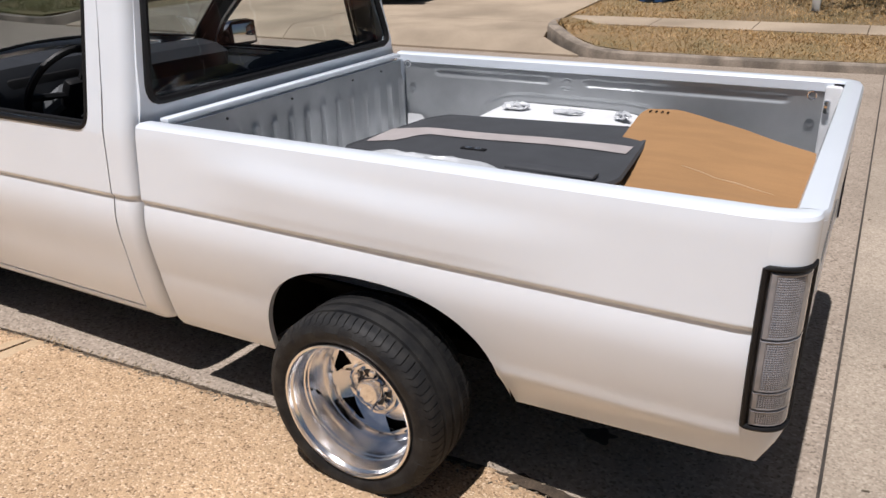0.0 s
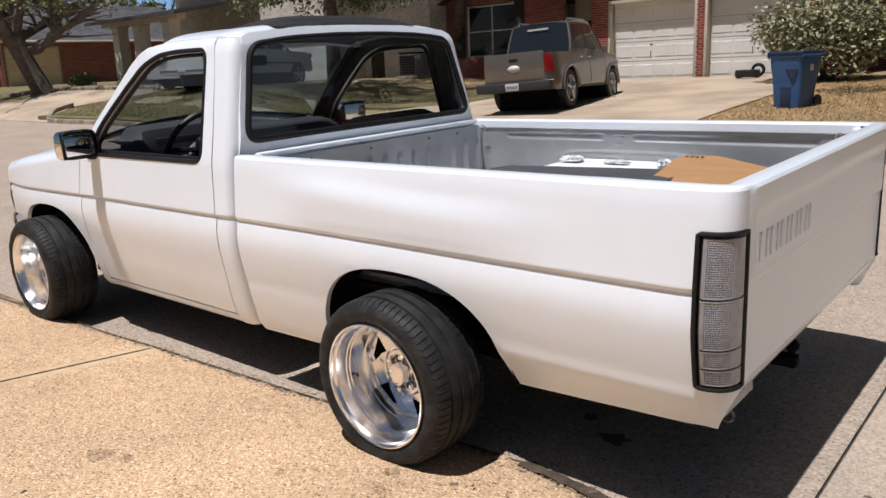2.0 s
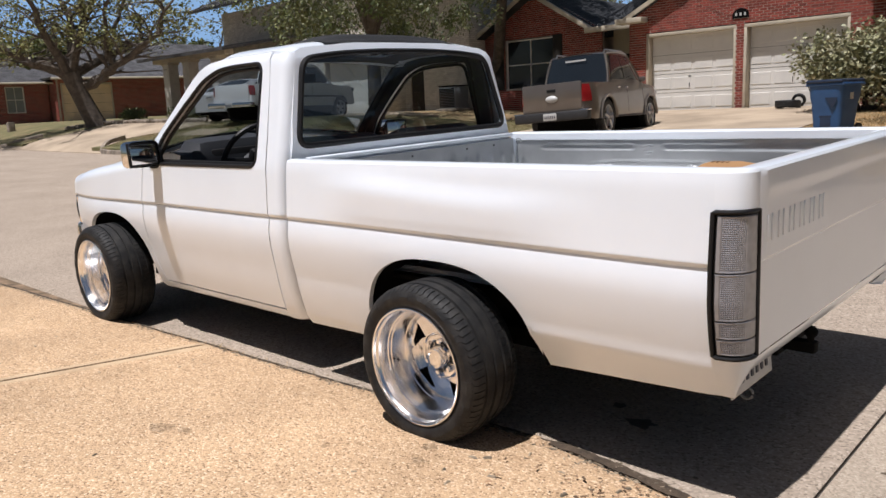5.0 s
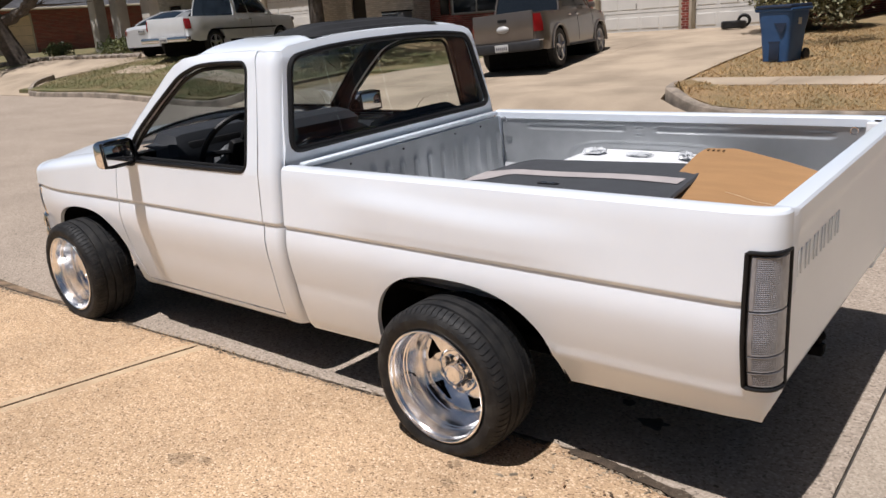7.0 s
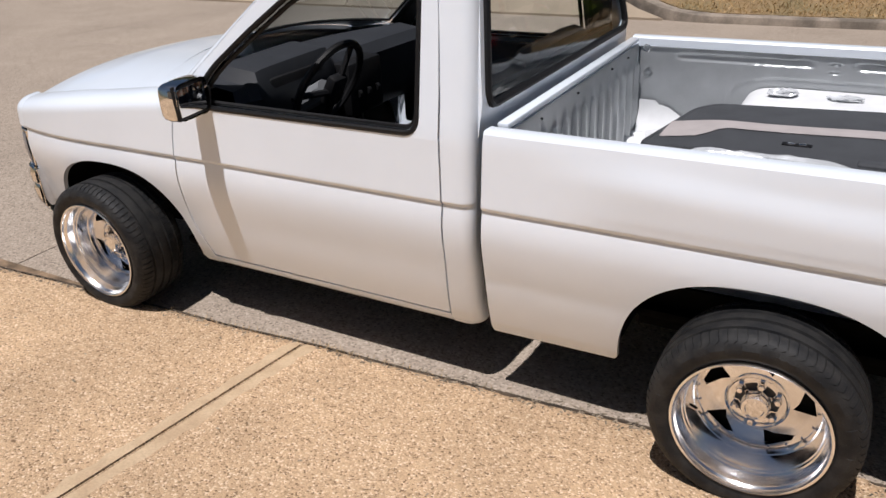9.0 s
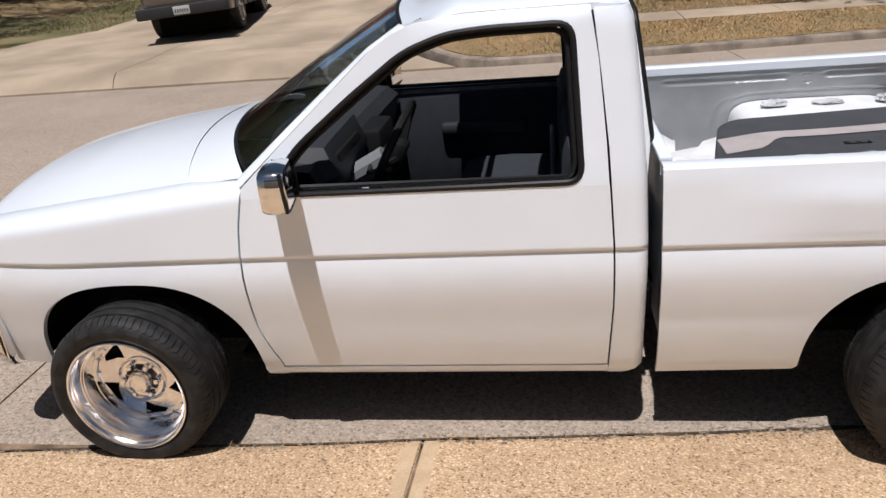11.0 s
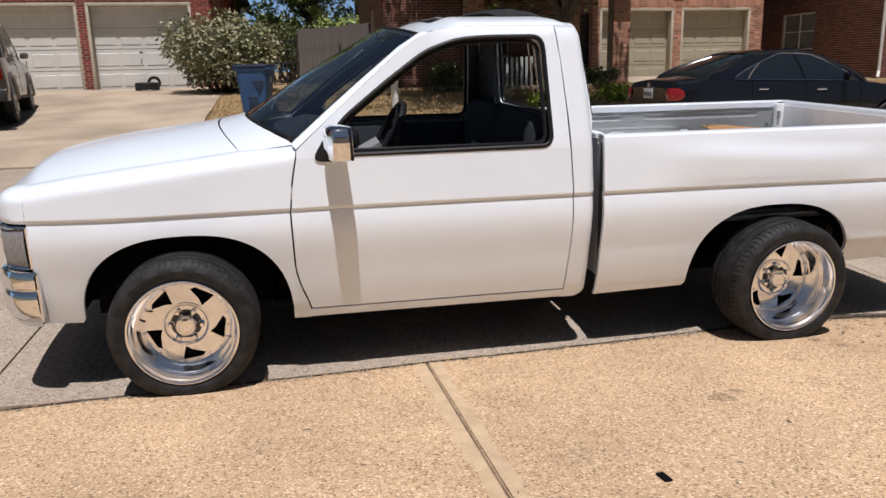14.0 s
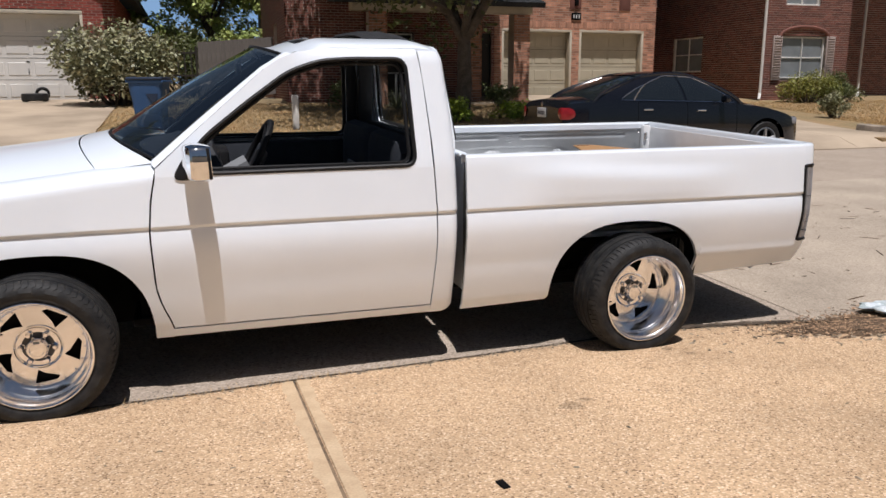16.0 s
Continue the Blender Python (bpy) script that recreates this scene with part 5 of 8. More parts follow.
def one_brick(length, material):
    """A single brick with worn edges, shared by all bricks of that length."""
    key = (round(length, 3), material.name)
    if key not in brick_mesh:
        bm = boxed((length / 2, 0.0, BH / 2), (length, 0.06, BH), 0.004, 1)
        me = bpy.data.meshes.new("brick")
        bm.to_mesh(me)
        bm.free()
        me.materials.append(material)
        brick_mesh[key] = me
    return brick_mesh[key]


def brick_wall(parent, start, turn, width, height, material, holes=(), span=None, single=None, loose=None, thick=0.2):
    """A wall of laid bricks from start (its lower left as seen from outside) turned by degrees; holes as (u0, u1, v0, v1);
    span(v) narrows a gable; single(u, v) picks the bricks that are objects of their own."""
    m = Matrix.Translation(start) @ pose(0, 0, 0, 0, 0, turn)
    step = BH + BG
    verts, faces, mv, mf = [], [], [], []

    def cuboid(v_, f_, u0, u1, d0, d1, z0, z1):
        k = len(v_)
        v_ += [m @ Vector(p) for p in ((u0, d0, z0), (u1, d0, z0), (u1, d0, z1), (u0, d0, z1), (u0, d1, z0), (u1, d1, z0), (u1, d1, z1), (u0, d1, z1))]
        f_ += [(k, k + 1, k + 2, k + 3), (k + 1, k + 5, k + 6, k + 2), (k + 4, k, k + 3, k + 7), (k + 3, k + 2, k + 6, k + 7), (k + 4, k + 5, k + 1, k), (k + 5, k + 4, k + 7, k + 6)]
    for row in range(int(height / step)):
        v = row * step
        a, b = span(v + step / 2) if span else (0, width)
        if b - a < 0.03:
            continue
        runs = [(a, b)]
        for u0, u1, v0, v1 in holes:
            if v0 <= v + step / 2 <= v1:
                cut = []
                for p, q in runs:
                    if u0 > p:
                        cut.append((p, min(q, u0)))
                    if u1 < q:
                        cut.append((max(p, u1), q))
                runs = [r for r in cut if r[1] - r[0] > 0.005]
        for p, q in runs:
            cuboid(mv, mf, p + (0.03 if p == a else 0), q - (0.03 if q == b else 0), 0.008, thick, v, v + step + 0.0005)
            u = (math.floor(p / (BL + BG)) - 1) * (BL + BG) + (row % 2) * (BL + BG) / 2
            while u < q:
                s, e = max(u, p), min(u + BL, q)
                if e - s > 0.02:
                    if single and single(s, v):
                        ob = new("brick", one_brick(round(e - s, 2), loose))
                        ob.matrix_world = m @ Matrix.Translation((s, 0.030, v))
                        ob.parent = parent
                    else:
                        d = 0.003 * noise.noise((u * 7, row, 1))
                        cuboid(verts, faces, s, e, d, 0.02, v, v + BH)
                u += BL + BG
    for nm, vv, ff, mt in (("brickwork", verts, faces, material), ("mortar", mv, mf, MORTAR)):
        me = bpy.data.meshes.new(nm)
        me.from_pydata(vv, [], ff)
        me.materials.append(mt)
        ob = new(nm, me)
        ob.parent = parent
        tagged(ob, kind="stuff")


def roof_plane(parent, a, b, c, d, material=SHINGLE, course=0.16):
    """Overlapping shingle courses on the plane from eave a-b up to ridge d-c."""
    a, b, c, d = (Vector(p) for p in (a, b, c, d))
    n = max(3, int((d - a).length / course))
    up = (b - a).cross(d - a).normalized()
    if up.z < 0:
        up = -up
    under = [p - up * h for h in (0.0, 0.12) for p in (a, b, c, d)]
    me = bpy.data.meshes.new("roof")
    me.from_pydata(under, [], [(0, 1, 2, 3), (4, 5, 6, 7), (0, 1, 5, 4), (1, 2, 6, 5), (2, 3, 7, 6), (3, 0, 4, 7)])
    me.materials.append(material)
    ob = new("roof", me)
    ob.parent = parent
    for k in range(n):
        s, e = k / n, min(1, (k + 1.15) / n)
        verts = [q + up * h for t, h in ((s, 0.022), (s, 0.004), (e, 0.004)) for q in (a.lerp(d, t), b.lerp(c, t))]
        me = bpy.data.meshes.new("shingle_course")
        me.from_pydata(verts, [], [(2, 3, 1, 0), (0, 1, 5, 4)])
        me.materials.append(material)
        course_ob = new("shingle_course", me)
        course_ob.parent = ob
    return ob


def garage_door(parent, x0, x1, y, z0, h, material, rows=4, cols=4, locks=True, rec=0.30):
    w = x1 - x0
    gd = part("garage_door", boxed(((x0 + x1) / 2, y + rec + 0.02, z0 + h / 2), (w, 0.04, h)), material, parent, "sectional garage door with raised panels")
    pw, ph = w / cols, h / rows
    for r in range(rows):
        for c in range(cols):
            bm = bmesh.new()
            cx, cz = x0 + (c + 0.5) * pw, z0 + (r + 0.5) * ph
            box(bm, (cx, y + rec - 0.002, cz), (pw * 0.84, 0.02, ph * 0.60), 0.009, 1)
            part("panel", bm, material, gd, smooth=False)
        if r:
            part("seam", boxed(((x0 + x1) / 2, y + rec - 0.001, z0 + r * ph), (w, 0.006, 0.008)), DARKROOM, gd)
    if locks:
        part("door_handle", boxed((x0 + w * 0.46, y + rec - 0.01, z0 + h * 0.34), (0.02, 0.03, 0.16), 0.004), DARK, gd)
        part("door_latch", boxed((x0 + w * 0.46, y + rec - 0.01, z0 + h * 0.46), (0.09, 0.03, 0.02), 0.004), DARK, gd)
    # jambs and header
    for x in (x0 - 0.04, x1 + 0.04):
        part("jamb", boxed((x, y + rec / 2, z0 + h / 2), (0.08, rec, h), 0.005), FASCIA, gd)
    part("header", boxed(((x0 + x1) / 2, y + rec / 2, z0 + h + 0.05), (w + 0.16, rec, 0.10), 0.005), FASCIA, gd)
    return gd


def window(parent, m, w, h, cols=2, rows=2, glass=PANE, trim=DOORWHITE):
    """A window with its frame in the x-z plane of m, lower left at the origin, facing -y."""
    def put(c, s, bev=0.004):
        bm = boxed(c, s, bev, 1)
        bmesh.ops.transform(bm, matrix=m, verts=bm.verts)
        return bm
    win = part("window", put((w / 2, 0.02, 0.02), (w + 0.1, 0.10, 0.04)), trim, parent, "window with pale frame and dark panes")
    for x in (0.02, w - 0.02):
        part("window_frame", put((x, 0.03, h / 2), (0.05, 0.06, h)), trim, win)
    part("window_frame", put((w / 2, 0.03, h - 0.02), (w, 0.06, 0.05)), trim, win)
    for k in range(1, cols):
        part("mullion", put((w * k / cols, 0.035, h / 2), (0.035, 0.05, h)), trim, win)
    for k in range(1, rows):
        part("rail", put((w / 2, 0.035, h * k / rows), (w, 0.05, 0.04)), trim, win)
    for c in range(cols):
        for r in range(rows):
            part("pane", put((w * (c + 0.5) / cols, 0.055, h * (r + 0.5) / rows), (w / cols, 0.008, h / rows), 0), glass, win)
    return win


# red brick house with two white garage doors
Z1 = 0.66
h1 = thing("house", Matrix.Identity(4), "single-storey red brick house with two white garage doors", "house")
D1, D2, DT = (-10.46, -7.68), (-7.28, -4.55), 2.38
u0 = -11.15


def gable1(v):
    k = max(0, v - 3.05) / 0.52
    return (min(3.7, k), 7.55 - min(3.85, k))


brick_wall(h1, (u0, 20.5, Z1), 0, 7.55, 5.0, BRICK_RED, holes=((D1[0] - u0 - 0.08, D1[1] - u0 + 0.08, -1, DT + 0.1), (D2[0] - u0 - 0.08, D2[1] - u0 + 0.08, -1, DT + 0.1)),
           span=gable1, single=lambda u, v: (3.4 < u < 3.92 and v < 2.9) or (2.4 < u < 5.4 and 2.4 < v < 2.9), loose=BRICK_RED_ONE)
garage_door(h1, D1[0], D1[1], 20.5, Z1, DT, DOORWHITE)
garage_door(h1, D2[0], D2[1], 20.5, Z1, DT, DOORWHITE)
# stepped soldier course and number plaque over the doors
plq = part("plaque", sheet_fill([(-7.72 + 0.5 * (1 - math.cos(math.pi * k / 12)) / 2, 3.40 + 0.20 * math.sin(math.pi * k / 12)) for k in range(13)] + [(-7.22, 3.32), (-7.72, 3.32)], lambda a, b: (a, 20.478, b)), DARK, h1, "dark arched number plaque")
for k in range(3):
    part("numeral_bar", boxed((-7.60 + 0.13 * k, 20.472, 3.43), (0.06, 0.008, 0.09)), PLATE, plq)
# gable rakes and eaves
APEX = (-7.2, 20.34, Z1 + 3.05 + 3.72 * 0.52)
for xe, sgn in ((-11.35, 1), (-3.05, -1)):
    ze = Z1 + 2.98
    roof_plane(h1, (xe, 20.34, ze), (xe, 33, ze), (APEX[0], 33, APEX[2] + 0.12), (APEX[0], 20.34, APEX[2] + 0.12))
    part("rake_board", tube([(xe, 20.34, ze - 0.05), (APEX[0], 20.34, APEX[2] + 0.05)], 0.09, 4), FASCIA, h1)
    part("eave_return", boxed((xe + sgn * 0.42, 20.22, ze - 0.06), (0.95, 0.44, 0.16), 0.01), FASCIA, h1)
brick_wall(h1, (-3.6, 20.5, Z1), 90, 10, 3.0, BRICK_RED)
brick_wall(h1, (u0, 23.0, Z1), -90, 2.5, 3.0, BRICK_RED)
# recessed wing with a window, its gable and the porch between
brick_wall(h1, (-18.9, 22.0, Z1), 0, 5.8, 4.4, BRICK_RED, holes=((1.35, 3.75, 1.0, 2.95),), span=lambda v: (min(2.9, max(0, v - 2.95) / 0.56), 5.8 - min(2.9, max(0, v - 2.95) / 0.56)))
window(h1, Matrix.Translation((-17.52, 22.06, Z1 + 1.02)), 2.34, 1.9, glass=PANE)
for x in (-17.82, -15.02):
    part("shutter", boxed((x, 21.97, Z1 + 2.0), (0.42, 0.04, 1.95), 0.006), DARKROOM, h1)
for xe in (-19.0, -13.2):
    roof_plane(h1, (xe, 21.5, Z1 + 2.95), (xe, 33, Z1 + 2.95), (-16.05, 33, Z1 + 4.65), (-16.05, 21.5, Z1 + 4.65))
    part("rake_board", tube([(xe, 21.5, Z1 + 2.92), (-16.05, 21.5, Z1 + 4.60)], 0.10, 4), FASCIA, h1)
roof_plane(h1, (-13.2, 21.4, Z1 + 2.95), (-10.8, 21.4, Z1 + 2.95), (-10.8, 27, Z1 + 5.2), (-13.2, 27, Z1 + 5.2))
part("porch_fascia", boxed((-12.2, 21.4, Z1 + 2.92), (2.5, 0.08, 0.18), 0.01), FASCIA, h1)
part("porch_back", boxed((-12.1, 23.0, Z1 + 1.5), (2.2, 0.12, 3.0)), FASCIA, h1)
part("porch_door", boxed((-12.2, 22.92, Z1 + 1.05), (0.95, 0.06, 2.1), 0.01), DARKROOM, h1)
part("house_core", boxed((-11.2, 28.2, Z1 + 1.4), (14.8, 9.4, 2.8)), MORTAR, h1)

h1.location = (-0.28, 0, 0.12)

# two-storey brick house with porch and tan garage doors
Z2 = 0.64
h2 = thing("house", Matrix.Identity(4), "two-storey tan brick house with a shaded porch and tan garage doors", "house")
brick_wall(h2, (7.7, 20.5, Z2), 0, 6.12, 5.6, BRICK_TAN, holes=((0.27, 2.86, -1, 2.36), (3.14, 5.66, -1, 2.36)))
garage_door(h2, 8.05, 10.48, 20.5, Z2, 2.28, DOORTAN, locks=False)
garage_door(h2, 10.92, 13.28, 20.5, Z2, 2.28, DOORTAN, locks=False)
# soldier course over the doors
for k in range(78):
    ob = new("brick", one_brick(BL, BRICK_TAN_ONE))
    ob.matrix_world = Matrix.Translation((7.95 + k * 0.0735 + BH, 20.524, Z2 + 2.42)) @ pose(0, 0, 0, 0, -90, 0)
    ob.parent = h2
for x in (10.45, 12.35):
    part("brick_inset", boxed((x + 0.2, 20.485, Z2 + 3.35), (0.42, 0.03, 0.62), 0.008), BRICK_BROWN, h2)
pl2 = part("plaque", boxed((10.68, 20.47, Z2 + 2.80), (0.36, 0.03, 0.24), 0.006), DARK, h2, "dark number plaque")
for k in range(3):
    part("numeral_bar", boxed((10.58 + 0.10 * k, 20.452, Z2 + 2.80), (0.05, 0.006, 0.12)), PLATE, pl2)
part("wall_lamp", boxed((10.66, 20.44, Z2 + 3.25), (0.12, 0.12, 0.22), 0.02), DARK, h2)
brick_wall(h2, (13.82, 20.5, Z2), 90, 9, 5.6, BRICK_TAN)
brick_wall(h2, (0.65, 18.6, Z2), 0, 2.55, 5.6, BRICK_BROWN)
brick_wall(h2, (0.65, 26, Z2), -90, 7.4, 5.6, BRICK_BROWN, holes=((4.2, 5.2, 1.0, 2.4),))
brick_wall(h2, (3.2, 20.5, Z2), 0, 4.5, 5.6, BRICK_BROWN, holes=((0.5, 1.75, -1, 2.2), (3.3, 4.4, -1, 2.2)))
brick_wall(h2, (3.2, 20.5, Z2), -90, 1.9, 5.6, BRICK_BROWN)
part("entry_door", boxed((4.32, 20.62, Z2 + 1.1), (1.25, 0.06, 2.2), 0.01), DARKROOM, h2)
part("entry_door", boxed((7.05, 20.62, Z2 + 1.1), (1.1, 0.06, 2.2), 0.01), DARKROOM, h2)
window(h2, Matrix.Translation((3.75, 20.57, Z2 + 0.9)), 1.15, 1.25, cols=1, glass=PANE)
# porch roof and brick posts
for x, yy in ((3.0, 17.5), (7.28, 17.5), (6.2, 18.6)):
    brick_wall(h2, (x - 0.25, yy - 0.25, Z2 - 0.05), 0, 0.5, 2.62, BRICK_TAN, thick=0.5)
part("porch_beam", boxed((4.95, 17.5, Z2 + 2.70), (5.3, 0.5, 0.30), 0.01), FASCIA, h2)
roof_plane(h2, (1.6, 16.9, Z2 + 2.82), (7.85, 16.9, Z2 + 2.82), (7.85, 20.5, Z2 + 4.1), (1.6, 20.5, Z2 + 4.1))
part("porch_floor", boxed((4.9, 18.9, Z2 - 0.08), (5.8, 3.2, 0.24), 0.01), DRIVE2, h2)
for k in range(9):
    part("porch_baluster", boxed((3.5 + k * 0.14, 17.3, Z2 + 0.45), (0.07, 0.03, 0.8), 0.005), DOORWHITE, h2)
part("porch_bench", boxed((4.1, 17.9, Z2 + 0.30), (1.2, 0.4, 0.08), 0.02), FELT, h2)
part("house_core", boxed((7.25, 25.2, Z2 + 2.7), (12.8, 8.6, 5.4)), MORTAR, h2)
roof_plane(h2, (0.8, 20.0, Z2 + 5.6), (14.9, 20.0, Z2 + 5.6), (14.9, 25, Z2 + 8.2), (0.8, 25, Z2 + 8.2))
roof_plane(h2, (0.8, 30.0, Z2 + 5.6), (14.9, 30.0, Z2 + 5.6), (14.9, 25, Z2 + 8.2), (0.8, 25, Z2 + 8.2))
part("downspout", tube([(2.95, 18.55, Z2), (2.95, 18.55, Z2 + 5.4)], 0.05, 6), BRICK_BROWN, h2)

# brown brick house with a shuttered window
Z3 = 0.62
h3 = thing("house", Matrix.Identity(4), "two-storey brown brick house with taupe shutters and white downspouts", "house")
X3 = 16.15
brick_wall(h3, (X3, 30, Z3), -90, 12.3, 5.8, BRICK_BROWN, holes=((7.22, 9.06, 0.98, 2.26), (5.4, 6.0, 3.55, 4.7)))
window(h3, Matrix.Translation((X3 + 0.06, 22.77, Z3 + 1.0)) @ pose(0, 0, 0, 0, 0, -90), 1.82, 1.26, glass=BLIND)
window(h3, Matrix.Translation((X3 + 0.06, 24.6, Z3 + 3.57)) @ pose(0, 0, 0, 0, 0, -90), 0.58, 1.1, cols=1, glass=BLIND)
brick_wall(h3, (X3, 17.7, Z3), 0, 3.55, 5.8, BRICK_BROWN, holes=((0.74, 2.58, 0.72, 2.12), (0.8, 2.2, 3.1, 4.6)))
window(h3, Matrix.Translation((X3 + 0.76, 17.76, Z3 + 0.74)), 1.80, 1.36, glass=BLIND)
window(h3, Matrix.Translation((X3 + 0.82, 17.76, Z3 + 3.12)), 1.36, 1.45, glass=BLIND)
for x in (0.55, 2.75):
    sh = part("shutter", boxed((X3 + x, 17.67, Z3 + 1.40), (0.36, 0.05, 1.45), 0.008), SHUTTER, h3)
    for k in range(16):
        part("slat", boxed((X3 + x, 17.643, Z3 + 0.76 + k * 0.085), (0.28, 0.012, 0.05), 0, rot=(25, 0, 0)), SHUTTER, sh)
part("brick_arch", tube([(X3 + 1.66 + 1.0 * math.cos(math.pi * k / 12), 17.69, Z3 + 2.1 + 0.32 * math.sin(math.pi * k / 12)) for k in range(13)], 0.06, 6), BRICK_BROWN, h3)
for x, yy in ((X3 - 0.05, 17.62), (X3 + 5.4, 18.9)):
    part("downspout", tube([(x - 0.12, yy - 0.12, Z3 + 0.05), (x, yy, Z3 + 0.25), (x, yy, Z3 + 5.6)], 0.05, 6), DOORWHITE, h3)
brick_wall(h3, (X3 + 3.55, 19.2, Z3), 0, 6.0, 5.8, BRICK_BROWN, holes=((0.55, 1.5, -1, 2.15), (0.35, 1.1, 3.0, 4.6)))
brick_wall(h3, (X3 + 3.55, 17.7, Z3), 90, 1.5, 5.8, BRICK_BROWN)
part("entry_door", boxed((X3 + 4.57, 19.28, Z3 + 1.06), (0.95, 0.06, 2.12), 0.01), SHUTTER, h3)
part("house_core", boxed((X3 + 4.9, 25.2, Z3 + 2.8), (9.2, 9.6, 5.6)), MORTAR, h3)
roof_plane(h3, (X3 - 0.5, 17.1, Z3 + 5.8), (X3 + 10, 17.1, Z3 + 5.8), (X3 + 10, 24, Z3 + 8.8), (X3 - 0.5, 24, Z3 + 8.8))
roof_plane(h3, (X3 - 0.5, 31, Z3 + 5.8), (X3 + 10, 31, Z3 + 5.8), (X3 + 10, 24, Z3 + 8.8), (X3 - 0.5, 24, Z3 + 8.8))

# pale brick house behind the white pickup
Z0 = 1.12
h0 = thing("house", Matrix.Identity(4), "pale brick house with a white garage door and porch columns", "house")
brick_wall(h0, (-27.6, 19.5, Z0), 0, 5.0, 5.6, BRICK_PALE, holes=((1.32, 4.53, -1, 2.4),))
garage_door(h0, -26.2, -23.15, 19.5, Z0, 2.3, DOORWHITE, locks=False)
brick_wall(h0, (-22.6, 19.5, Z0), 90, 1.5, 5.6, BRICK_PALE)
brick_wall(h0, (-22.6, 21.0, Z0), 0, 3.75, 5.6, BRICK_PALE, holes=((0.35, 1.15, 0.0, 2.1),))
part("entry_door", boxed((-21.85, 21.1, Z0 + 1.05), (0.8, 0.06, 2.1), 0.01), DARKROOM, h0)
brick_wall(h0, (-18.85, 21.0, Z0), 90, 8, 5.6, BRICK_PALE)
brick_wall(h0, (-36.0, 20.5, Z0), 0, 8.4, 5.6, BRICK_PALE, holes=((1.2, 2.2, 0, 2.1), (3.2, 4.6, 0.8, 2.3)))
window(h0, Matrix.Translation((-32.8, 20.57, Z0 + 0.8)), 1.4, 1.5)
part("entry_door", boxed((-34.3, 20.6, Z0 + 1.05), (1.0, 0.06, 2.1), 0.01), DARKROOM, h0)
part("house_core", boxed((-27.2, 25.6, Z0 + 2.7), (16.2, 8.6, 5.4)), MORTAR, h0)
for x in (-33.6, -31.7, -29.2):
    col = part("porch_column", boxed((x, 16.0, Z0 + 1.35), (0.58, 0.5, 2.9), 0.01), BRICK_PALE, h0)
    part("column_cap", boxed((x, 16.0, Z0 + 2.72), (0.70, 0.6, 0.12), 0.01), FASCIA, col)
part("porch_beam", boxed((-31.6, 16.0, Z0 + 2.90), (6.6, 0.45, 0.26), 0.01), FASCIA, h0)
part("porch_slab", boxed((-31.6, 18.0, Z0 - 0.10), (7.6, 4.8, 0.30), 0.02), DRIVE2, h0)
roof_plane(h0, (-35.6, 15.3, Z0 + 3.0), (-27.7, 15.3, Z0 + 3.0), (-27.7, 20.5, Z0 + 3.9), (-35.6, 20.5, Z0 + 3.9), SHINGLE2)
roof_plane(h0, (-36.6, 18.8, Z0 + 5.6), (-18.4, 18.8, Z0 + 5.6), (-18.4, 25, Z0 + 8.2), (-36.6, 25, Z0 + 8.2), SHINGLE2)
roof_plane(h0, (-36.6, 31.0, Z0 + 5.6), (-18.4, 31.0, Z0 + 5.6), (-18.4, 25, Z0 + 8.2), (-36.6, 25, Z0 + 8.2), SHINGLE2)
ac = thing("air_conditioner", Matrix.Translation((-19.05, 20.2, 1.12)), "grey outdoor air-conditioner unit beside a pale wall", "air conditioner")
part("cabinet", boxed((0, 0, 0.47), (0.86, 0.8, 0.86), 0.03), GREYTRIM, ac)
part("top_grille", boxed((0, 0, 0.925), (0.90, 0.84, 0.05), 0.015), DARK, ac)
part("base_pad", boxed((0, 0, 0.0), (1.1, 1.0, 0.10), 0.015), KERB, ac)
for k in range(12):
    part("louvre", boxed((0, -0.405, 0.13 + k * 0.062), (0.80, 0.02, 0.034), 0.004), DARK, ac)

# far brick house under the large tree, facing east
ZM = 1.35
hm = thing("house", Matrix.Identity(4), "low red brick house with a grey hipped roof behind a tree", "house")
WM_ = Matrix.Translation((-46.0, 15.3, ZM)) @ pose(0, 0, 0, 0, 0, 76)
brick_wall(hm, (-46.0, 15.3, ZM), 76, 14, 2.6, BRICK_RED, holes=((0.2, 3.05, -1, 2.25),))
# Tan door lightened: the sunlight on it is put into the colour.
gd = garage_door(hm, 0.28, 2.97, 0.0, 0.0, 2.15, mat("sunlit_garage_door", (0.74, 0.58, 0.40), 0.6, var=0.06, scale=2), locks=False, rec=0.08)
gd.matrix_local = WM_
brick_wall(hm, (-48.3, 6.5, ZM), 82, 8.8, 2.4, BRICK_RED, holes=((6.5, 7.5, 0.6, 2.15),))
window(hm, Matrix.Translation((-48.3, 6.5, ZM)) @ pose(0, 0, 0, 0, 0, 82) @ Matrix.Translation((6.52, 0.06, 0.62)), 0.96, 1.5, cols=2, rows=2, glass=BLIND)
brick_wall(hm, (-47.05, 15.25, ZM), 0, 1.1, 2.6, BRICK_RED)
ze = ZM + 2.55
roof_plane(hm, (-45.4, 14.8, ze), (-42.1, 29.0, ze), (-50.0, 27.5, ze + 2.6), (-50.4, 20.0, ze + 2.6), SHINGLE2)
roof_plane(hm, (-56.5, 14.8, ze), (-45.4, 14.8, ze), (-50.39, 20.0, ze + 2.6), (-50.4, 20.0, ze + 2.6), SHINGLE2)
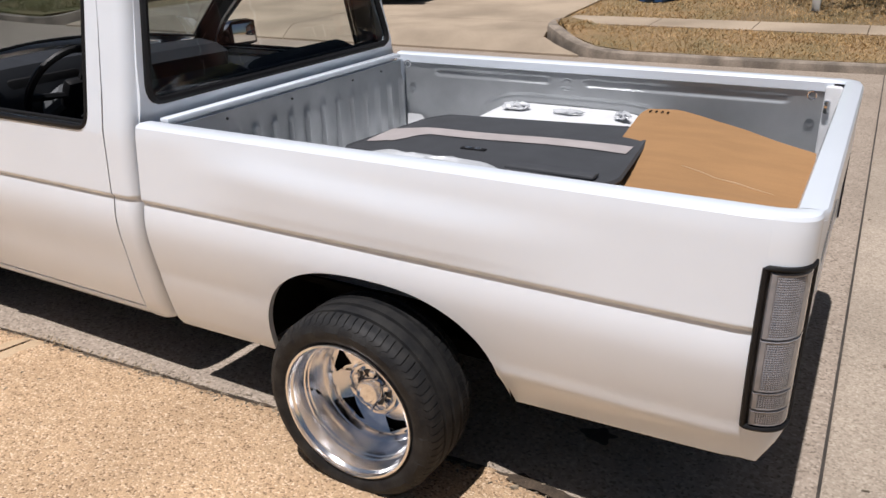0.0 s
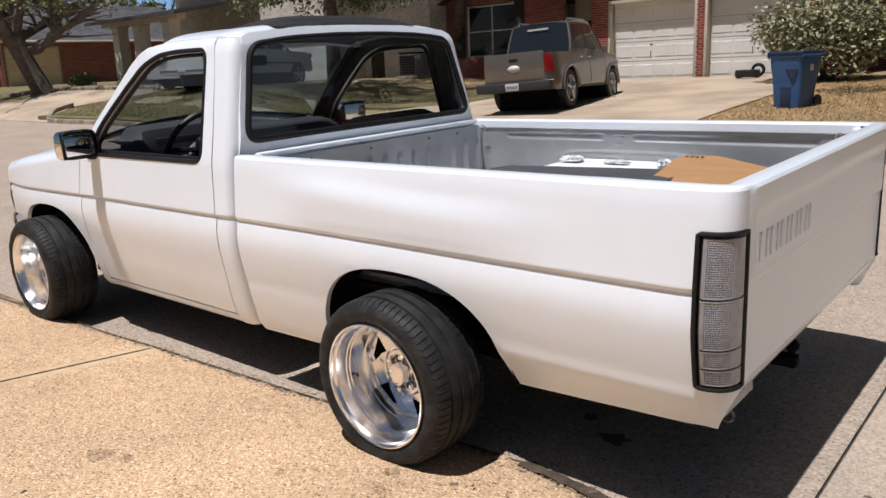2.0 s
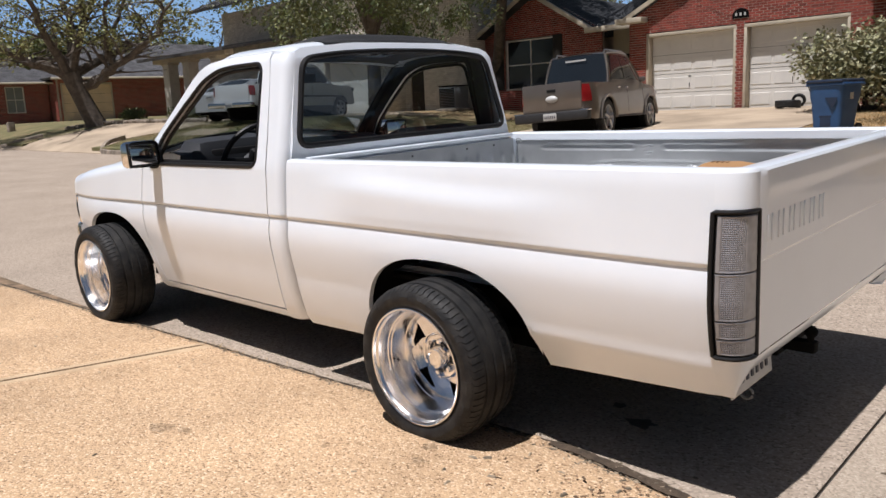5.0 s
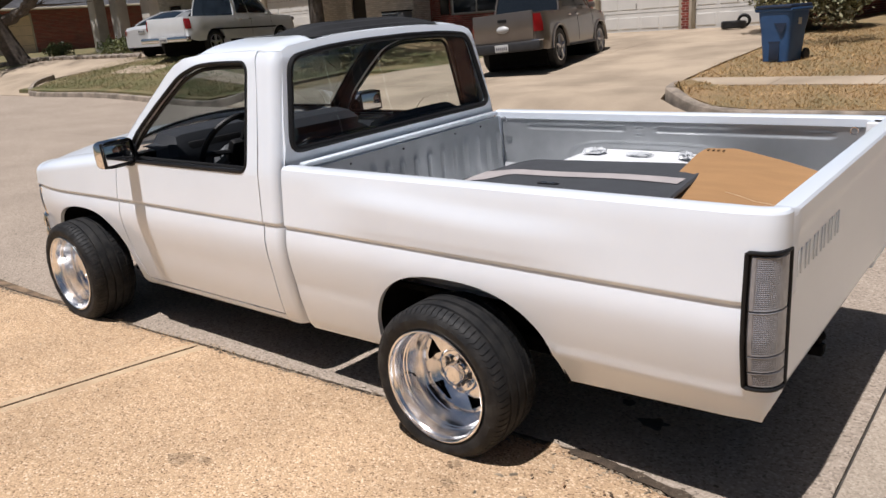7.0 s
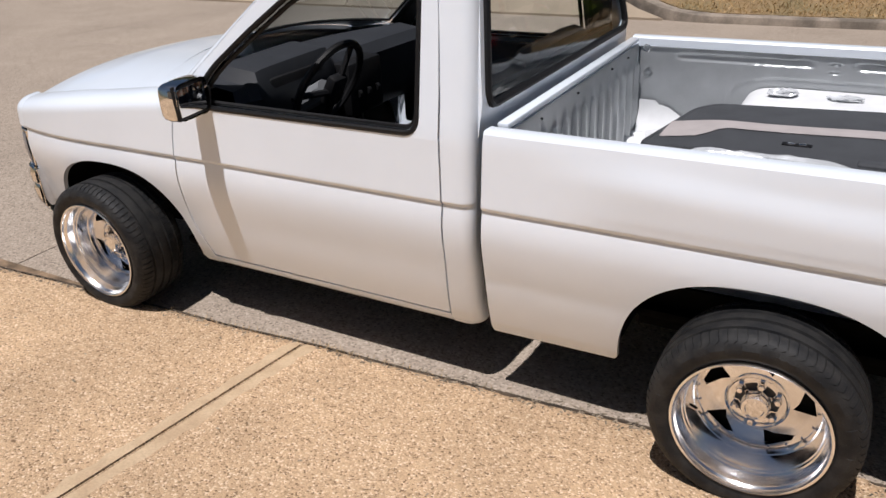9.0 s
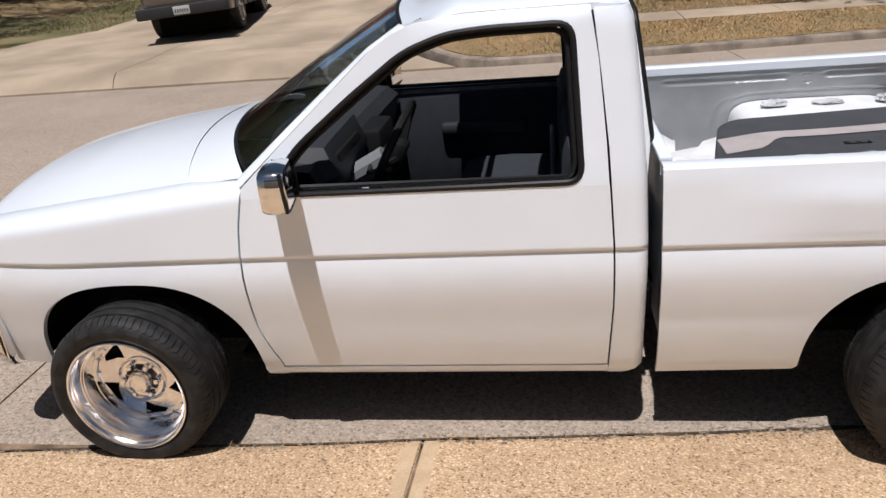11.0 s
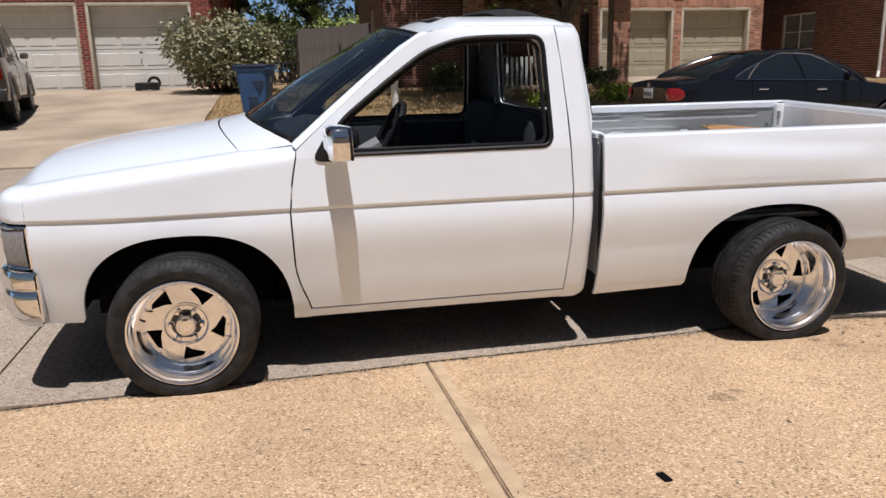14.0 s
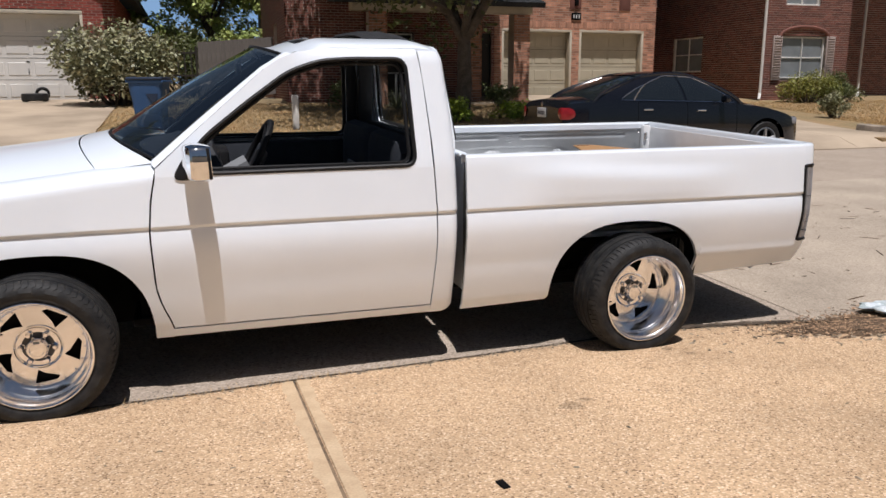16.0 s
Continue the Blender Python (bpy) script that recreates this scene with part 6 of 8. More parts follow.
roof_plane(hm, (-47.8, 6.0, ze - 0.2), (-46.4, 15.6, ze - 0.2), (-51.5, 14.6, ze + 1.3), (-51.5, 9.5, ze + 1.3), SHINGLE2)
part("gutter", tube([(-45.35, 14.8, ze - 0.06), (-42.05, 29.0, ze - 0.06)], 0.07, 6), FASCIA, hm)
part("gutter", tube([(-47.75, 6.0, ze - 0.26), (-46.35, 15.6, ze - 0.26)], 0.07, 6), FASCIA, hm)
part("house_core", boxed((-51.5, 22.5, ZM + 1.2), (9.0, 13.0, 2.4)), MORTAR, hm)
part("wing_core", boxed((-51.5, 11.5, ZM + 1.1), (7.0, 8.6, 2.2)), MORTAR, hm)

# board fence between the brick houses
fence = thing("fence", Matrix.Identity(4), "weathered grey board fence between two brick houses", "fence", kind="structure")
bm = boxed((0, 0, 0.90), (0.141, 0.02, 1.80), 0.002, 1)
board = part("board", bm, FENCEWOOD, fence)
board.matrix_world = Matrix.Translation((-1.62, 22.0, 0.72))
k = 1
while k < 17:
    ob = new("board", board.data)
    ob.matrix_world = Matrix.Translation((-1.62 + k * 0.142, 22.0 + 0.002 * (k % 3), 0.72 + 0.012 * k + 0.004 * math.sin(k * 2.1)))
    ob.parent = fence
    k += 1
part("fence_rail", boxed((-0.5, 22.03, 0.75), (2.2, 0.03, 0.09)), FENCEWOOD, fence)
fgate = part("gate", boxed((-1.74, 22.05, 1.55), (0.06, 0.06, 1.7)), DARKROOM, fence)
for k in range(4):
    part("gate_bar", boxed((-2.5 + 0.20 * k, 22.1, 1.5), (0.035, 0.02, 1.6)), DARKROOM, fgate)
for z in (0.8, 1.5, 2.2):
    part("gate_rail", boxed((-2.15, 22.13, z), (0.8, 0.03, 0.05)), DARKROOM, fgate)
# plain house walls that close the near side behind the camera
h_near = thing("house", Matrix.Identity(4), "plain pale house behind the driveway", "house")
part("wall", boxed((0, -16.2, 2.6), (18, 0.3, 4.4)), BRICK_PALE, h_near)
roof_plane(h_near, (-9.5, -15.6, 4.7), (9.5, -15.6, 4.7), (9.5, -21, 7.0), (-9.5, -21, 7.0))

# ---- parked vehicles across the street ----
BLACKPAINT = mat("black_car_paint", (0.006, 0.007, 0.011), 0.10, var=0.0, scale=3, coat=0.3)
TAUPE = mat("taupe_car_paint", (0.17, 0.145, 0.125), 0.30, metal=0.55, var=0.04, scale=3, coat=0.8)
WHITECAR = mat("white_car_paint", (0.66, 0.67, 0.67), 0.30, var=0.03, scale=3, coat=0.8)
SILVERCAR = mat("silver_car_paint", (0.62, 0.63, 0.65), 0.28, metal=0.3, var=0.03, scale=3, coat=0.8)
CARGLASS = mat("dark_car_glass", (0.012, 0.016, 0.020), 0.04, var=0.05, scale=2, coat=0.5)
ALLOY = mat("alloy_wheel", (0.55, 0.55, 0.56), 0.3, metal=0.9, var=0.05, scale=20)
BUMPERGREY = mat("bumper_plastic", (0.022, 0.022, 0.024), 0.6, var=0.1, scale=8)


def simple_wheel(parent, x, y, r, w, out, spokes=5):
    """A road wheel at (x, y) whose face looks to out (+1 or -1 along y)."""
    ty = part("wheel", lathe([(r * 0.66, -out * 0.0), (r * 0.72, out * 0.012), (r * 0.93, out * 0.010), (r, -out * 0.02), (r, -out * (w - 0.02)), (r * 0.9, -out * w), (r * 0.6, -out * w)], 36, c=(x, y, r)), RUBBER, parent)
    part("rim", lathe([(r * 0.68, out * 0.006), (r * 0.63, out * 0.010), (r * 0.60, -out * 0.01), (r * 0.60, -out * 0.1)], 36, c=(x, y, r)), ALLOY, ty)
    bm = lathe([(0, out * 0.002), (r * 0.13, 0), (r * 0.15, -out * 0.02)], 16, c=(x, y, r))
    for k in range(spokes):
        a = 2 * math.pi * k / spokes + 0.3
        c, s = math.cos(a), math.sin(a)
        tube([(x + c * r * 0.1, y - out * 0.012, r + s * r * 0.1), (x + c * r * 0.62, y - out * 0.006, r + s * r * 0.62)], [r * 0.12, r * 0.085], 6, bm=bm)
    part("wheel_face", bm, ALLOY, ty)
    part("brake_disc", lathe([(0, -out * 0.05), (r * 0.6, -out * 0.05)], 24, c=(x, y, r)), DARK, ty)
    return ty


def car(name, m, label, category, paint, length, width, deck, belt, wheels, r, ground, house, lamps, bumper=None, arch=0.06, tumble=0.12, doors=(), low=None):
    """A parked car; local x points to its nose, 0 is the tail. deck: rows of (x, height of the hood, bed or boot top);
    belt: rows of (x, height of the flank's upper edge); house: the glasshouse as (base rear, roof rear, roof front, base front, roof height)."""
    c = thing(name, m, label, category)
    hw = width / 2

    def half(x, z):
        e = min(x, length - x)
        w = hw - 0.16 * max(0, 1 - e / 0.5) ** 2.2
        t = (z - 0.55 * along(belt, x)) / 0.5
        return w - 0.03 * max(0, -t) ** 1.5 * 2 - 0.05 * max(0, t) ** 2

    xs = sorted(set([0, 0.03, 0.1] + [round(length * k / 46, 3) for k in range(1, 46)] + [length - 0.1, length - 0.03, length] + [round(xc + (r + arch) * 0.999 * math.cos(math.pi * k / 16), 4) for xc in wheels for k in range(17)] + [round(xc + s * (r + arch) * 1.001, 4) for xc in wheels for s in (-1, 1)]))

    def low_z(x):
        for xc in wheels:
            d = abs(x - xc)
            if d < r + arch:
                return max(ground, r + math.sqrt(max(0, (r + arch) ** 2 - d * d)) * 0.98)
        e = min(x, length - x)
        return ground + 0.12 * max(0, 1 - e / 0.3) ** 2

    def f(i, j):
        x = xs[i]
        zb, zd = along(belt, x), along(deck, x)
        side = -1 if j < 12 else 1
        k = j if j < 12 else 23 - j
        if k < 8:
            z = lerp(low_z(x), zb, (k / 7) ** 0.9)
            return (x, side * half(x, z), z)
        t = (k - 7) / 5
        w = half(x, zb)
        return (x, side * w * (1 - t * 0.98) if k < 11 else side * 0.02, lerp(zb, zd, math.sin(min(1, t * 1.15) * math.pi / 2)))
    bm = grid(len(xs), 24, f)
    vs = list(bm.verts)
    for row in (vs[:24], vs[-24:]):
        bm.faces.new(row)
    body = part("body", bm, paint, c, angle=30)
    for xc in wheels:
        for s in (-1, 1):
            simple_wheel(c, xc, s * (hw - 0.02), r, 0.21, s)
        part("wheel_well", boxed((xc, 0, r + 0.06), (2 * r + 0.10, width - 0.34, 2 * r - 0.02), 0.04), DARK, c)
    part("underbody", boxed((length / 2, 0, ground + 0.06), (length - 0.5, width - 0.3, 0.08)), DARK, c)
    # glasshouse
    br, rr, rf, bf, rz = house
    zb_r, zb_f = along(belt, br), along(belt, bf)
    wb, wr = hw - 0.07, hw - tumble - 0.13

    def corner(u, v, s):
        """u along the house 0..1, v from belt to roof."""
        x = lerp(lerp(br, bf, u), lerp(rr, rf, u), v ** 1.5 if paint in (BLACKPAINT, SILVERCAR) else v)
        z = lerp(lerp(zb_r, zb_f, u) - 0.01, rz - (0.055 * (2 * u - 1) ** 2 if paint is BLACKPAINT else 0.05 * (2 * u - 1) ** 4), v)
        return Vector((x, s * (lerp(wb, wr, v) - 0.03 * (2 * u - 1) ** 4 + 0.02 * math.sin(math.pi * v)), z))
    for s in (-1, 1):
        part("cab_side", grid(15, 6, lambda i, j: corner(i / 14, j / 5, s)), paint, c)
        cuts = [0.17 if paint in (BLACKPAINT, SILVERCAR) else 0.06, *doors, 0.95]
        if len(cuts) == 4:
            cuts = [cuts[0], cuts[2], cuts[3]]
        def arch_q(p):
            """Upper edge of the black sedan's side glass, one smooth arch."""
            t = min(1.0, max(0.0, (p - cuts[0] + 0.01) / (0.965 - cuts[0])))
            return 0.10 + 0.83 * (1 - (1 - min(1, t / 0.36)) ** 2) ** 0.6 * (1 - (1 - min(1, (1 - t) / 0.08)) ** 2) ** 0.5
        for a_, b_ in zip(cuts, cuts[1:]):
            low_ = a_ + 0.008
            up_ = a_ + (0.10 if a_ == cuts[0] and paint in (BLACKPAINT, SILVERCAR) else 0.012)
            pane = [(low_, 0.12), (b_ - 0.012, 0.12)] + [(p, max(0.14, arch_q(p) - 0.03)) for p in spaced(b_ - 0.012, low_, 14)] if paint is BLACKPAINT else rounded([(low_, 0.12), (b_ - 0.012, 0.12), (b_ - 0.015, 0.90), (up_, 0.90)], 0.05)
            part("side_glass", sheet_fill(pane, lambda p, q: corner(p, q, s) + Vector((0, s * 0.007, 0))), CARGLASS, c)
        part("roof_rail", tube([corner(i / 14, 1, s) for i in range(15)], 0.03, 6), paint, c)
        for u in (0.0, 1.0):
            part("pillar", tube([corner(u, j / 5, s) for j in range(6)], 0.03, 6), paint, c)
        if paint is BLACKPAINT:
            trim = [(p, 0.09) for p in spaced(cuts[0], 0.945, 8)] + [(p, arch_q(p)) for p in spaced(0.954, cuts[0] - 0.009, 28)]
            part("quarter_bar", tube([corner(cuts[0] + 0.075, q, s) + Vector((0, s * 0.012, 0)) for q in (0.1, 0.3, 0.5, 0.62)], 0.008, 5), CHROME, c)
            part("window_trim", tube([corner(p, q, s) + Vector((0, s * 0.010, 0)) for p, q in trim], 0.007, 5, closed=True), CHROME, c)
        mx_ = bf - 0.45
        part("door_mirror", boxed((mx_, s * (hw + 0.07), along(belt, mx_) + 0.07), (0.10, 0.16, 0.12), 0.03), paint, c)
        for hx in (1.76, 2.74) if paint is BLACKPAINT else ([lerp(br, bf, u) - 0.18 for u in doors] + [bf - 0.95])[-2:]:
            part("door_handle", boxed((hx - 0.35, s * (half(hx - 0.35, along(belt, hx) - 0.11) + 0.006), along(belt, hx) - 0.11), (0.16, 0.03, 0.03), 0.008), CHROME, c)
        for u in doors:
            gx = lerp(br, bf, u)
            part("door_gap", tube([(gx, s * (half(gx, z) + 0.0005), z) for z in [lerp(ground + 0.1, along(belt, gx), k / 6) for k in range(7)]], 0.004, 4), DARK, c)
        gx = bf - 0.15
        part("door_gap", tube([(gx, s * (half(gx, z) + 0.0005), z) for z in [lerp(ground + 0.1, along(belt, gx), k / 6) for k in range(7)]], 0.004, 4), DARK, c)
        for zz, hh, dep_, red in lamps:
            lamp = bmesh.new()
            rear_w = 0.11 if paint is BLACKPAINT else 0.05
            path_ = [(-0.014, half(0.0, zz) - rear_w + rear_w * 0.97 * k / 5) for k in range(5)] + [(dep_ * 1.5 * (k / 7) ** 1.4, None) for k in range(8)]

            def lens_at(i, j):
                rnd = (1 - 0.6 * abs(i / 6 - 1) ** 5) if paint is BLACKPAINT else 1.0
                z = zz + (hh * (j / 6 - 0.5)) * rnd
                x, y = path_[i]
                bulge = 0.010 * math.sin(math.pi * j / 6)
                if y is None:
                    return (x - 0.006, s * (half(x, z) + 0.006 + bulge), z)
                return (x - bulge, s * (y + half(0.0, z) - half(0.0, zz)), z)
            grid(13, 7, lens_at, bm=lamp)
            part("tail_lamp", lamp, REDLENS if red else LENS, c, "red wraparound tail lamp" if red else "")
        part("headlamp", boxed((length - 0.22, s * (hw - 0.22), along(belt, length - 0.3) - 0.10), (0.30, 0.30, 0.13), 0.04), LENS, c)
    part("roof", grid(9, 9, lambda i, j: (lambda u, v: (lambda a, b: a.lerp(b, v) + Vector((0, 0, 0.045 * (1 - (2 * v - 1) ** 2))))(corner(u, 1, -1), corner(u, 1, 1)))(i / 8, j / 8)), paint, c)
    for u in (0.0, 1.0):
        part("rear_glass" if u == 0 else "windscreen", grid(6, 9, lambda i, j: (lambda v, q: (lambda a, b: a.lerp(b, q) + Vector(((-0.06 if u == 0 else 0.08) * (1 - (2 * q - 1) ** 2), 0, 0.02 * v * (1 - (2 * q - 1) ** 2))))(corner(u, v, -1), corner(u, v, 1)))(i / 5, j / 8)), CARGLASS, c)
    return c, half


def plate_on(c, x, z, y=0.0, w=0.30):
    p = part("number_plate", boxed((x, y, z), (0.012, w, 0.15), 0.004), PLATE, c)
    for k in range(6):
        part("character_bar", boxed((x - 0.008, y - w * 0.36 + k * w * 0.145, z - 0.005), (0.004, w * 0.075, 0.06)), INK, p)


# black saloon by the far kerb
sedan, half_ = car("sedan", Matrix.Translation((3.38, 7.46, street_z(7.0) + 0.0)), "glossy black four-door sedan parked at the far kerb", "car", BLACKPAINT, 4.42, 1.78,
    [(0, 0.90), (0.08, 1.0), (0.45, 1.05), (0.86, 1.06), (2.95, 1.02), (3.54, 0.93), (4.10, 0.80), (4.42, 0.62)],
    [(0, 0.86), (0.1, 0.95), (0.55, 0.99), (1.36, 0.97), (3.0, 0.93), (3.63, 0.86), (4.10, 0.74), (4.42, 0.58)],
    (1.05, 3.67), 0.315, 0.19, (0.50, 1.38, 2.36, 3.22, 1.40), ((0.80, 0.18, 0.115, True),), doors=(0.27, 0.60))
plate_on(sedan, -0.012, 0.80, 0.0)
part("boot_badge", lathe([(0, 0), (0.04, 0.002), (0.04, 0.012)], 16, c=(0, 0, 0)), CHROME, sedan).matrix_local = Matrix.Translation((-0.012, 0.0, 0.93)) @ pose(0, 0, 0, 0, 0, -90)
part("rear_bumper", boxed((0.10, 0, 0.50), (0.22, 1.66, 0.26), 0.07), BLACKPAINT, sedan)
part("side_reflector", boxed((0.46, -0.858, 0.60), (0.16, 0.02, 0.05), 0.006), REDLENS, sedan)
part("mud_flap", boxed((0.80, -0.82, 0.33), (0.03, 0.14, 0.22), 0.01), BLACKTRIM, sedan)

# taupe sport pickup in the drive
SM = Matrix.Translation((-7.85, 11.1, 0.35)) @ pose(0, 0, 0, 0, -3.0, 11) @ pose(0, 0, 0, 0, 0, 90)
suv, half_ = car("pickup_truck", SM, "taupe four-door pickup truck with roof rails parked in the drive", "pickup truck", TAUPE, 4.95, 1.72,
    [(0, 1.20), (1.25, 1.21), (1.35, 1.24), (3.65, 1.28), (4.25, 1.24), (4.7, 1.15), (4.95, 0.90)],
    [(0, 1.19), (1.3, 1.20), (2.3, 1.20), (3.6, 1.20), (4.35, 1.13), (4.7, 1.05), (4.95, 0.84)],
    (1.08, 4.05), 0.42, 0.42, (1.35, 1.55, 2.95, 3.68, 1.89), ((0.98, 0.36, 0.14, True),), doors=(0.45,), tumble=0.05)
gate2 = part("tailgate", boxed((-0.012, 0, 0.92), (0.05, 1.36, 0.62), 0.015), TAUPE, suv)
part("tailgate_handle", boxed((-0.040, 0, 1.08), (0.02, 0.20, 0.06), 0.008), BLACKTRIM, gate2)
part("badge", lathe([(0, 0.0), (0.5, 0.004), (0.55, 0.02)], 20), PLATE, gate2).matrix_local = Matrix.Translation((-0.060, 0, 0.90)) @ pose(0, 0, 0, 0, 0, -90) @ Matrix.Diagonal((0.26, 1, 0.14, 1))
part("rear_bumper", boxed((-0.06, 0, 0.53), (0.22, 1.70, 0.20), 0.03), BUMPERGREY, suv)
plate_on(suv, -0.178, 0.53)
for s in (-1, 1):
    part("roof_rail_bar", tube([(1.66, s * 0.58, 1.88), (1.76, s * 0.58, 1.95), (2.85, s * 0.58, 1.95), (2.95, s * 0.58, 1.87)], 0.018, 6), ALLOY, suv)
    part("bumper_step", boxed((-0.04, s * 0.76, 0.63), (0.20, 0.20, 0.03), 0.01), CHROME, suv)
    for xc in (1.08, 4.05):
        part("arch_flare", tube([(xc + 0.50 * math.cos(math.pi * k / 14), s * 0.855, 0.42 + 0.49 * math.sin(math.pi * k / 14)) for k in range(15)], 0.035, 6), TAUPE, suv)
    part("side_step", boxed((2.56, s * 0.87, 0.44), (1.9, 0.12, 0.04), 0.012), BUMPERGREY, suv)
part("window_sticker", boxed((1.42, 0.0, 1.75), (0.006, 0.5, 0.04)), PLATE, suv)

# white extended-cab pickup and pale saloon further left
WM = Matrix.Translation((-20.2, 10.95, 0.99)) @ pose(0, 0, 0, 0, 0, 104)
wp, half_ = car("pickup_truck", WM, "white extended-cab pickup truck with a lifted stance", "pickup truck", WHITECAR, 5.5, 1.95,
    [(0, 1.20), (2.0, 1.20), (2.1, 1.24), (4.1, 1.26), (5.2, 1.22), (5.5, 1.05)],
    [(0, 1.20), (2.0, 1.20), (3.0, 1.18), (4.2, 1.18), (5.2, 1.14), (5.5, 0.98)],
    (1.05, 4.45), 0.39, 0.48, (2.12, 2.22, 3.45, 4.15, 1.86), ((1.0, 0.30, 0.08, True),), doors=(0.38,), tumble=0.08)
part("tailgate", boxed((-0.004, 0, 0.93), (0.05, 1.45, 0.52), 0.015), WHITECAR, wp)
part("rear_bumper", boxed((-0.10, 0, 0.56), (0.22, 1.85, 0.16), 0.03), CHROME, wp)
plate_on(wp, -0.215, 0.56)
part("side_stripe", boxed((2.7, -0.978, 0.80), (3.0, 0.006, 0.05)), BLACKTRIM, wp)
VM = Matrix.Translation((-22.55, 11.5, 1.05)) @ pose(0, 0, 0, 0, 0, 104)
vs_, half_ = car("sedan", VM, "silver-white sedan parked beside a white pickup", "car", SILVERCAR, 4.7, 1.78,
    [(0, 0.92), (0.08, 1.02), (0.5, 1.06), (0.95, 1.06), (3.25, 1.02), (3.9, 0.93), (4.4, 0.80), (4.7, 0.62)],
    [(0, 0.86), (0.1, 0.96), (0.6, 1.0), (1.5, 0.98), (3.3, 0.93), (4.0, 0.86), (4.4, 0.74), (4.7, 0.58)],
    (1.0, 3.7), 0.32, 0.22, (0.5, 1.5, 2.6, 3.5, 1.45), ((0.82, 0.18, 0.2, True),), doors=(0.33, 0.62))
plate_on(vs_, -0.012, 0.84)

# ---- plants ----
BARK = mat("grey_bark", (0.16, 0.13, 0.105), 0.95, var=0.2, scale=6, fine=0.4, fine_scale=40, bump=0.02, bump_scale=25)
def leafy(name, base, other, var=0.3, island=0.4):
    m = mat(name, base, 0.55, var=var, scale=1.2, other=other, island=island)
    b = m.node_tree.nodes["Principled BSDF"]
    b.inputs["Transmission Weight"].default_value = 0.0
    b.inputs["Subsurface Weight"].default_value = 0.0
    return m


LEAF_OAK = leafy("oak_leaves", (0.075, 0.105, 0.028), (0.13, 0.13, 0.045))
# Lighter copy of the oak leaves; the sun on the crown is coloured in.
LEAF_OAK_LIT = leafy("sunlit_oak_leaves", (0.17, 0.19, 0.06), (0.24, 0.22, 0.09))
LEAF_BUSH = leafy("pale_shrub_leaves", (0.20, 0.21, 0.10), (0.30, 0.28, 0.17), island=0.55)
LEAF_FRESH = leafy("fresh_leaves", (0.30, 0.40, 0.10), (0.38, 0.42, 0.14))
LEAF_YELLOW = leafy("yellow_green_leaves", (0.28, 0.33, 0.03), (0.16, 0.24, 0.03))
# The yellow is sunlight on the hedge, put into the leaf colour.
LEAF_HEDGE_LIT = leafy("sunlit_hedge_leaves", (0.24, 0.23, 0.035), (0.13, 0.15, 0.03))
STRAW = leafy("dry_grass_blades", (0.52, 0.335, 0.150), (0.38, 0.255, 0.11), island=0.35)
GREENBLADE = leafy("green_grass_blades", (0.13, 0.145, 0.045), (0.27, 0.21, 0.10), island=0.4)


def leaves(points, size, rng, material, parent, name="crown", droop=0.0):
    """One mesh of many small folded leaves at these points."""
    n = len(points)
    pts = np.array(points)
    ax = rng.normal(size=(n, 3))
    ax[:, 2] = ax[:, 2] * 0.6 - droop
    ax /= np.linalg.norm(ax, axis=1)[:, None]
    side = np.cross(ax, rng.normal(size=(n, 3)))
    side /= np.linalg.norm(side, axis=1)[:, None] + 1e-9
    s = size * rng.uniform(0.6, 1.4, n)[:, None]
    nrm = np.cross(ax, side)
    quad = np.stack([pts, pts + ax * s * 0.5 + side * s * 0.26 + nrm * s * 0.06, pts + ax * s, pts + ax * s * 0.5 - side * s * 0.26 + nrm * s * 0.06], 1).reshape(-1, 3)
    me = bpy.data.meshes.new(name)
    me.vertices.add(4 * n)
    me.vertices.foreach_set("co", quad.ravel())
    me.loops.add(4 * n)
    me.loops.foreach_set("vertex_index", np.arange(4 * n))
    me.polygons.add(n)
    me.polygons.foreach_set("loop_start", np.arange(0, 4 * n, 4))
    me.update(calc_edges=True)
    me.materials.append(material)
    ob = new(name, me)
    ob.parent = parent
    return ob


def clump(rng, c, r, n, squash=0.7):
    """Points in an uneven shell round c."""
    d = rng.normal(size=(n, 3))
    d /= np.linalg.norm(d, axis=1)[:, None]
    rad = r * rng.uniform(0.35, 1.05, n) ** 0.6
    return np.array(c) + d * rad[:, None] * np.array([1, 1, squash])


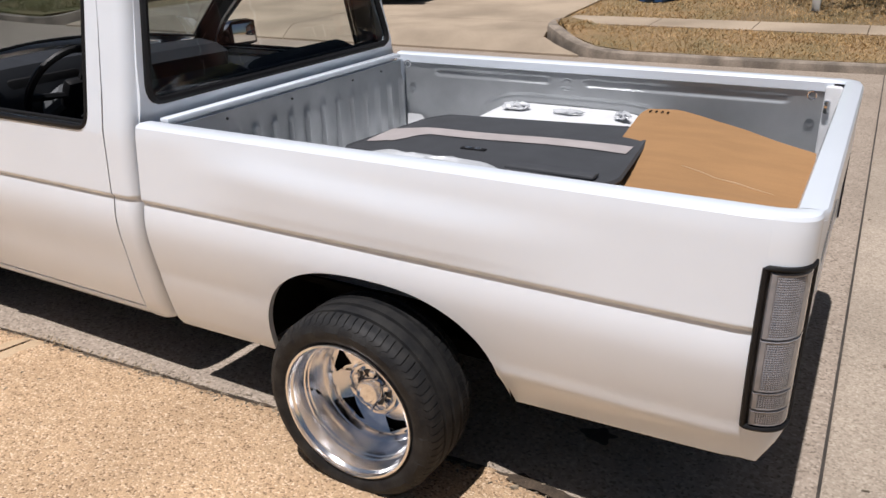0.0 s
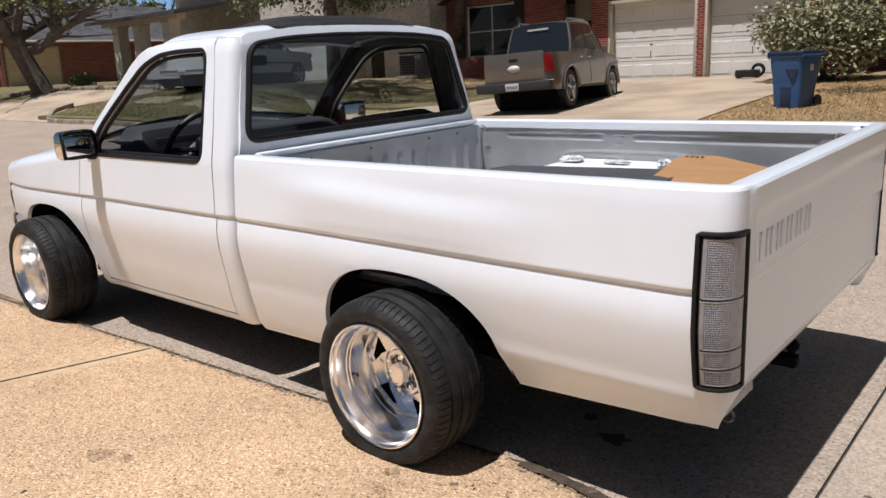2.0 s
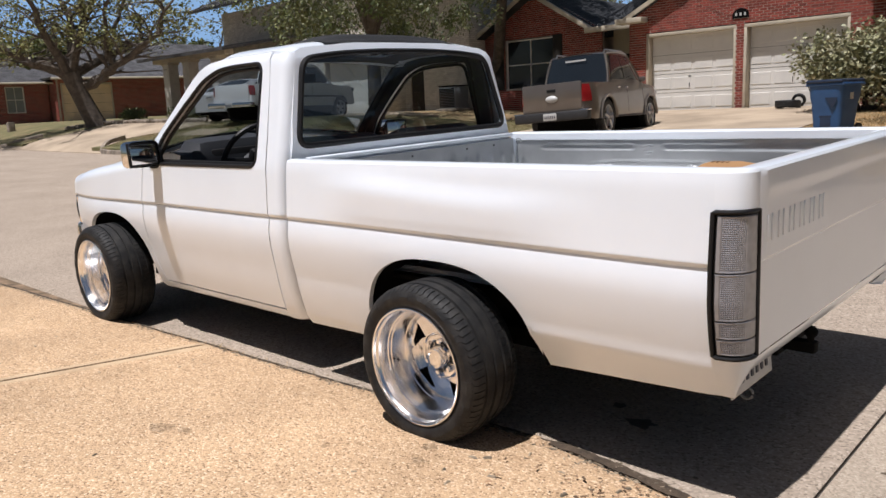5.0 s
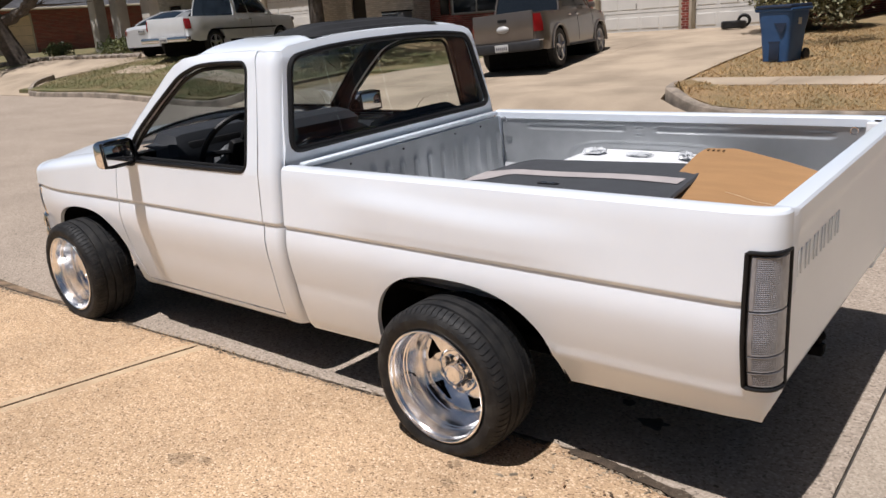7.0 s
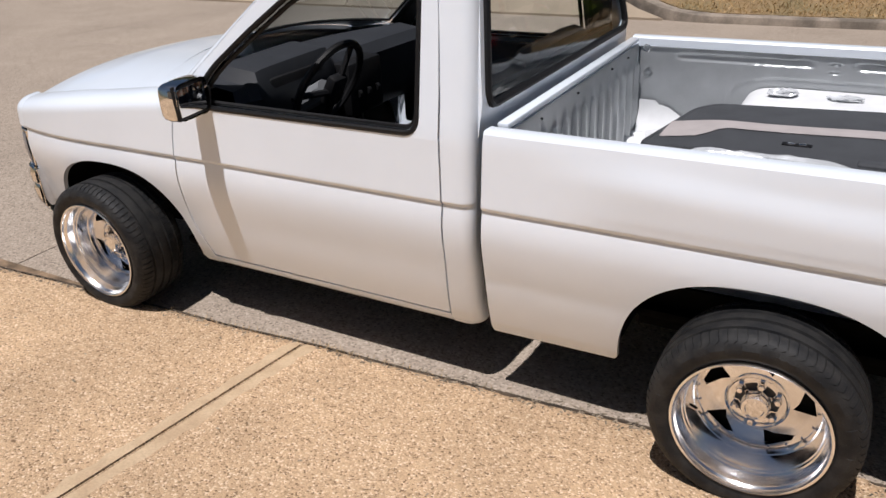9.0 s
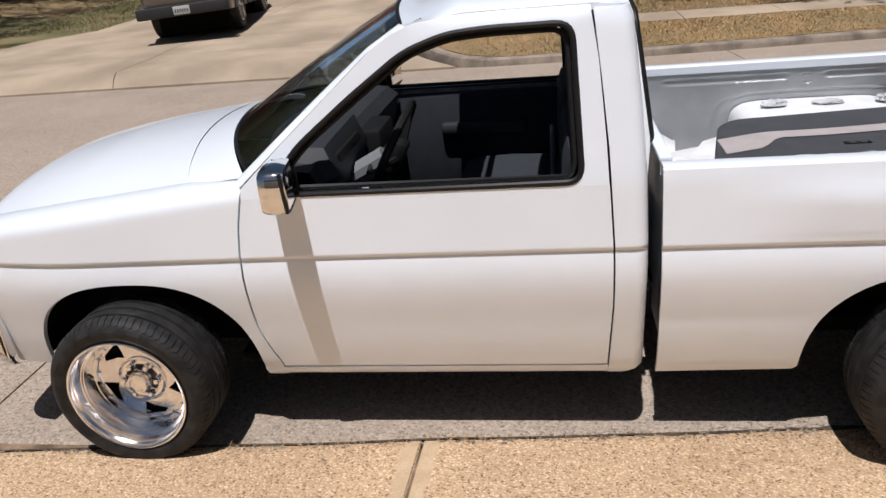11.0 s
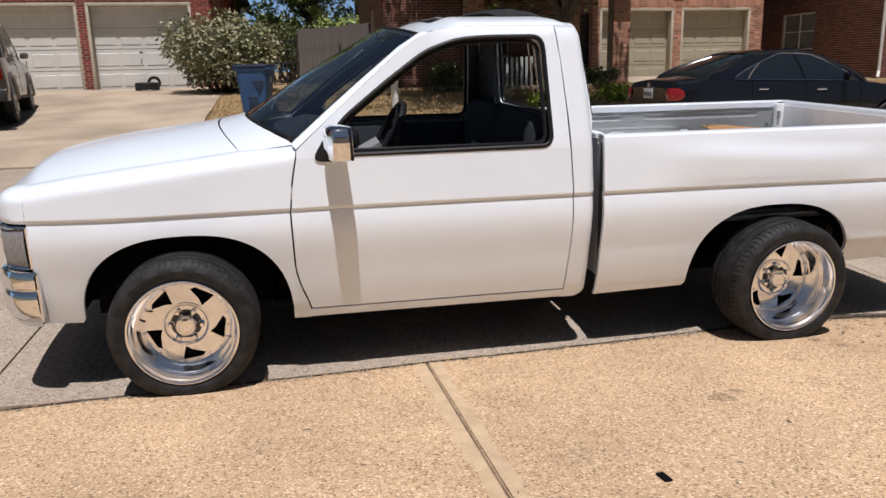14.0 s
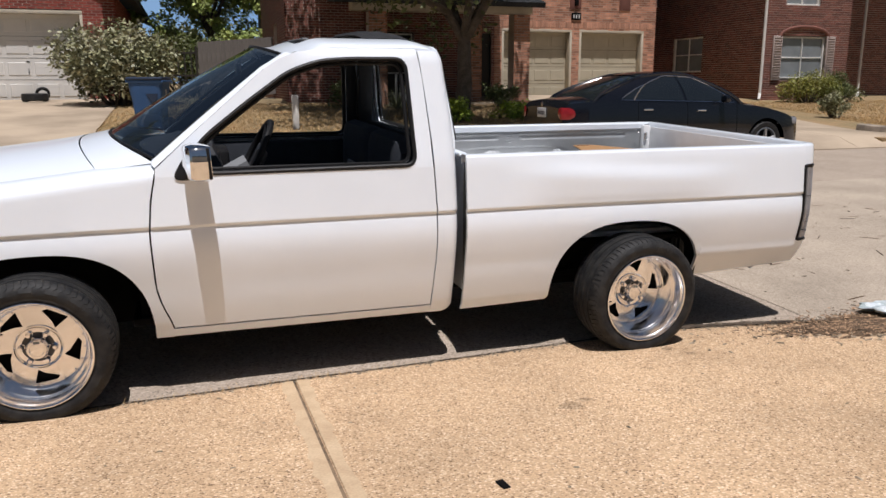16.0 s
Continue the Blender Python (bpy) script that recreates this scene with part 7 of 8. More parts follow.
def tree(name, base, height, spread, seed, label, leaf=LEAF_OAK, leaf_size=0.11, n_leaf=9000, trunk=0.25, fork=0.3, limbs=6, crown_low=0.45, lean=(0, 0), droop=0.3, twist=0.6, skirt=None):
    """A tree: tapered trunk, forked limbs and a crown of leaf clumps with gaps."""
    rng = np.random.default_rng(seed)
    t = thing(name, Matrix.Translation(base), label, "tree")
    bm = bmesh.new()
    top = Vector((lean[0], lean[1], height * fork))
    tube([(0, 0, -0.15), (0.02, 0, 0.1), top * 0.5 + Vector((0.04, -0.03, 0)), top], [trunk * 1.45, trunk * 1.1, trunk * 0.92, trunk * 0.8], 12, bm=bm)
    ends = []
    for k in range(limbs):
        a = 2 * math.pi * (k + rng.uniform(-0.25, 0.25)) / limbs
        reach = spread * rng.uniform(0.55, 1.0)
        rise = height * rng.uniform(0.35, 0.65) * (1 if k % 3 else 1.15)
        p = top.copy()
        path, rad = [p.copy()], [trunk * 0.62]
        d0 = Vector((math.cos(a), math.sin(a), 0))
        for q in range(1, 7):
            f = q / 6
            p = top + d0 * reach * f ** 1.1 + Vector((0, 0, rise * f ** 0.85)) + Vector(rng.normal(size=3)) * 0.12 * spread * f * twist
            path.append(p)
            rad.append(trunk * lerp(0.55, 0.08, f))
            if q >= 2:
                for _ in range(2):
                    e = p + Vector((rng.normal() * spread * 0.3, rng.normal() * spread * 0.3, rng.uniform(0.0, 0.9) * height * 0.16))
                    tube([p, p.lerp(e, 0.5) + Vector(rng.normal(size=3)) * 0.08, e], [trunk * lerp(0.34, 0.06, f), trunk * 0.12, 0.012], 5, bm=bm)
                    ends.append(e)
        tube(path, rad, 8, bm=bm)
        ends.append(path[-1])
    part("trunk", bm, BARK, t)
    pts = []
    per = max(20, n_leaf // len(ends))
    for e in ends:
        if e.z > height * crown_low * 0.8:
            for _ in range(3):
                o = e + Vector(rng.normal(size=3)) * spread * 0.12
                pts.append(clump(rng, o, spread * rng.uniform(0.12, 0.24), per // 3))
    if skirt:
        for _ in range(60):
            a, q = rng.uniform(0, 6.283), spread * rng.uniform(0.35, 1.0)
            pts.append(clump(rng, (q * math.cos(a), q * math.sin(a), rng.uniform(*skirt)), spread * rng.uniform(0.10, 0.18), n_leaf // 80, 0.9))
    leaves(np.concatenate(pts), leaf_size, rng, leaf, t, droop=droop)
    return t


def bush(name, base, size, seed, label, leaf, leaf_size, n, lumps=14, category="shrub"):
    """A shrub: many stems and an uneven mass of leaves."""
    rng = np.random.default_rng(seed)
    b = thing(name, Matrix.Translation(base), label, category)
    sx, sy, sz = size
    bm = bmesh.new()
    pts = []
    for k in range(lumps):
        c = np.array([rng.uniform(-0.62, 0.62) * sx, rng.uniform(-0.55, 0.55) * sy, rng.uniform(0.28, 0.78) * sz])
        c[2] *= 1 - 0.35 * (c[0] / sx) ** 2 * 2
        tube([(c[0] * 0.2, c[1] * 0.2, -0.05), (c[0] * 0.7, c[1] * 0.7, c[2] * 0.5), tuple(c)], [0.03, 0.02, 0.008], 5, bm=bm)
        pts.append(clump(rng, c, min(sx, sz) * rng.uniform(0.30, 0.46), n // lumps, 0.8))
    pts = np.concatenate(pts)
    pts[:, 2] = np.clip(pts[:, 2], 0.02, None)
    # stray shoots
    for _ in range(lumps * 2):
        q = pts[rng.integers(len(pts))]
        if q[2] > 0.5 * sz:
            e = q + np.array([rng.normal() * 0.12, rng.normal() * 0.12, rng.uniform(0.1, 0.3)]) * sz * 0.5
            tube([tuple(q), tuple(e)], 0.005, 4, bm=bm)
            pts = np.concatenate([pts, q + (e - q) * rng.uniform(0, 1, (12, 1)) + rng.normal(size=(12, 3)) * 0.03])
    part("stem", bm, BARK, b)
    leaves(pts, leaf_size, rng, leaf, b, "foliage", droop=0.1)
    return b


# pale-leaved shrub by the garage, shade tree over the porch lawn, and the trees on the left
bush("large_shrub", (-3.85, 18.5, 0.66), (1.75, 1.3, 2.3), 3, "tall pale-leaved shrub beside the garage", LEAF_BUSH, 0.115, 15000, 34)
tree("shade_tree", (4.02, 13.3, 0.32), 7.2, 4.6, 11, "grey-barked tree on the shaded lawn", LEAF_OAK, 0.16, 34000, trunk=0.19, fork=0.26, limbs=7, crown_low=0.62, lean=(0.1, 0.05))
# the spreading oak: a leaning trunk and long crooked limbs, given as (reach, height) in the plane across the view
oak = thing("oak_tree", Matrix.Translation((-31.6, 11.2, 1.02)), "spreading oak with long crooked limbs on a lawn", "tree")
ACROSS, AWAY = Vector((0.382, 0.922, 0)), Vector((-0.922, 0.382, 0))
OAK_LIMBS = ((0.34, 0.0, (-0.7, 2.2), (-2.0, 2.7), (-3.0, 3.3), (-4.4, 4.4)), (0.28, -0.8, (-0.8, 2.2), (-1.3, 3.5), (-1.6, 4.6), (-2.6, 6.6)), (0.26, 0.7, (-0.7, 2.3), (-0.4, 4.3), (-0.6, 5.2), (-1.6, 6.8)),
             (0.28, -0.3, (-0.6, 2.3), (0.0, 4.4), (0.1, 6.0), (0.2, 7.4)), (0.18, 0.5, (0.05, 4.9), (0.8, 5.4), (1.3, 6.6), (1.8, 7.6)), (0.26, 0.9, (-0.4, 2.2), (0.6, 2.9), (1.6, 3.3), (2.3, 3.8), (2.7, 5.0)),
             (0.30, -0.6, (-0.2, 1.7), (0.6, 2.0), (1.1, 2.4), (2.1, 3.1), (2.8, 3.7), (3.0, 4.8)), (0.16, -0.9, (1.0, 2.4), (0.8, 3.5), (1.0, 5.1), (0.9, 6.5)), (0.12, 0.3, (1.1, 3.9), (1.6, 4.8), (1.9, 5.8), (2.0, 7.0)))
rng_ = np.random.default_rng(5)
bm = bmesh.new()
tube([(0.1, 0.2, -0.2), tuple(ACROSS * 0.05 + Vector((0, 0, 0.25))), tuple(ACROSS * -0.35 + Vector((0, 0, 1.3))), tuple(ACROSS * -0.68 + Vector((0, 0, 2.25)))], [0.54, 0.40, 0.35, 0.38], 14, bm=bm)
crown = []
for thick, depth, *knots in OAK_LIMBS:
    pts_ = [ACROSS * a + AWAY * (depth * k) + Vector((0, 0, b)) for k, (a, b) in enumerate(knots)]
    fine = [pts_[int(k / 3)].lerp(pts_[min(int(k / 3) + 1, len(pts_) - 1)], k % 3 / 3) + Vector(rng_.normal(size=3)) * 0.05 for k in range(3 * (len(pts_) - 1) + 1)]
    tube(fine, [thick * lerp(0.8, 0.16, k / (len(fine) - 1)) for k in range(len(fine))], 8, bm=bm)
    for k in range(2, len(fine)):
        for _ in range(3):
            e = fine[k] + Vector((rng_.normal() * 1.1, rng_.normal() * 1.1, rng_.uniform(-0.2, 1.3)))
            tube([fine[k], fine[k].lerp(e, 0.5) + Vector(rng_.normal(size=3)) * 0.1, e], [thick * 0.22, thick * 0.1, 0.012], 5, bm=bm)
            if e.z > 3.2 or e.dot(ACROSS) < -2.2:
                crown.append(clump(rng_, tuple(e), rng_.uniform(0.35, 0.75), 42))
for _ in range(40):
    c = ACROSS * rng_.uniform(-5.5, -2.2) + AWAY * rng_.uniform(-2.5, 2.5) + Vector((0, 0, rng_.uniform(2.6, 7.5)))
    crown.append(clump(rng_, tuple(c), rng_.uniform(0.4, 0.8), 80))
part("trunk", bm, BARK, oak)
leaves(np.concatenate(crown), 0.15, rng_, LEAF_OAK_LIT, oak, droop=0.3)
bush("far_hedge", (-74, 30, 1.0), (3.0, 22, 10.0), 46, "tall dark green wood behind the roofs", LEAF_OAK, 0.55, 22000, 90, "hedge")
bush("far_hedge", (-58, 44, 1.0), (14, 3.0, 9.5), 47, "tall dark green wood behind the roofs", LEAF_OAK, 0.55, 14000, 60, "hedge")
border = thing("stone_border", Matrix.Identity(4), "row of pale stones edging a lawn bed", "stones")
for k in range(44):
    t_ = k / 43
    x, y = lerp(-32.8, -24.6, t_), lerp(10.6, 12.9, t_) + 0.5 * math.sin(t_ * 5)
    bm = bmesh.new()
    bmesh.ops.create_icosphere(bm, subdivisions=1, radius=0.16)
    for v in bm.verts:
        v.co = Vector((x, y, lot_z(y, x) + 0.10)) + Vector((v.co.x * rng_.uniform(0.8, 1.3), v.co.y, v.co.z * 0.7)) * rng_.uniform(0.85, 1.15)
    part("stone", bm, KERB, border)
tree("oak_tree", (-17.0, 14.2, 0.75), 8.2, 4.2, 8, "leafy oak in front of a pale house", LEAF_OAK, 0.12, 15000, trunk=0.24, fork=0.34, limbs=7, crown_low=0.42, droop=0.9, skirt=(2.9, 4.6))
# Added with its crown above the view, to shade the wing's brick gable.
tree("tall_tree", (-19.3, 23.0, 0.8), 10.0, 4.0, 19, "tall leafy tree between two houses, added to shade a gable", LEAF_OAK, 0.20, 15000, trunk=0.24, fork=0.52, limbs=8, crown_low=0.55, lean=(2.6, -2.4))
tree("garden_tree", (-1.1, 28.0, 0.8), 7.5, 3.0, 21, "sunlit green tree behind the fence", LEAF_FRESH, 0.17, 20000, trunk=0.16, fork=0.3, limbs=7, crown_low=0.3, skirt=(1.2, 4.2))
for k, (x, y, h, s) in enumerate(((-62, 34, 9, 5.5), (-50, 38, 10, 6), (-40, 36, 9.5, 6), (-28, 42, 9, 5.5), (-66, 20, 9, 5), (30, 34, 9, 5), (-12, 48, 10, 6), (-82, 27, 9, 6), (-95, 42, 11, 7), (-78, 52, 11, 7), (-105, 24, 10, 7))):
    tree("distant_tree", (x, y, 0.9), h, s, 40 + k, "distant green tree above the roofs", LEAF_OAK, 0.30, 3500, trunk=0.3, fork=0.25, limbs=6, crown_low=0.3)
bush("garden_shrub", (-1.9, 24.6, 0.85), (1.6, 0.8, 2.4), 39, "dark shrub behind the garden gate", LEAF_OAK, 0.10, 6000, 14)
bush("back_hedge", (-2.5, 34.0, 0.9), (7.0, 1.5, 3.4), 41, "dark green hedge behind the garden", LEAF_OAK, 0.22, 12000, 40, "hedge")
bush("far_hedge", (-76, 32, 0.8), (16, 2.5, 5.0), 42, "distant line of dark green bushes", LEAF_OAK, 0.40, 9000, 60, "hedge")
bush("far_hedge", (-62, 62, 0.9), (34, 3, 7.0), 43, "distant line of dark green bushes", LEAF_OAK, 0.5, 12000, 80, "hedge")
bush("far_hedge", (-120, 30, 0.9), (22, 3, 7.0), 44, "distant line of dark green bushes", LEAF_OAK, 0.5, 9000, 60, "hedge")
bush("hedge", (17.1, 16.5, 0.55), (1.05, 0.6, 1.05), 31, "clipped hedge, its leaves coloured yellow for the sun on it", LEAF_HEDGE_LIT, 0.06, 8000, 22, "hedge")
bush("hedge", (18.5, 16.7, 0.55), (0.75, 0.6, 1.15), 30, "rounded dark green hedge below a window", LEAF_OAK, 0.06, 5000, 14, "hedge")
bush("small_shrub", (12.9, 15.4, 0.5), (0.4, 0.4, 0.45), 48, "pale weedy shrub beside the drive", LEAF_BUSH, 0.06, 1200, 8)
bush("small_shrub", (13.9, 12.1, 0.28), (0.42, 0.4, 0.80), 32, "sparse olive shrub on the dry lawn", LEAF_BUSH, 0.06, 2200, 9)
bush("yellow_shrub", (3.6, 12.7, 0.30), (0.55, 0.5, 0.60), 33, "bright yellow-green shrub under a tree", LEAF_YELLOW, 0.08, 1600, 8)
bush("yellow_shrub", (5.4, 13.4, 0.33), (0.5, 0.5, 0.5), 34, "bright yellow-green shrub under a tree", LEAF_YELLOW, 0.08, 1400, 8)
bush("porch_shrub", (2.2, 17.0, 0.55), (0.8, 0.5, 0.8), 35, "dark shrub at the porch corner", LEAF_OAK, 0.08, 1800, 9)
bush("porch_shrub", (6.4, 16.6, 0.55), (0.5, 0.5, 0.7), 36, "dark shrub at the porch corner", LEAF_OAK, 0.08, 1400, 8)
bush("border_shrub", (-27.6, 13.3, 1.0), (1.8, 0.5, 0.9), 37, "low shrub along a stone border", LEAF_OAK, 0.10, 1800, 10)
bush("border_shrub", (-33.0, 13.6, 1.05), (1.6, 0.5, 0.8), 38, "dark low shrub under the oak", LEAF_OAK, 0.10, 1500, 10)
# spiky plant by the porch
rng_ = np.random.default_rng(9)
yucca = thing("spiky_plant", Matrix.Translation((3.3, 16.4, 0.52)), "spiky grey-green yucca by the porch", "plant")
bm = bmesh.new()
for k in range(46):
    a, e = rng_.uniform(0, 6.28), rng_.uniform(0.15, 1.3)
    tube([(0, 0, 0.05), (0.3 * math.cos(a) * math.cos(e), 0.3 * math.sin(a) * math.cos(e), 0.05 + 0.35 * math.sin(e)), (0.55 * math.cos(a) * math.cos(e), 0.55 * math.sin(a) * math.cos(e), 0.05 + 0.58 * math.sin(e))], [0.02, 0.014, 0.002], 3, bm=bm)
part("blades", bm, LEAF_BUSH, yucca)


def blades(name, boxes, count, h, seed, material, label):
    """Grass as one mesh of many thin bent blades."""
    rng = np.random.default_rng(seed)
    area = np.array([(b[1] - b[0]) * (b[3] - b[2]) for b in boxes])
    pick = rng.choice(len(boxes), count, p=area / area.sum())
    bx = np.array(boxes)[pick]
    x = bx[:, 0] + (bx[:, 1] - bx[:, 0]) * rng.uniform(size=count)
    y = bx[:, 2] + (bx[:, 3] - bx[:, 2]) * rng.uniform(size=count)
    if name == "verge_grass":
        keep = np.array([v > verge_y(u) + 0.02 or u > 13.5 for u, v in zip(x, y)])
        x, y = x[keep], y[keep]
        count = len(x)
    z = np.array([verge_z(u, v) - 0.01 if name == "verge_grass" and u < 13.5 else lot_z(v, u) + 0.02 for u, v in zip(x, y)])
    a = rng.uniform(0, 6.283, count)
    hh = h * rng.uniform(0.4, 1.3, count)
    w = 0.006 + 0.004 * rng.uniform(size=count)
    dx, dy = np.cos(a), np.sin(a)
    bendx, bendy = rng.normal(size=count) * hh * 0.7, rng.normal(size=count) * hh * 0.7
    p = np.stack([np.stack([x - dx * w, y - dy * w, z], 1), np.stack([x + dx * w, y + dy * w, z], 1), np.stack([x + bendx, y + bendy, z + hh], 1)], 1).reshape(-1, 3)
    me = bpy.data.meshes.new(name)
    me.vertices.add(3 * count)
    me.vertices.foreach_set("co", p.ravel())
    me.loops.add(3 * count)
    me.loops.foreach_set("vertex_index", np.arange(3 * count))
    me.polygons.add(count)
    me.polygons.foreach_set("loop_start", np.arange(0, 3 * count, 3))
    me.update(calc_edges=True)
    me.materials.append(material)
    return tagged(new(name, me), label, "grass", kind="stuff")


blades("verge_grass", [(-3.33, 9.0, 8.0, 9.78), (13.6, 22, 8.1, 12)], 60000, 0.045, 1, STRAW, "dry straw-coloured grass tufts on the verge")
blades("lawn_grass", [(-3.9, 9.0, 10.7, 18.5), (14.2, 24, 12, 17)], 80000, 0.04, 2, STRAW, "dry straw-coloured lawn grass")
blades("shaded_grass", [(-24, -14.4, 8.2, 14.5), (-14.2, -11.2, 13.7, 20)], 40000, 0.07, 3, GREENBLADE, "green lawn grass in tree shade")

# ---- loose things ----
BINBLUE = mat("blue_bin_plastic", (0.035, 0.105, 0.26), 0.5, var=0.08, scale=4, fine=0.1, fine_scale=200)
BINDARK = mat("dark_bin_lid", (0.018, 0.032, 0.065), 0.5, var=0.08, scale=4)
bin_ = thing("wheeled_bin", Matrix.Translation((-2.78, 12.85, 0.34)) @ pose(0, 0, 0, 0, 0, -12), "blue plastic wheeled recycling bin on the dry lawn", "bin")


def bin_body(i, j):
    a = 2 * math.pi * (i + 0.5) / 24
    t = j / 8
    w, d = lerp(0.25, 0.325, t), lerp(0.28, 0.36, t)
    if t > 0.72:
        w, d = w + 0.012, d + 0.012
    c, s = math.cos(a), math.sin(a)
    return (w * math.copysign(abs(c) ** 0.25, c), d * math.copysign(abs(s) ** 0.25, s), 0.03 + 0.93 * t)


bm = grid(24, 9, bin_body, wrap_u=True)
bm.faces.new([v for k, v in enumerate(bm.verts) if k % 9 == 0])
part("bin_body", bm, BINBLUE, bin_)
part("bin_rim", boxed((0, 0, 0.955), (0.72, 0.78, 0.06), 0.02), BINBLUE, bin_)
lid = part("bin_lid", boxed((0, -0.01, 1.01), (0.70, 0.80, 0.07), 0.03), BINDARK, bin_)
part("lid_hinge", tube([(-0.28, 0.40, 1.0), (0.28, 0.40, 1.0)], 0.025, 8), BINDARK, lid)
part("catch_bar", boxed((0.0, -0.296, 0.38), (0.24, 0.03, 0.05), 0.01), BINDARK, bin_)
part("catch_recess", boxed((0.0, -0.30, 0.22), (0.20, 0.02, 0.34), 0.01), BINDARK, bin_)
part("front_moulding", sheet_fill([(0.0, 0.72), (0.24, 0.72), (0.20, 0.60), (0.14, 0.52), (0.08, 0.62)], lambda a, b: (a, -0.352, b)), BINDARK, bin_)
for s in (-1, 1):
    part("bin_wheel", lathe([(0, -0.03), (0.11, -0.03), (0.12, -0.015), (0.12, 0.015), (0.11, 0.03), (0, 0.03)], 24, c=(0, 0, 0)), RUBBER, bin_).matrix_local = Matrix.Translation((s * 0.30, 0.30, 0.12)) @ pose(0, 0, 0, 0, 0, 90)
part("side_mark", boxed((0.322, -0.02, 0.74), (0.004, 0.12, 0.12), 0.001), PLATE, bin_)

# two worn tyres by the garage
for k, m in enumerate((Matrix.Translation((-6.05, 19.75, 0.90)) @ pose(0, 0, 0, 88, 0, 10), Matrix.Translation((-5.93, 20.25, 0.99)) @ pose(0, 0, 0, 12, 0, 10) @ Matrix.Scale(0.56, 4))):
    t_ = lathe([(0.20, 0.09), (0.24, 0.105), (0.31, 0.10), (0.335, 0.07), (0.335, -0.07), (0.31, -0.10), (0.24, -0.105), (0.20, -0.09), (0.23, -0.06), (0.23, 0.06), (0.20, 0.09)], 32)
    ob = part("old_tyre", t_, RUBBER)
    ob.matrix_world = m
    tagged(ob, "worn black tyre lying by the garage door" if k == 0 else "small worn black tyre standing behind a larger one", "tyre", "old tyres")

# white marker post on the lawn, mailbox post far left
post = part("marker_post", boxed((0.03, 12.2, 0.64), (0.13, 0.13, 0.75), 0.02), DOORWHITE)
tagged(post, "white square marker post on the lawn", "post")
post = part("marker_post", boxed((-38.6, 10.2, 0.9), (0.3, 0.3, 1.0), 0.03), KERB)
tagged(post, "grey stone marker post at a drive", "post")

# what lies in the pickup bed
card = thing("cardboard_sheet", TRUCK_M, "large creased sheet of brown cardboard leaning in the truck bed", "cardboard")
CB = [(0.365, 0.50), (0.375, 0.585), (0.48, 0.62), (1.0, 0.36), (1.02, -0.42), (0.36, -0.45), (0.36, 0.10)]


def card_z(a, b):
    return 0.72 + 0.085 * smooth(-0.1, 0.6, b) - 0.02 * smooth(0.55, 1.0, a) + 0.012 * noise.noise((a * 4, b * 4, 0))


bm = sheet_fill(CB, lambda a, b: (a, b, card_z(a, b)), rows=8)
part("sheet", bm, CARDBOARD, card)
bm = sheet_fill(CB, lambda a, b: (a, b, card_z(a, b) - 0.006), rows=8)
part("underside", bm, CARDBOARD, card)
part("crease", tube([(0.62 + 0.06 * k, 0.12 - 0.02 * k + 0.006 * (k % 2), card_z(0.62 + 0.06 * k, 0.12 - 0.02 * k) + 0.001) for k in range(6)], [0.001, 0.0022, 0.0012, 0.003, 0.0014, 0.001], 4), mat("torn_cardboard", (0.62, 0.46, 0.30), 0.9), card)
for k in range(4):
    part("slot_mark", boxed((0.395 + 0.022 * k, 0.545, card_z(0.40, 0.55) + 0.002), (0.006, 0.024, 0.002)), DARK, card)

dpanel = thing("door_panel", TRUCK_M, "dark grey vinyl door panel with a pale stripe lying in the truck bed", "door panel")
DP = rounded([(-0.575, -0.13), (-0.475, 0.33), (-0.42, 0.375), (0.36, 0.435), (0.43, 0.41), (0.445, 0.31), (0.485, -0.16), (0.43, -0.26), (-0.2, -0.22)], 0.06)


def dp_z(a, b):
    return 0.730 + 0.033 * smooth(-0.62, -0.30, a) - 0.012 * smooth(0.1, 0.6, a) * smooth(0.5, 0.0, b) + 0.004 * math.sin(a * 5) * (1 - abs(b)) + 0.003 * smooth(-0.05, 0.02, b)


part("face", sheet_fill(DP, lambda a, b: (a, b, dp_z(a, b)), rows=10), PANELGREY, dpanel)
part("edge", tube([(a, b, dp_z(a, b) - 0.008) for a, b in DP], 0.012, 6, closed=True), PANELGREY, dpanel)


def stripe(i, j):
    a = lerp(-0.525, 0.436, i / 30)
    b = lerp(0.055, 0.145, j / 3) + 0.045 * smooth(-0.2, 0.5, a) + lerp(-0.10, 0.0, j / 3) * smooth(-0.30, -0.40, a)
    return (a, b, dp_z(a, b) + 0.0035)


part("stripe", grid(31, 4, stripe), PANELPALE, dpanel)
part("handle_cup", boxed((-0.06, -0.055, dp_z(-0.06, -0.055) + 0.001), (0.095, 0.026, 0.008), 0.003), BLACKTRIM, dpanel)
for s in (-1, 1):
    part("chrome_stud", boxed((-0.06 + s * 0.018, -0.058, dp_z(-0.06, -0.055) + 0.006), (0.024, 0.012, 0.005), 0.002), CHROME, dpanel)
part("pull_strap", boxed((0.28, -0.185, dp_z(0.28, -0.185) + 0.003), (0.30, 0.06, 0.016), 0.007), PANELGREY, dpanel)


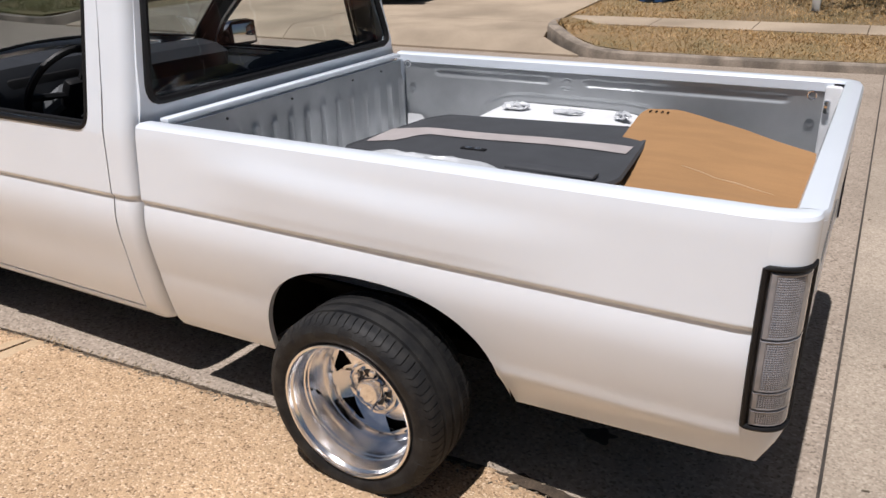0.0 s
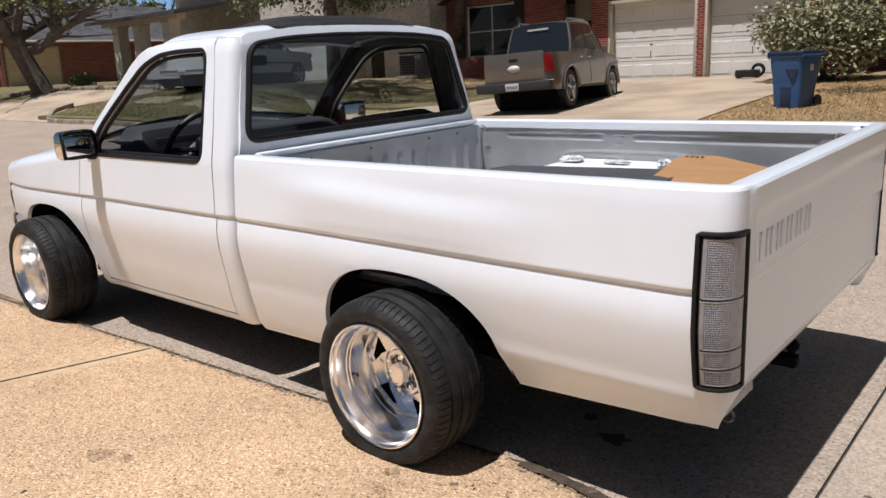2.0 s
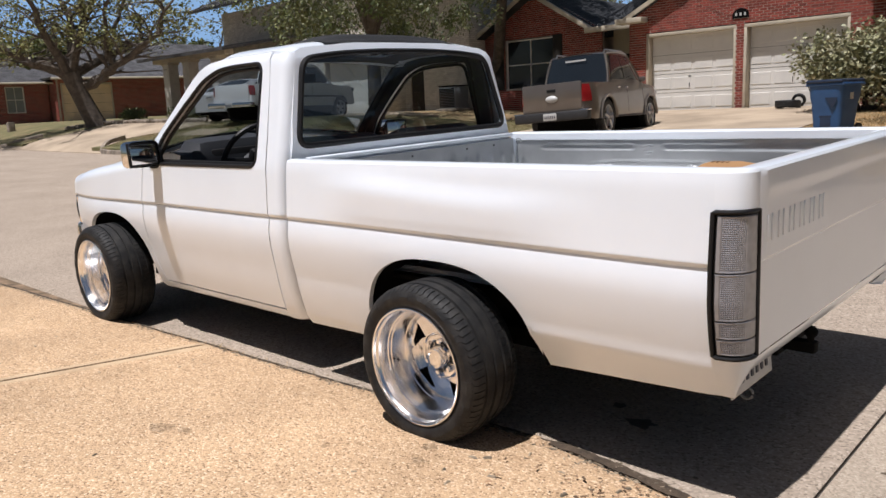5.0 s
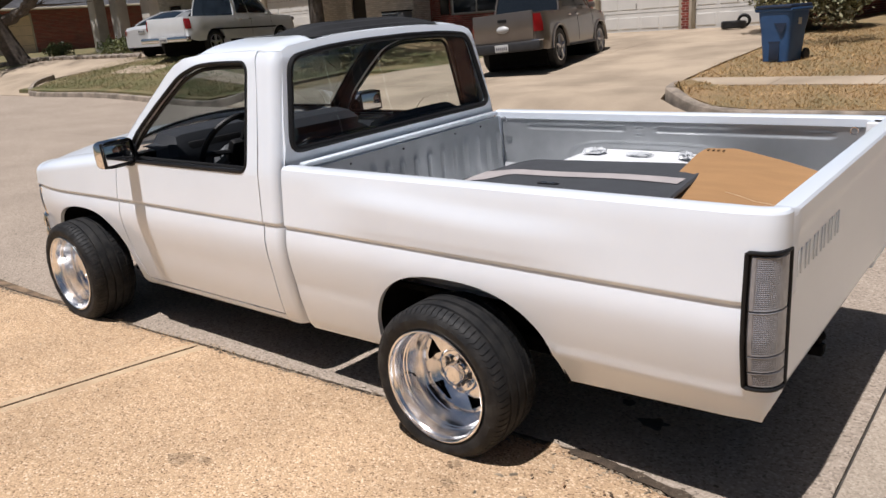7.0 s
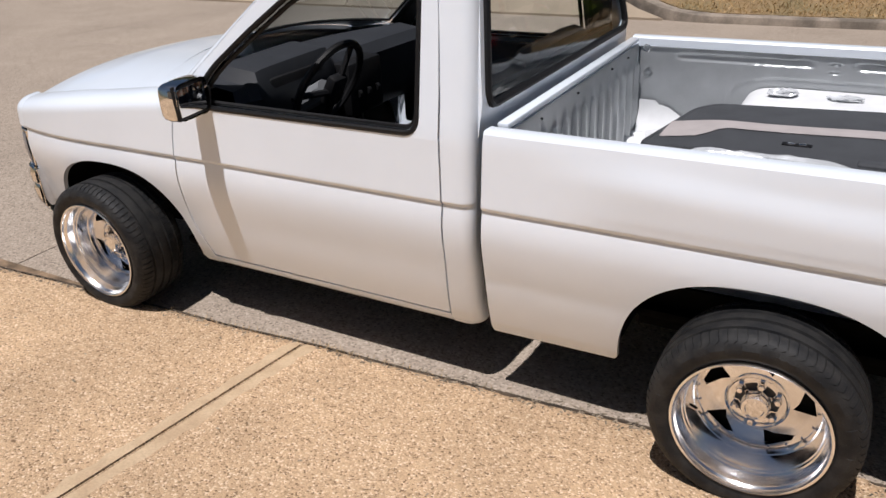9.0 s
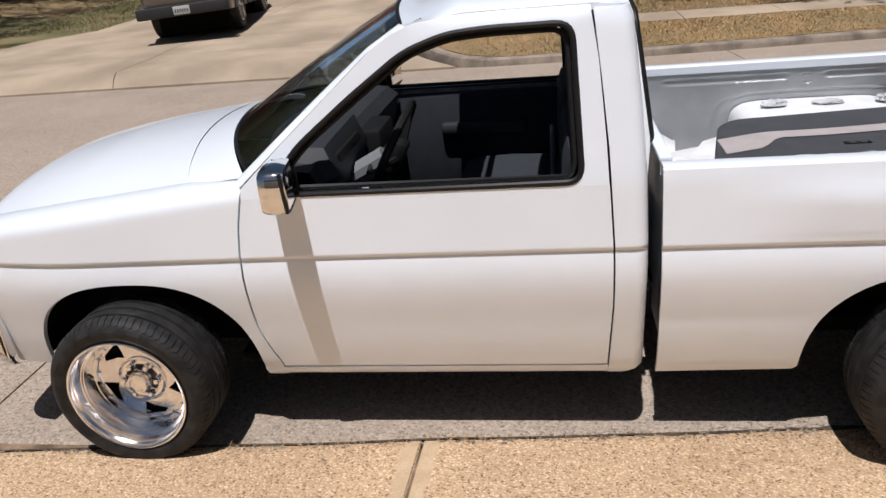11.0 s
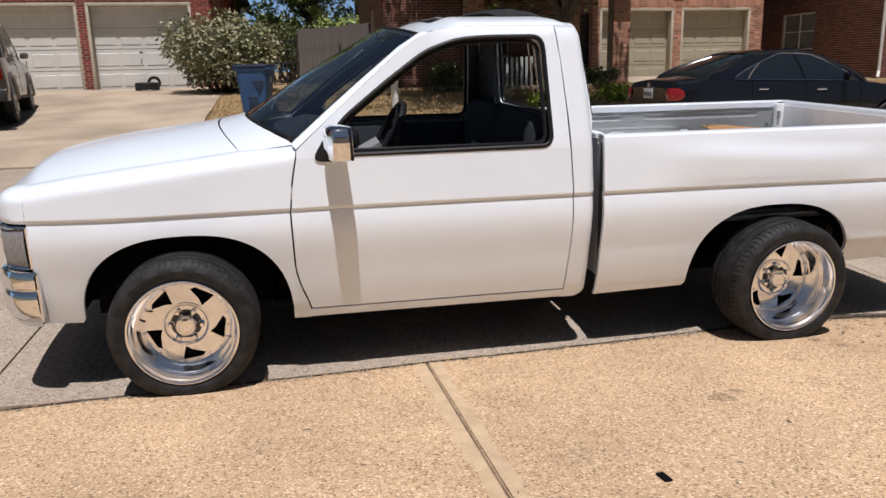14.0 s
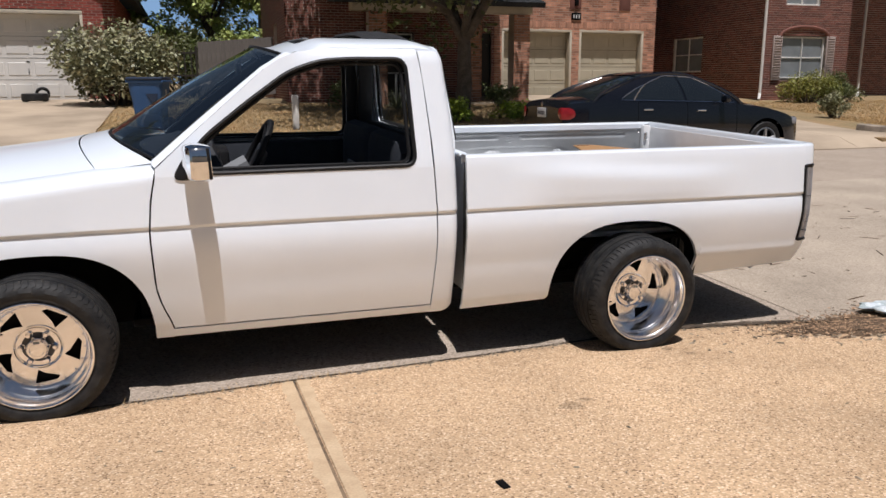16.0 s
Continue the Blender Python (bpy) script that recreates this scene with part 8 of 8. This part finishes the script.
def crumpled(name, c, size, seed, label, material=PLASTICBAG, category="plastic"):
    rng = np.random.default_rng(seed)
    off = rng.uniform(0, 50)
    def f(i, j):
        u, v = i / 24 * 2 * math.pi, j / 12
        r = (math.sin(math.pi * v) ** 0.7) * (1 + 0.5 * noise.noise((math.cos(u) * 2 + off, math.sin(u) * 2, v * 4)) + 0.25 * noise.noise((math.cos(u) * 6 + off, math.sin(u) * 6, v * 9)))
        z = size[2] * (1 - math.cos(math.pi * v)) / 2 * (1 + 0.5 * noise.noise((math.cos(u) * 4, math.sin(u) * 4 + off, v * 5)))
        return (size[0] * r * math.cos(u), size[1] * r * math.sin(u), max(0, z))
    ob = part(name, grid(24, 13, f, wrap_u=True), material, angle=25)
    ob.matrix_world = c
    return tagged(ob, label, category)


for k, (x, y, z, s) in enumerate(((-0.19, 0.60, 0.754, (0.055, 0.035, 0.028)), (0.04, 0.60, 0.754, (0.06, 0.03, 0.018)), (0.27, 0.60, 0.754, (0.03, 0.03, 0.03)))):
    crumpled("plastic_bag", TRUCK_M @ Matrix.Translation((x, y, z)), s, 60 + k, "crumpled clear plastic bag on the wheelhouse")
crumpled("plastic_sheet", TRUCK_M @ Matrix.Translation((-0.12, -0.27, 0.742)), (0.25, 0.085, 0.036), 70, "crumpled translucent plastic sheeting under a panel")
crumpled("plastic_sheet", TRUCK_M @ Matrix.Translation((-0.30, 0.30, 0.515)), (0.34, 0.26, 0.15), 71, "bulky white plastic sheeting on the bed floor", BEDWHITE)
crumpled("plastic_sheet", TRUCK_M @ Matrix.Translation((0.62, -0.10, 0.515)), (0.28, 0.28, 0.12), 72, "bulky white plastic sheeting on the bed floor", BEDWHITE)

# ragged white film standing in the front corner of the bed


def film_sheet(i, j):
    x = lerp(-0.815, -0.60, i / 14)
    top = 0.655 - 0.022 * smooth(-0.74, -0.72, x) - 0.05 * smooth(-0.70, -0.60, x) + 0.006 * noise.noise((x * 40, 0, 2))
    z = lerp(0.513, top, j / 6)
    return (x, 0.722 - 0.05 * (1 - j / 6) ** 2 + 0.006 * noise.noise((x * 18, z * 18, 0)), z)


film = part("plastic_film", grid(15, 7, film_sheet), BEDWHITE)
film.matrix_world = TRUCK_M
tagged(film, "thin ragged white film standing against the bed wall", "plastic film")

# litter, gravel and stains on the ground
crumpled("litter_bag", Matrix.Translation((1.76, -0.85, -0.030)) @ pose(0, 0, 0, 0, 0, -22), (0.24, 0.085, 0.060), 80, "crumpled clear plastic litter in the gutter", LITTERFILM, "litter")
DIRT = mat("gutter_dirt", (0.20, 0.125, 0.07), 0.95, var=0.25, scale=8, fine=0.4, fine_scale=90, bump=0.008, bump_scale=80)


def near_z(x, y):
    return drive_z(x, y) if y < joint_y(x) else street_z(y)


def dirt(i, j):
    a, t = 2 * math.pi * i / 120, j / 14
    c, sn = math.cos(a), math.sin(a)
    r = t * (0.92 + 0.30 * noise.noise((c * 2, sn * 2, 4)) + 0.22 * noise.noise((c * 7, sn * 7, 9)) + 0.14 * noise.noise((c * 19, sn * 19, 2)))
    x, y = 1.66 + 0.98 * r * c, -0.95 + 0.24 * r * sn
    return (x, y, near_z(x, y) + 0.020 * (1 - t) ** 0.6 + 0.007 * noise.noise((x * 22, y * 22, 0)) + 0.004 * noise.noise((x * 60, y * 60, 5)) - 0.004 * t)


tagged(part("dirt_patch", grid(120, 15, dirt, wrap_u=True), DIRT), "brown grit and dirt collected in the gutter", "dirt", kind="stuff")
rng_ = np.random.default_rng(77)
GRIT = mat("grit", (0.30, 0.24, 0.17), 0.9, var=0.2, scale=30, island=0.6)


def scatter(name, label, count, place, size, material=GRIT, stretch=1.0):
    verts, faces = [], []
    for _ in range(count):
        x, y = place()
        z = near_z(x, y) + (0.012 if name == "bark_chips" else 0.001)
        s = size * rng_.uniform(0.4, 1.6)
        a = rng_.uniform(0, 6.28)
        c, sn = math.cos(a), math.sin(a)
        k = len(verts)
        lx, ly, lz = s * rng_.uniform(0.8, 2.2) * stretch, s * 0.7, s * 0.6
        for px, py, pz in ((-1, -1, 0), (1, -0.8, 0), (1.1, 0.9, 0), (-0.9, 1, 0), (-0.6, -0.5, 1), (0.7, -0.6, 0.9), (0.6, 0.5, 1), (-0.5, 0.6, 0.8)):
            verts.append((x + (px * lx * c - py * ly * sn), y + (px * lx * sn + py * ly * c), z + pz * lz))
        faces += [(k + 4, k + 5, k + 6, k + 7), (k, k + 1, k + 5, k + 4), (k + 1, k + 2, k + 6, k + 5), (k + 2, k + 3, k + 7, k + 6), (k + 3, k, k + 4, k + 7)]
    me = bpy.data.meshes.new(name)
    me.from_pydata(verts, [], faces)
    me.materials.append(material)
    return tagged(new(name, me), label, "gravel", kind="stuff")


scatter("gravel", "small pale stones and grit in the gutter", 900, lambda: (1.6 + rng_.normal() * 0.45, -0.95 + rng_.normal() * 0.12), 0.006)
scatter("bark_chips", "brown bark chips and dry leaf bits in the gutter", 5200, lambda: (1.70 + rng_.normal() * 0.42, -0.93 + rng_.normal() * 0.095), 0.0042, mat("bark_chip", (0.33, 0.21, 0.125), 0.9, var=0.25, scale=30, island=0.7))
scatter("joint_grit", "grit and dry grass along the gutter joint", 2000, lambda: (lambda x: (x, joint_y(x) - 0.004 + rng_.normal() * 0.024))(rng_.uniform(-4.5, 1.2)), 0.0035)
scatter("street_grit", "loose grit and twigs on the street", 160, lambda: (rng_.uniform(1.2, 5), rng_.uniform(-0.7, 5)), 0.006)
TWIG = mat("dry_twig", (0.16, 0.10, 0.06), 0.9, var=0.2, scale=30, island=0.5)
scatter("twigs", "dry twigs and leaf stalks lying on the street", 60, lambda: (rng_.uniform(1.2, 4.5), rng_.uniform(-0.75, 2.5)), 0.0045, TWIG, 7.0)
scatter("drive_grit", "loose bits on the driveway", 120, lambda: (rng_.uniform(-4, 2), rng_.uniform(-3.4, -0.9)), 0.004)
# dry weeds in the joint
bm = bmesh.new()
for _ in range(260):
    x = -1.75 + rng_.normal() * 0.45
    y = joint_y(x) - 0.004 + rng_.normal() * 0.010
    h = rng_.uniform(0.008, 0.03)
    a = rng_.uniform(0, 6.28)
    v = [bm.verts.new(p) for p in ((x - 0.0015, y, near_z(x, y) - 0.01), (x + 0.0015, y, near_z(x, y) - 0.01), (x + 0.02 * math.cos(a), y + 0.02 * math.sin(a), near_z(x, y) + h))]
    bm.faces.new(v)
tagged(part("joint_weeds", bm, STRAW), "dry weeds growing in the driveway joint", "weeds", kind="stuff")
# dirt packed into the ragged joint between drive and gutter


def joint_dirt(i, j):
    x = lerp(-6.5, 3.3, i / 600)
    w = max(0.003, 0.009 + 0.016 * noise.noise((x * 2.3, 0, 1)) + 0.014 * noise.noise((x * 13, 3, 1)))
    extra = 0.014 * smooth(0.30, 0.45, x) * (1 - smooth(1.0, 1.3, x))
    w += extra
    y = joint_y(x) - 0.002 + extra * 0.9 + w * (j / 2 - 1) * (1 + 0.5 * noise.noise((x * 31, j, 2)))
    return (x, y, max(near_z(x, y), street_z(y)) + (0.002 if j in (0, 4) else 0.004) + 0.002 * noise.noise((x * 40, j, 3)))


tagged(part("joint_dirt", grid(601, 5, joint_dirt), mat("packed_dirt", (0.11, 0.078, 0.052), 0.95, var=0.3, scale=14, fine=0.4, fine_scale=120, bump=0.004, bump_scale=150)), "dark packed dirt along the driveway joint", "dirt", kind="stuff")
chip = part("concrete_chip", sheet_fill([(0.28, -0.682), (0.36, -0.692), (0.375, -0.668), (0.33, -0.652), (0.285, -0.662)], lambda a, b: (a, b, drive_z(a, b) + 0.008 + 0.006 * noise.noise((a * 30, b * 30, 0)))), AGGREGATE)
bm = bmesh.new()
bm.from_mesh(chip.data)
rim(bm, (0, 0, -0.03))
bm.to_mesh(chip.data)
bm.free()
tagged(chip, "broken lip of concrete at the driveway edge", "rubble")
scrap = part("dark_scrap", boxed((-1.21, -2.10, drive_z(-1.21, -2.10) + 0.004), (0.025, 0.05, 0.006), 0.002, rot=(0, 0, 8)), DARK)
tagged(scrap, "small dark scrap on the driveway", "litter")
STAIN = pebbled("oil_stain", (0.36, 0.25, 0.155), (0.58, 0.44, 0.30), (0.10, 0.06, 0.035), size=0.0076, bump=0.003)
STAIN_DARK = mat("dark_oil_stain", (0.10, 0.08, 0.065), 0.8, var=0.2, scale=18, fine=0.3, fine_scale=140)


def stain(x, y, r, seed):
    def f(i, j):
        a, t = 2 * math.pi * i / 30, (j + 0.01) / 3
        q = r * t * (1 + 0.7 * noise.noise((math.cos(a) * 1.5 + seed, math.sin(a) * 1.5, seed)))
        u, v = x + q * math.cos(a), y + 0.7 * q * math.sin(a)
        return (u, v, near_z(u, v) + 0.0012)
    tagged(part("oil_stain", grid(30, 4, f, wrap_u=True), STAIN_DARK if y > -0.6 else STAIN), "small dark oil stain on the driveway", "stain", kind="structure")


for x, y, r, s in ((-0.70, -1.55, 0.05, 1), (-0.62, -1.50, 0.03, 2), (0.16, -1.10, 0.03, 3), (-0.15, -1.24, 0.018, 4), (0.1, -0.99, 0.03, 5), (0.55, -0.35, 0.05, 6), (0.40, -0.25, 0.03, 7)):
    stain(x, y, r, s)
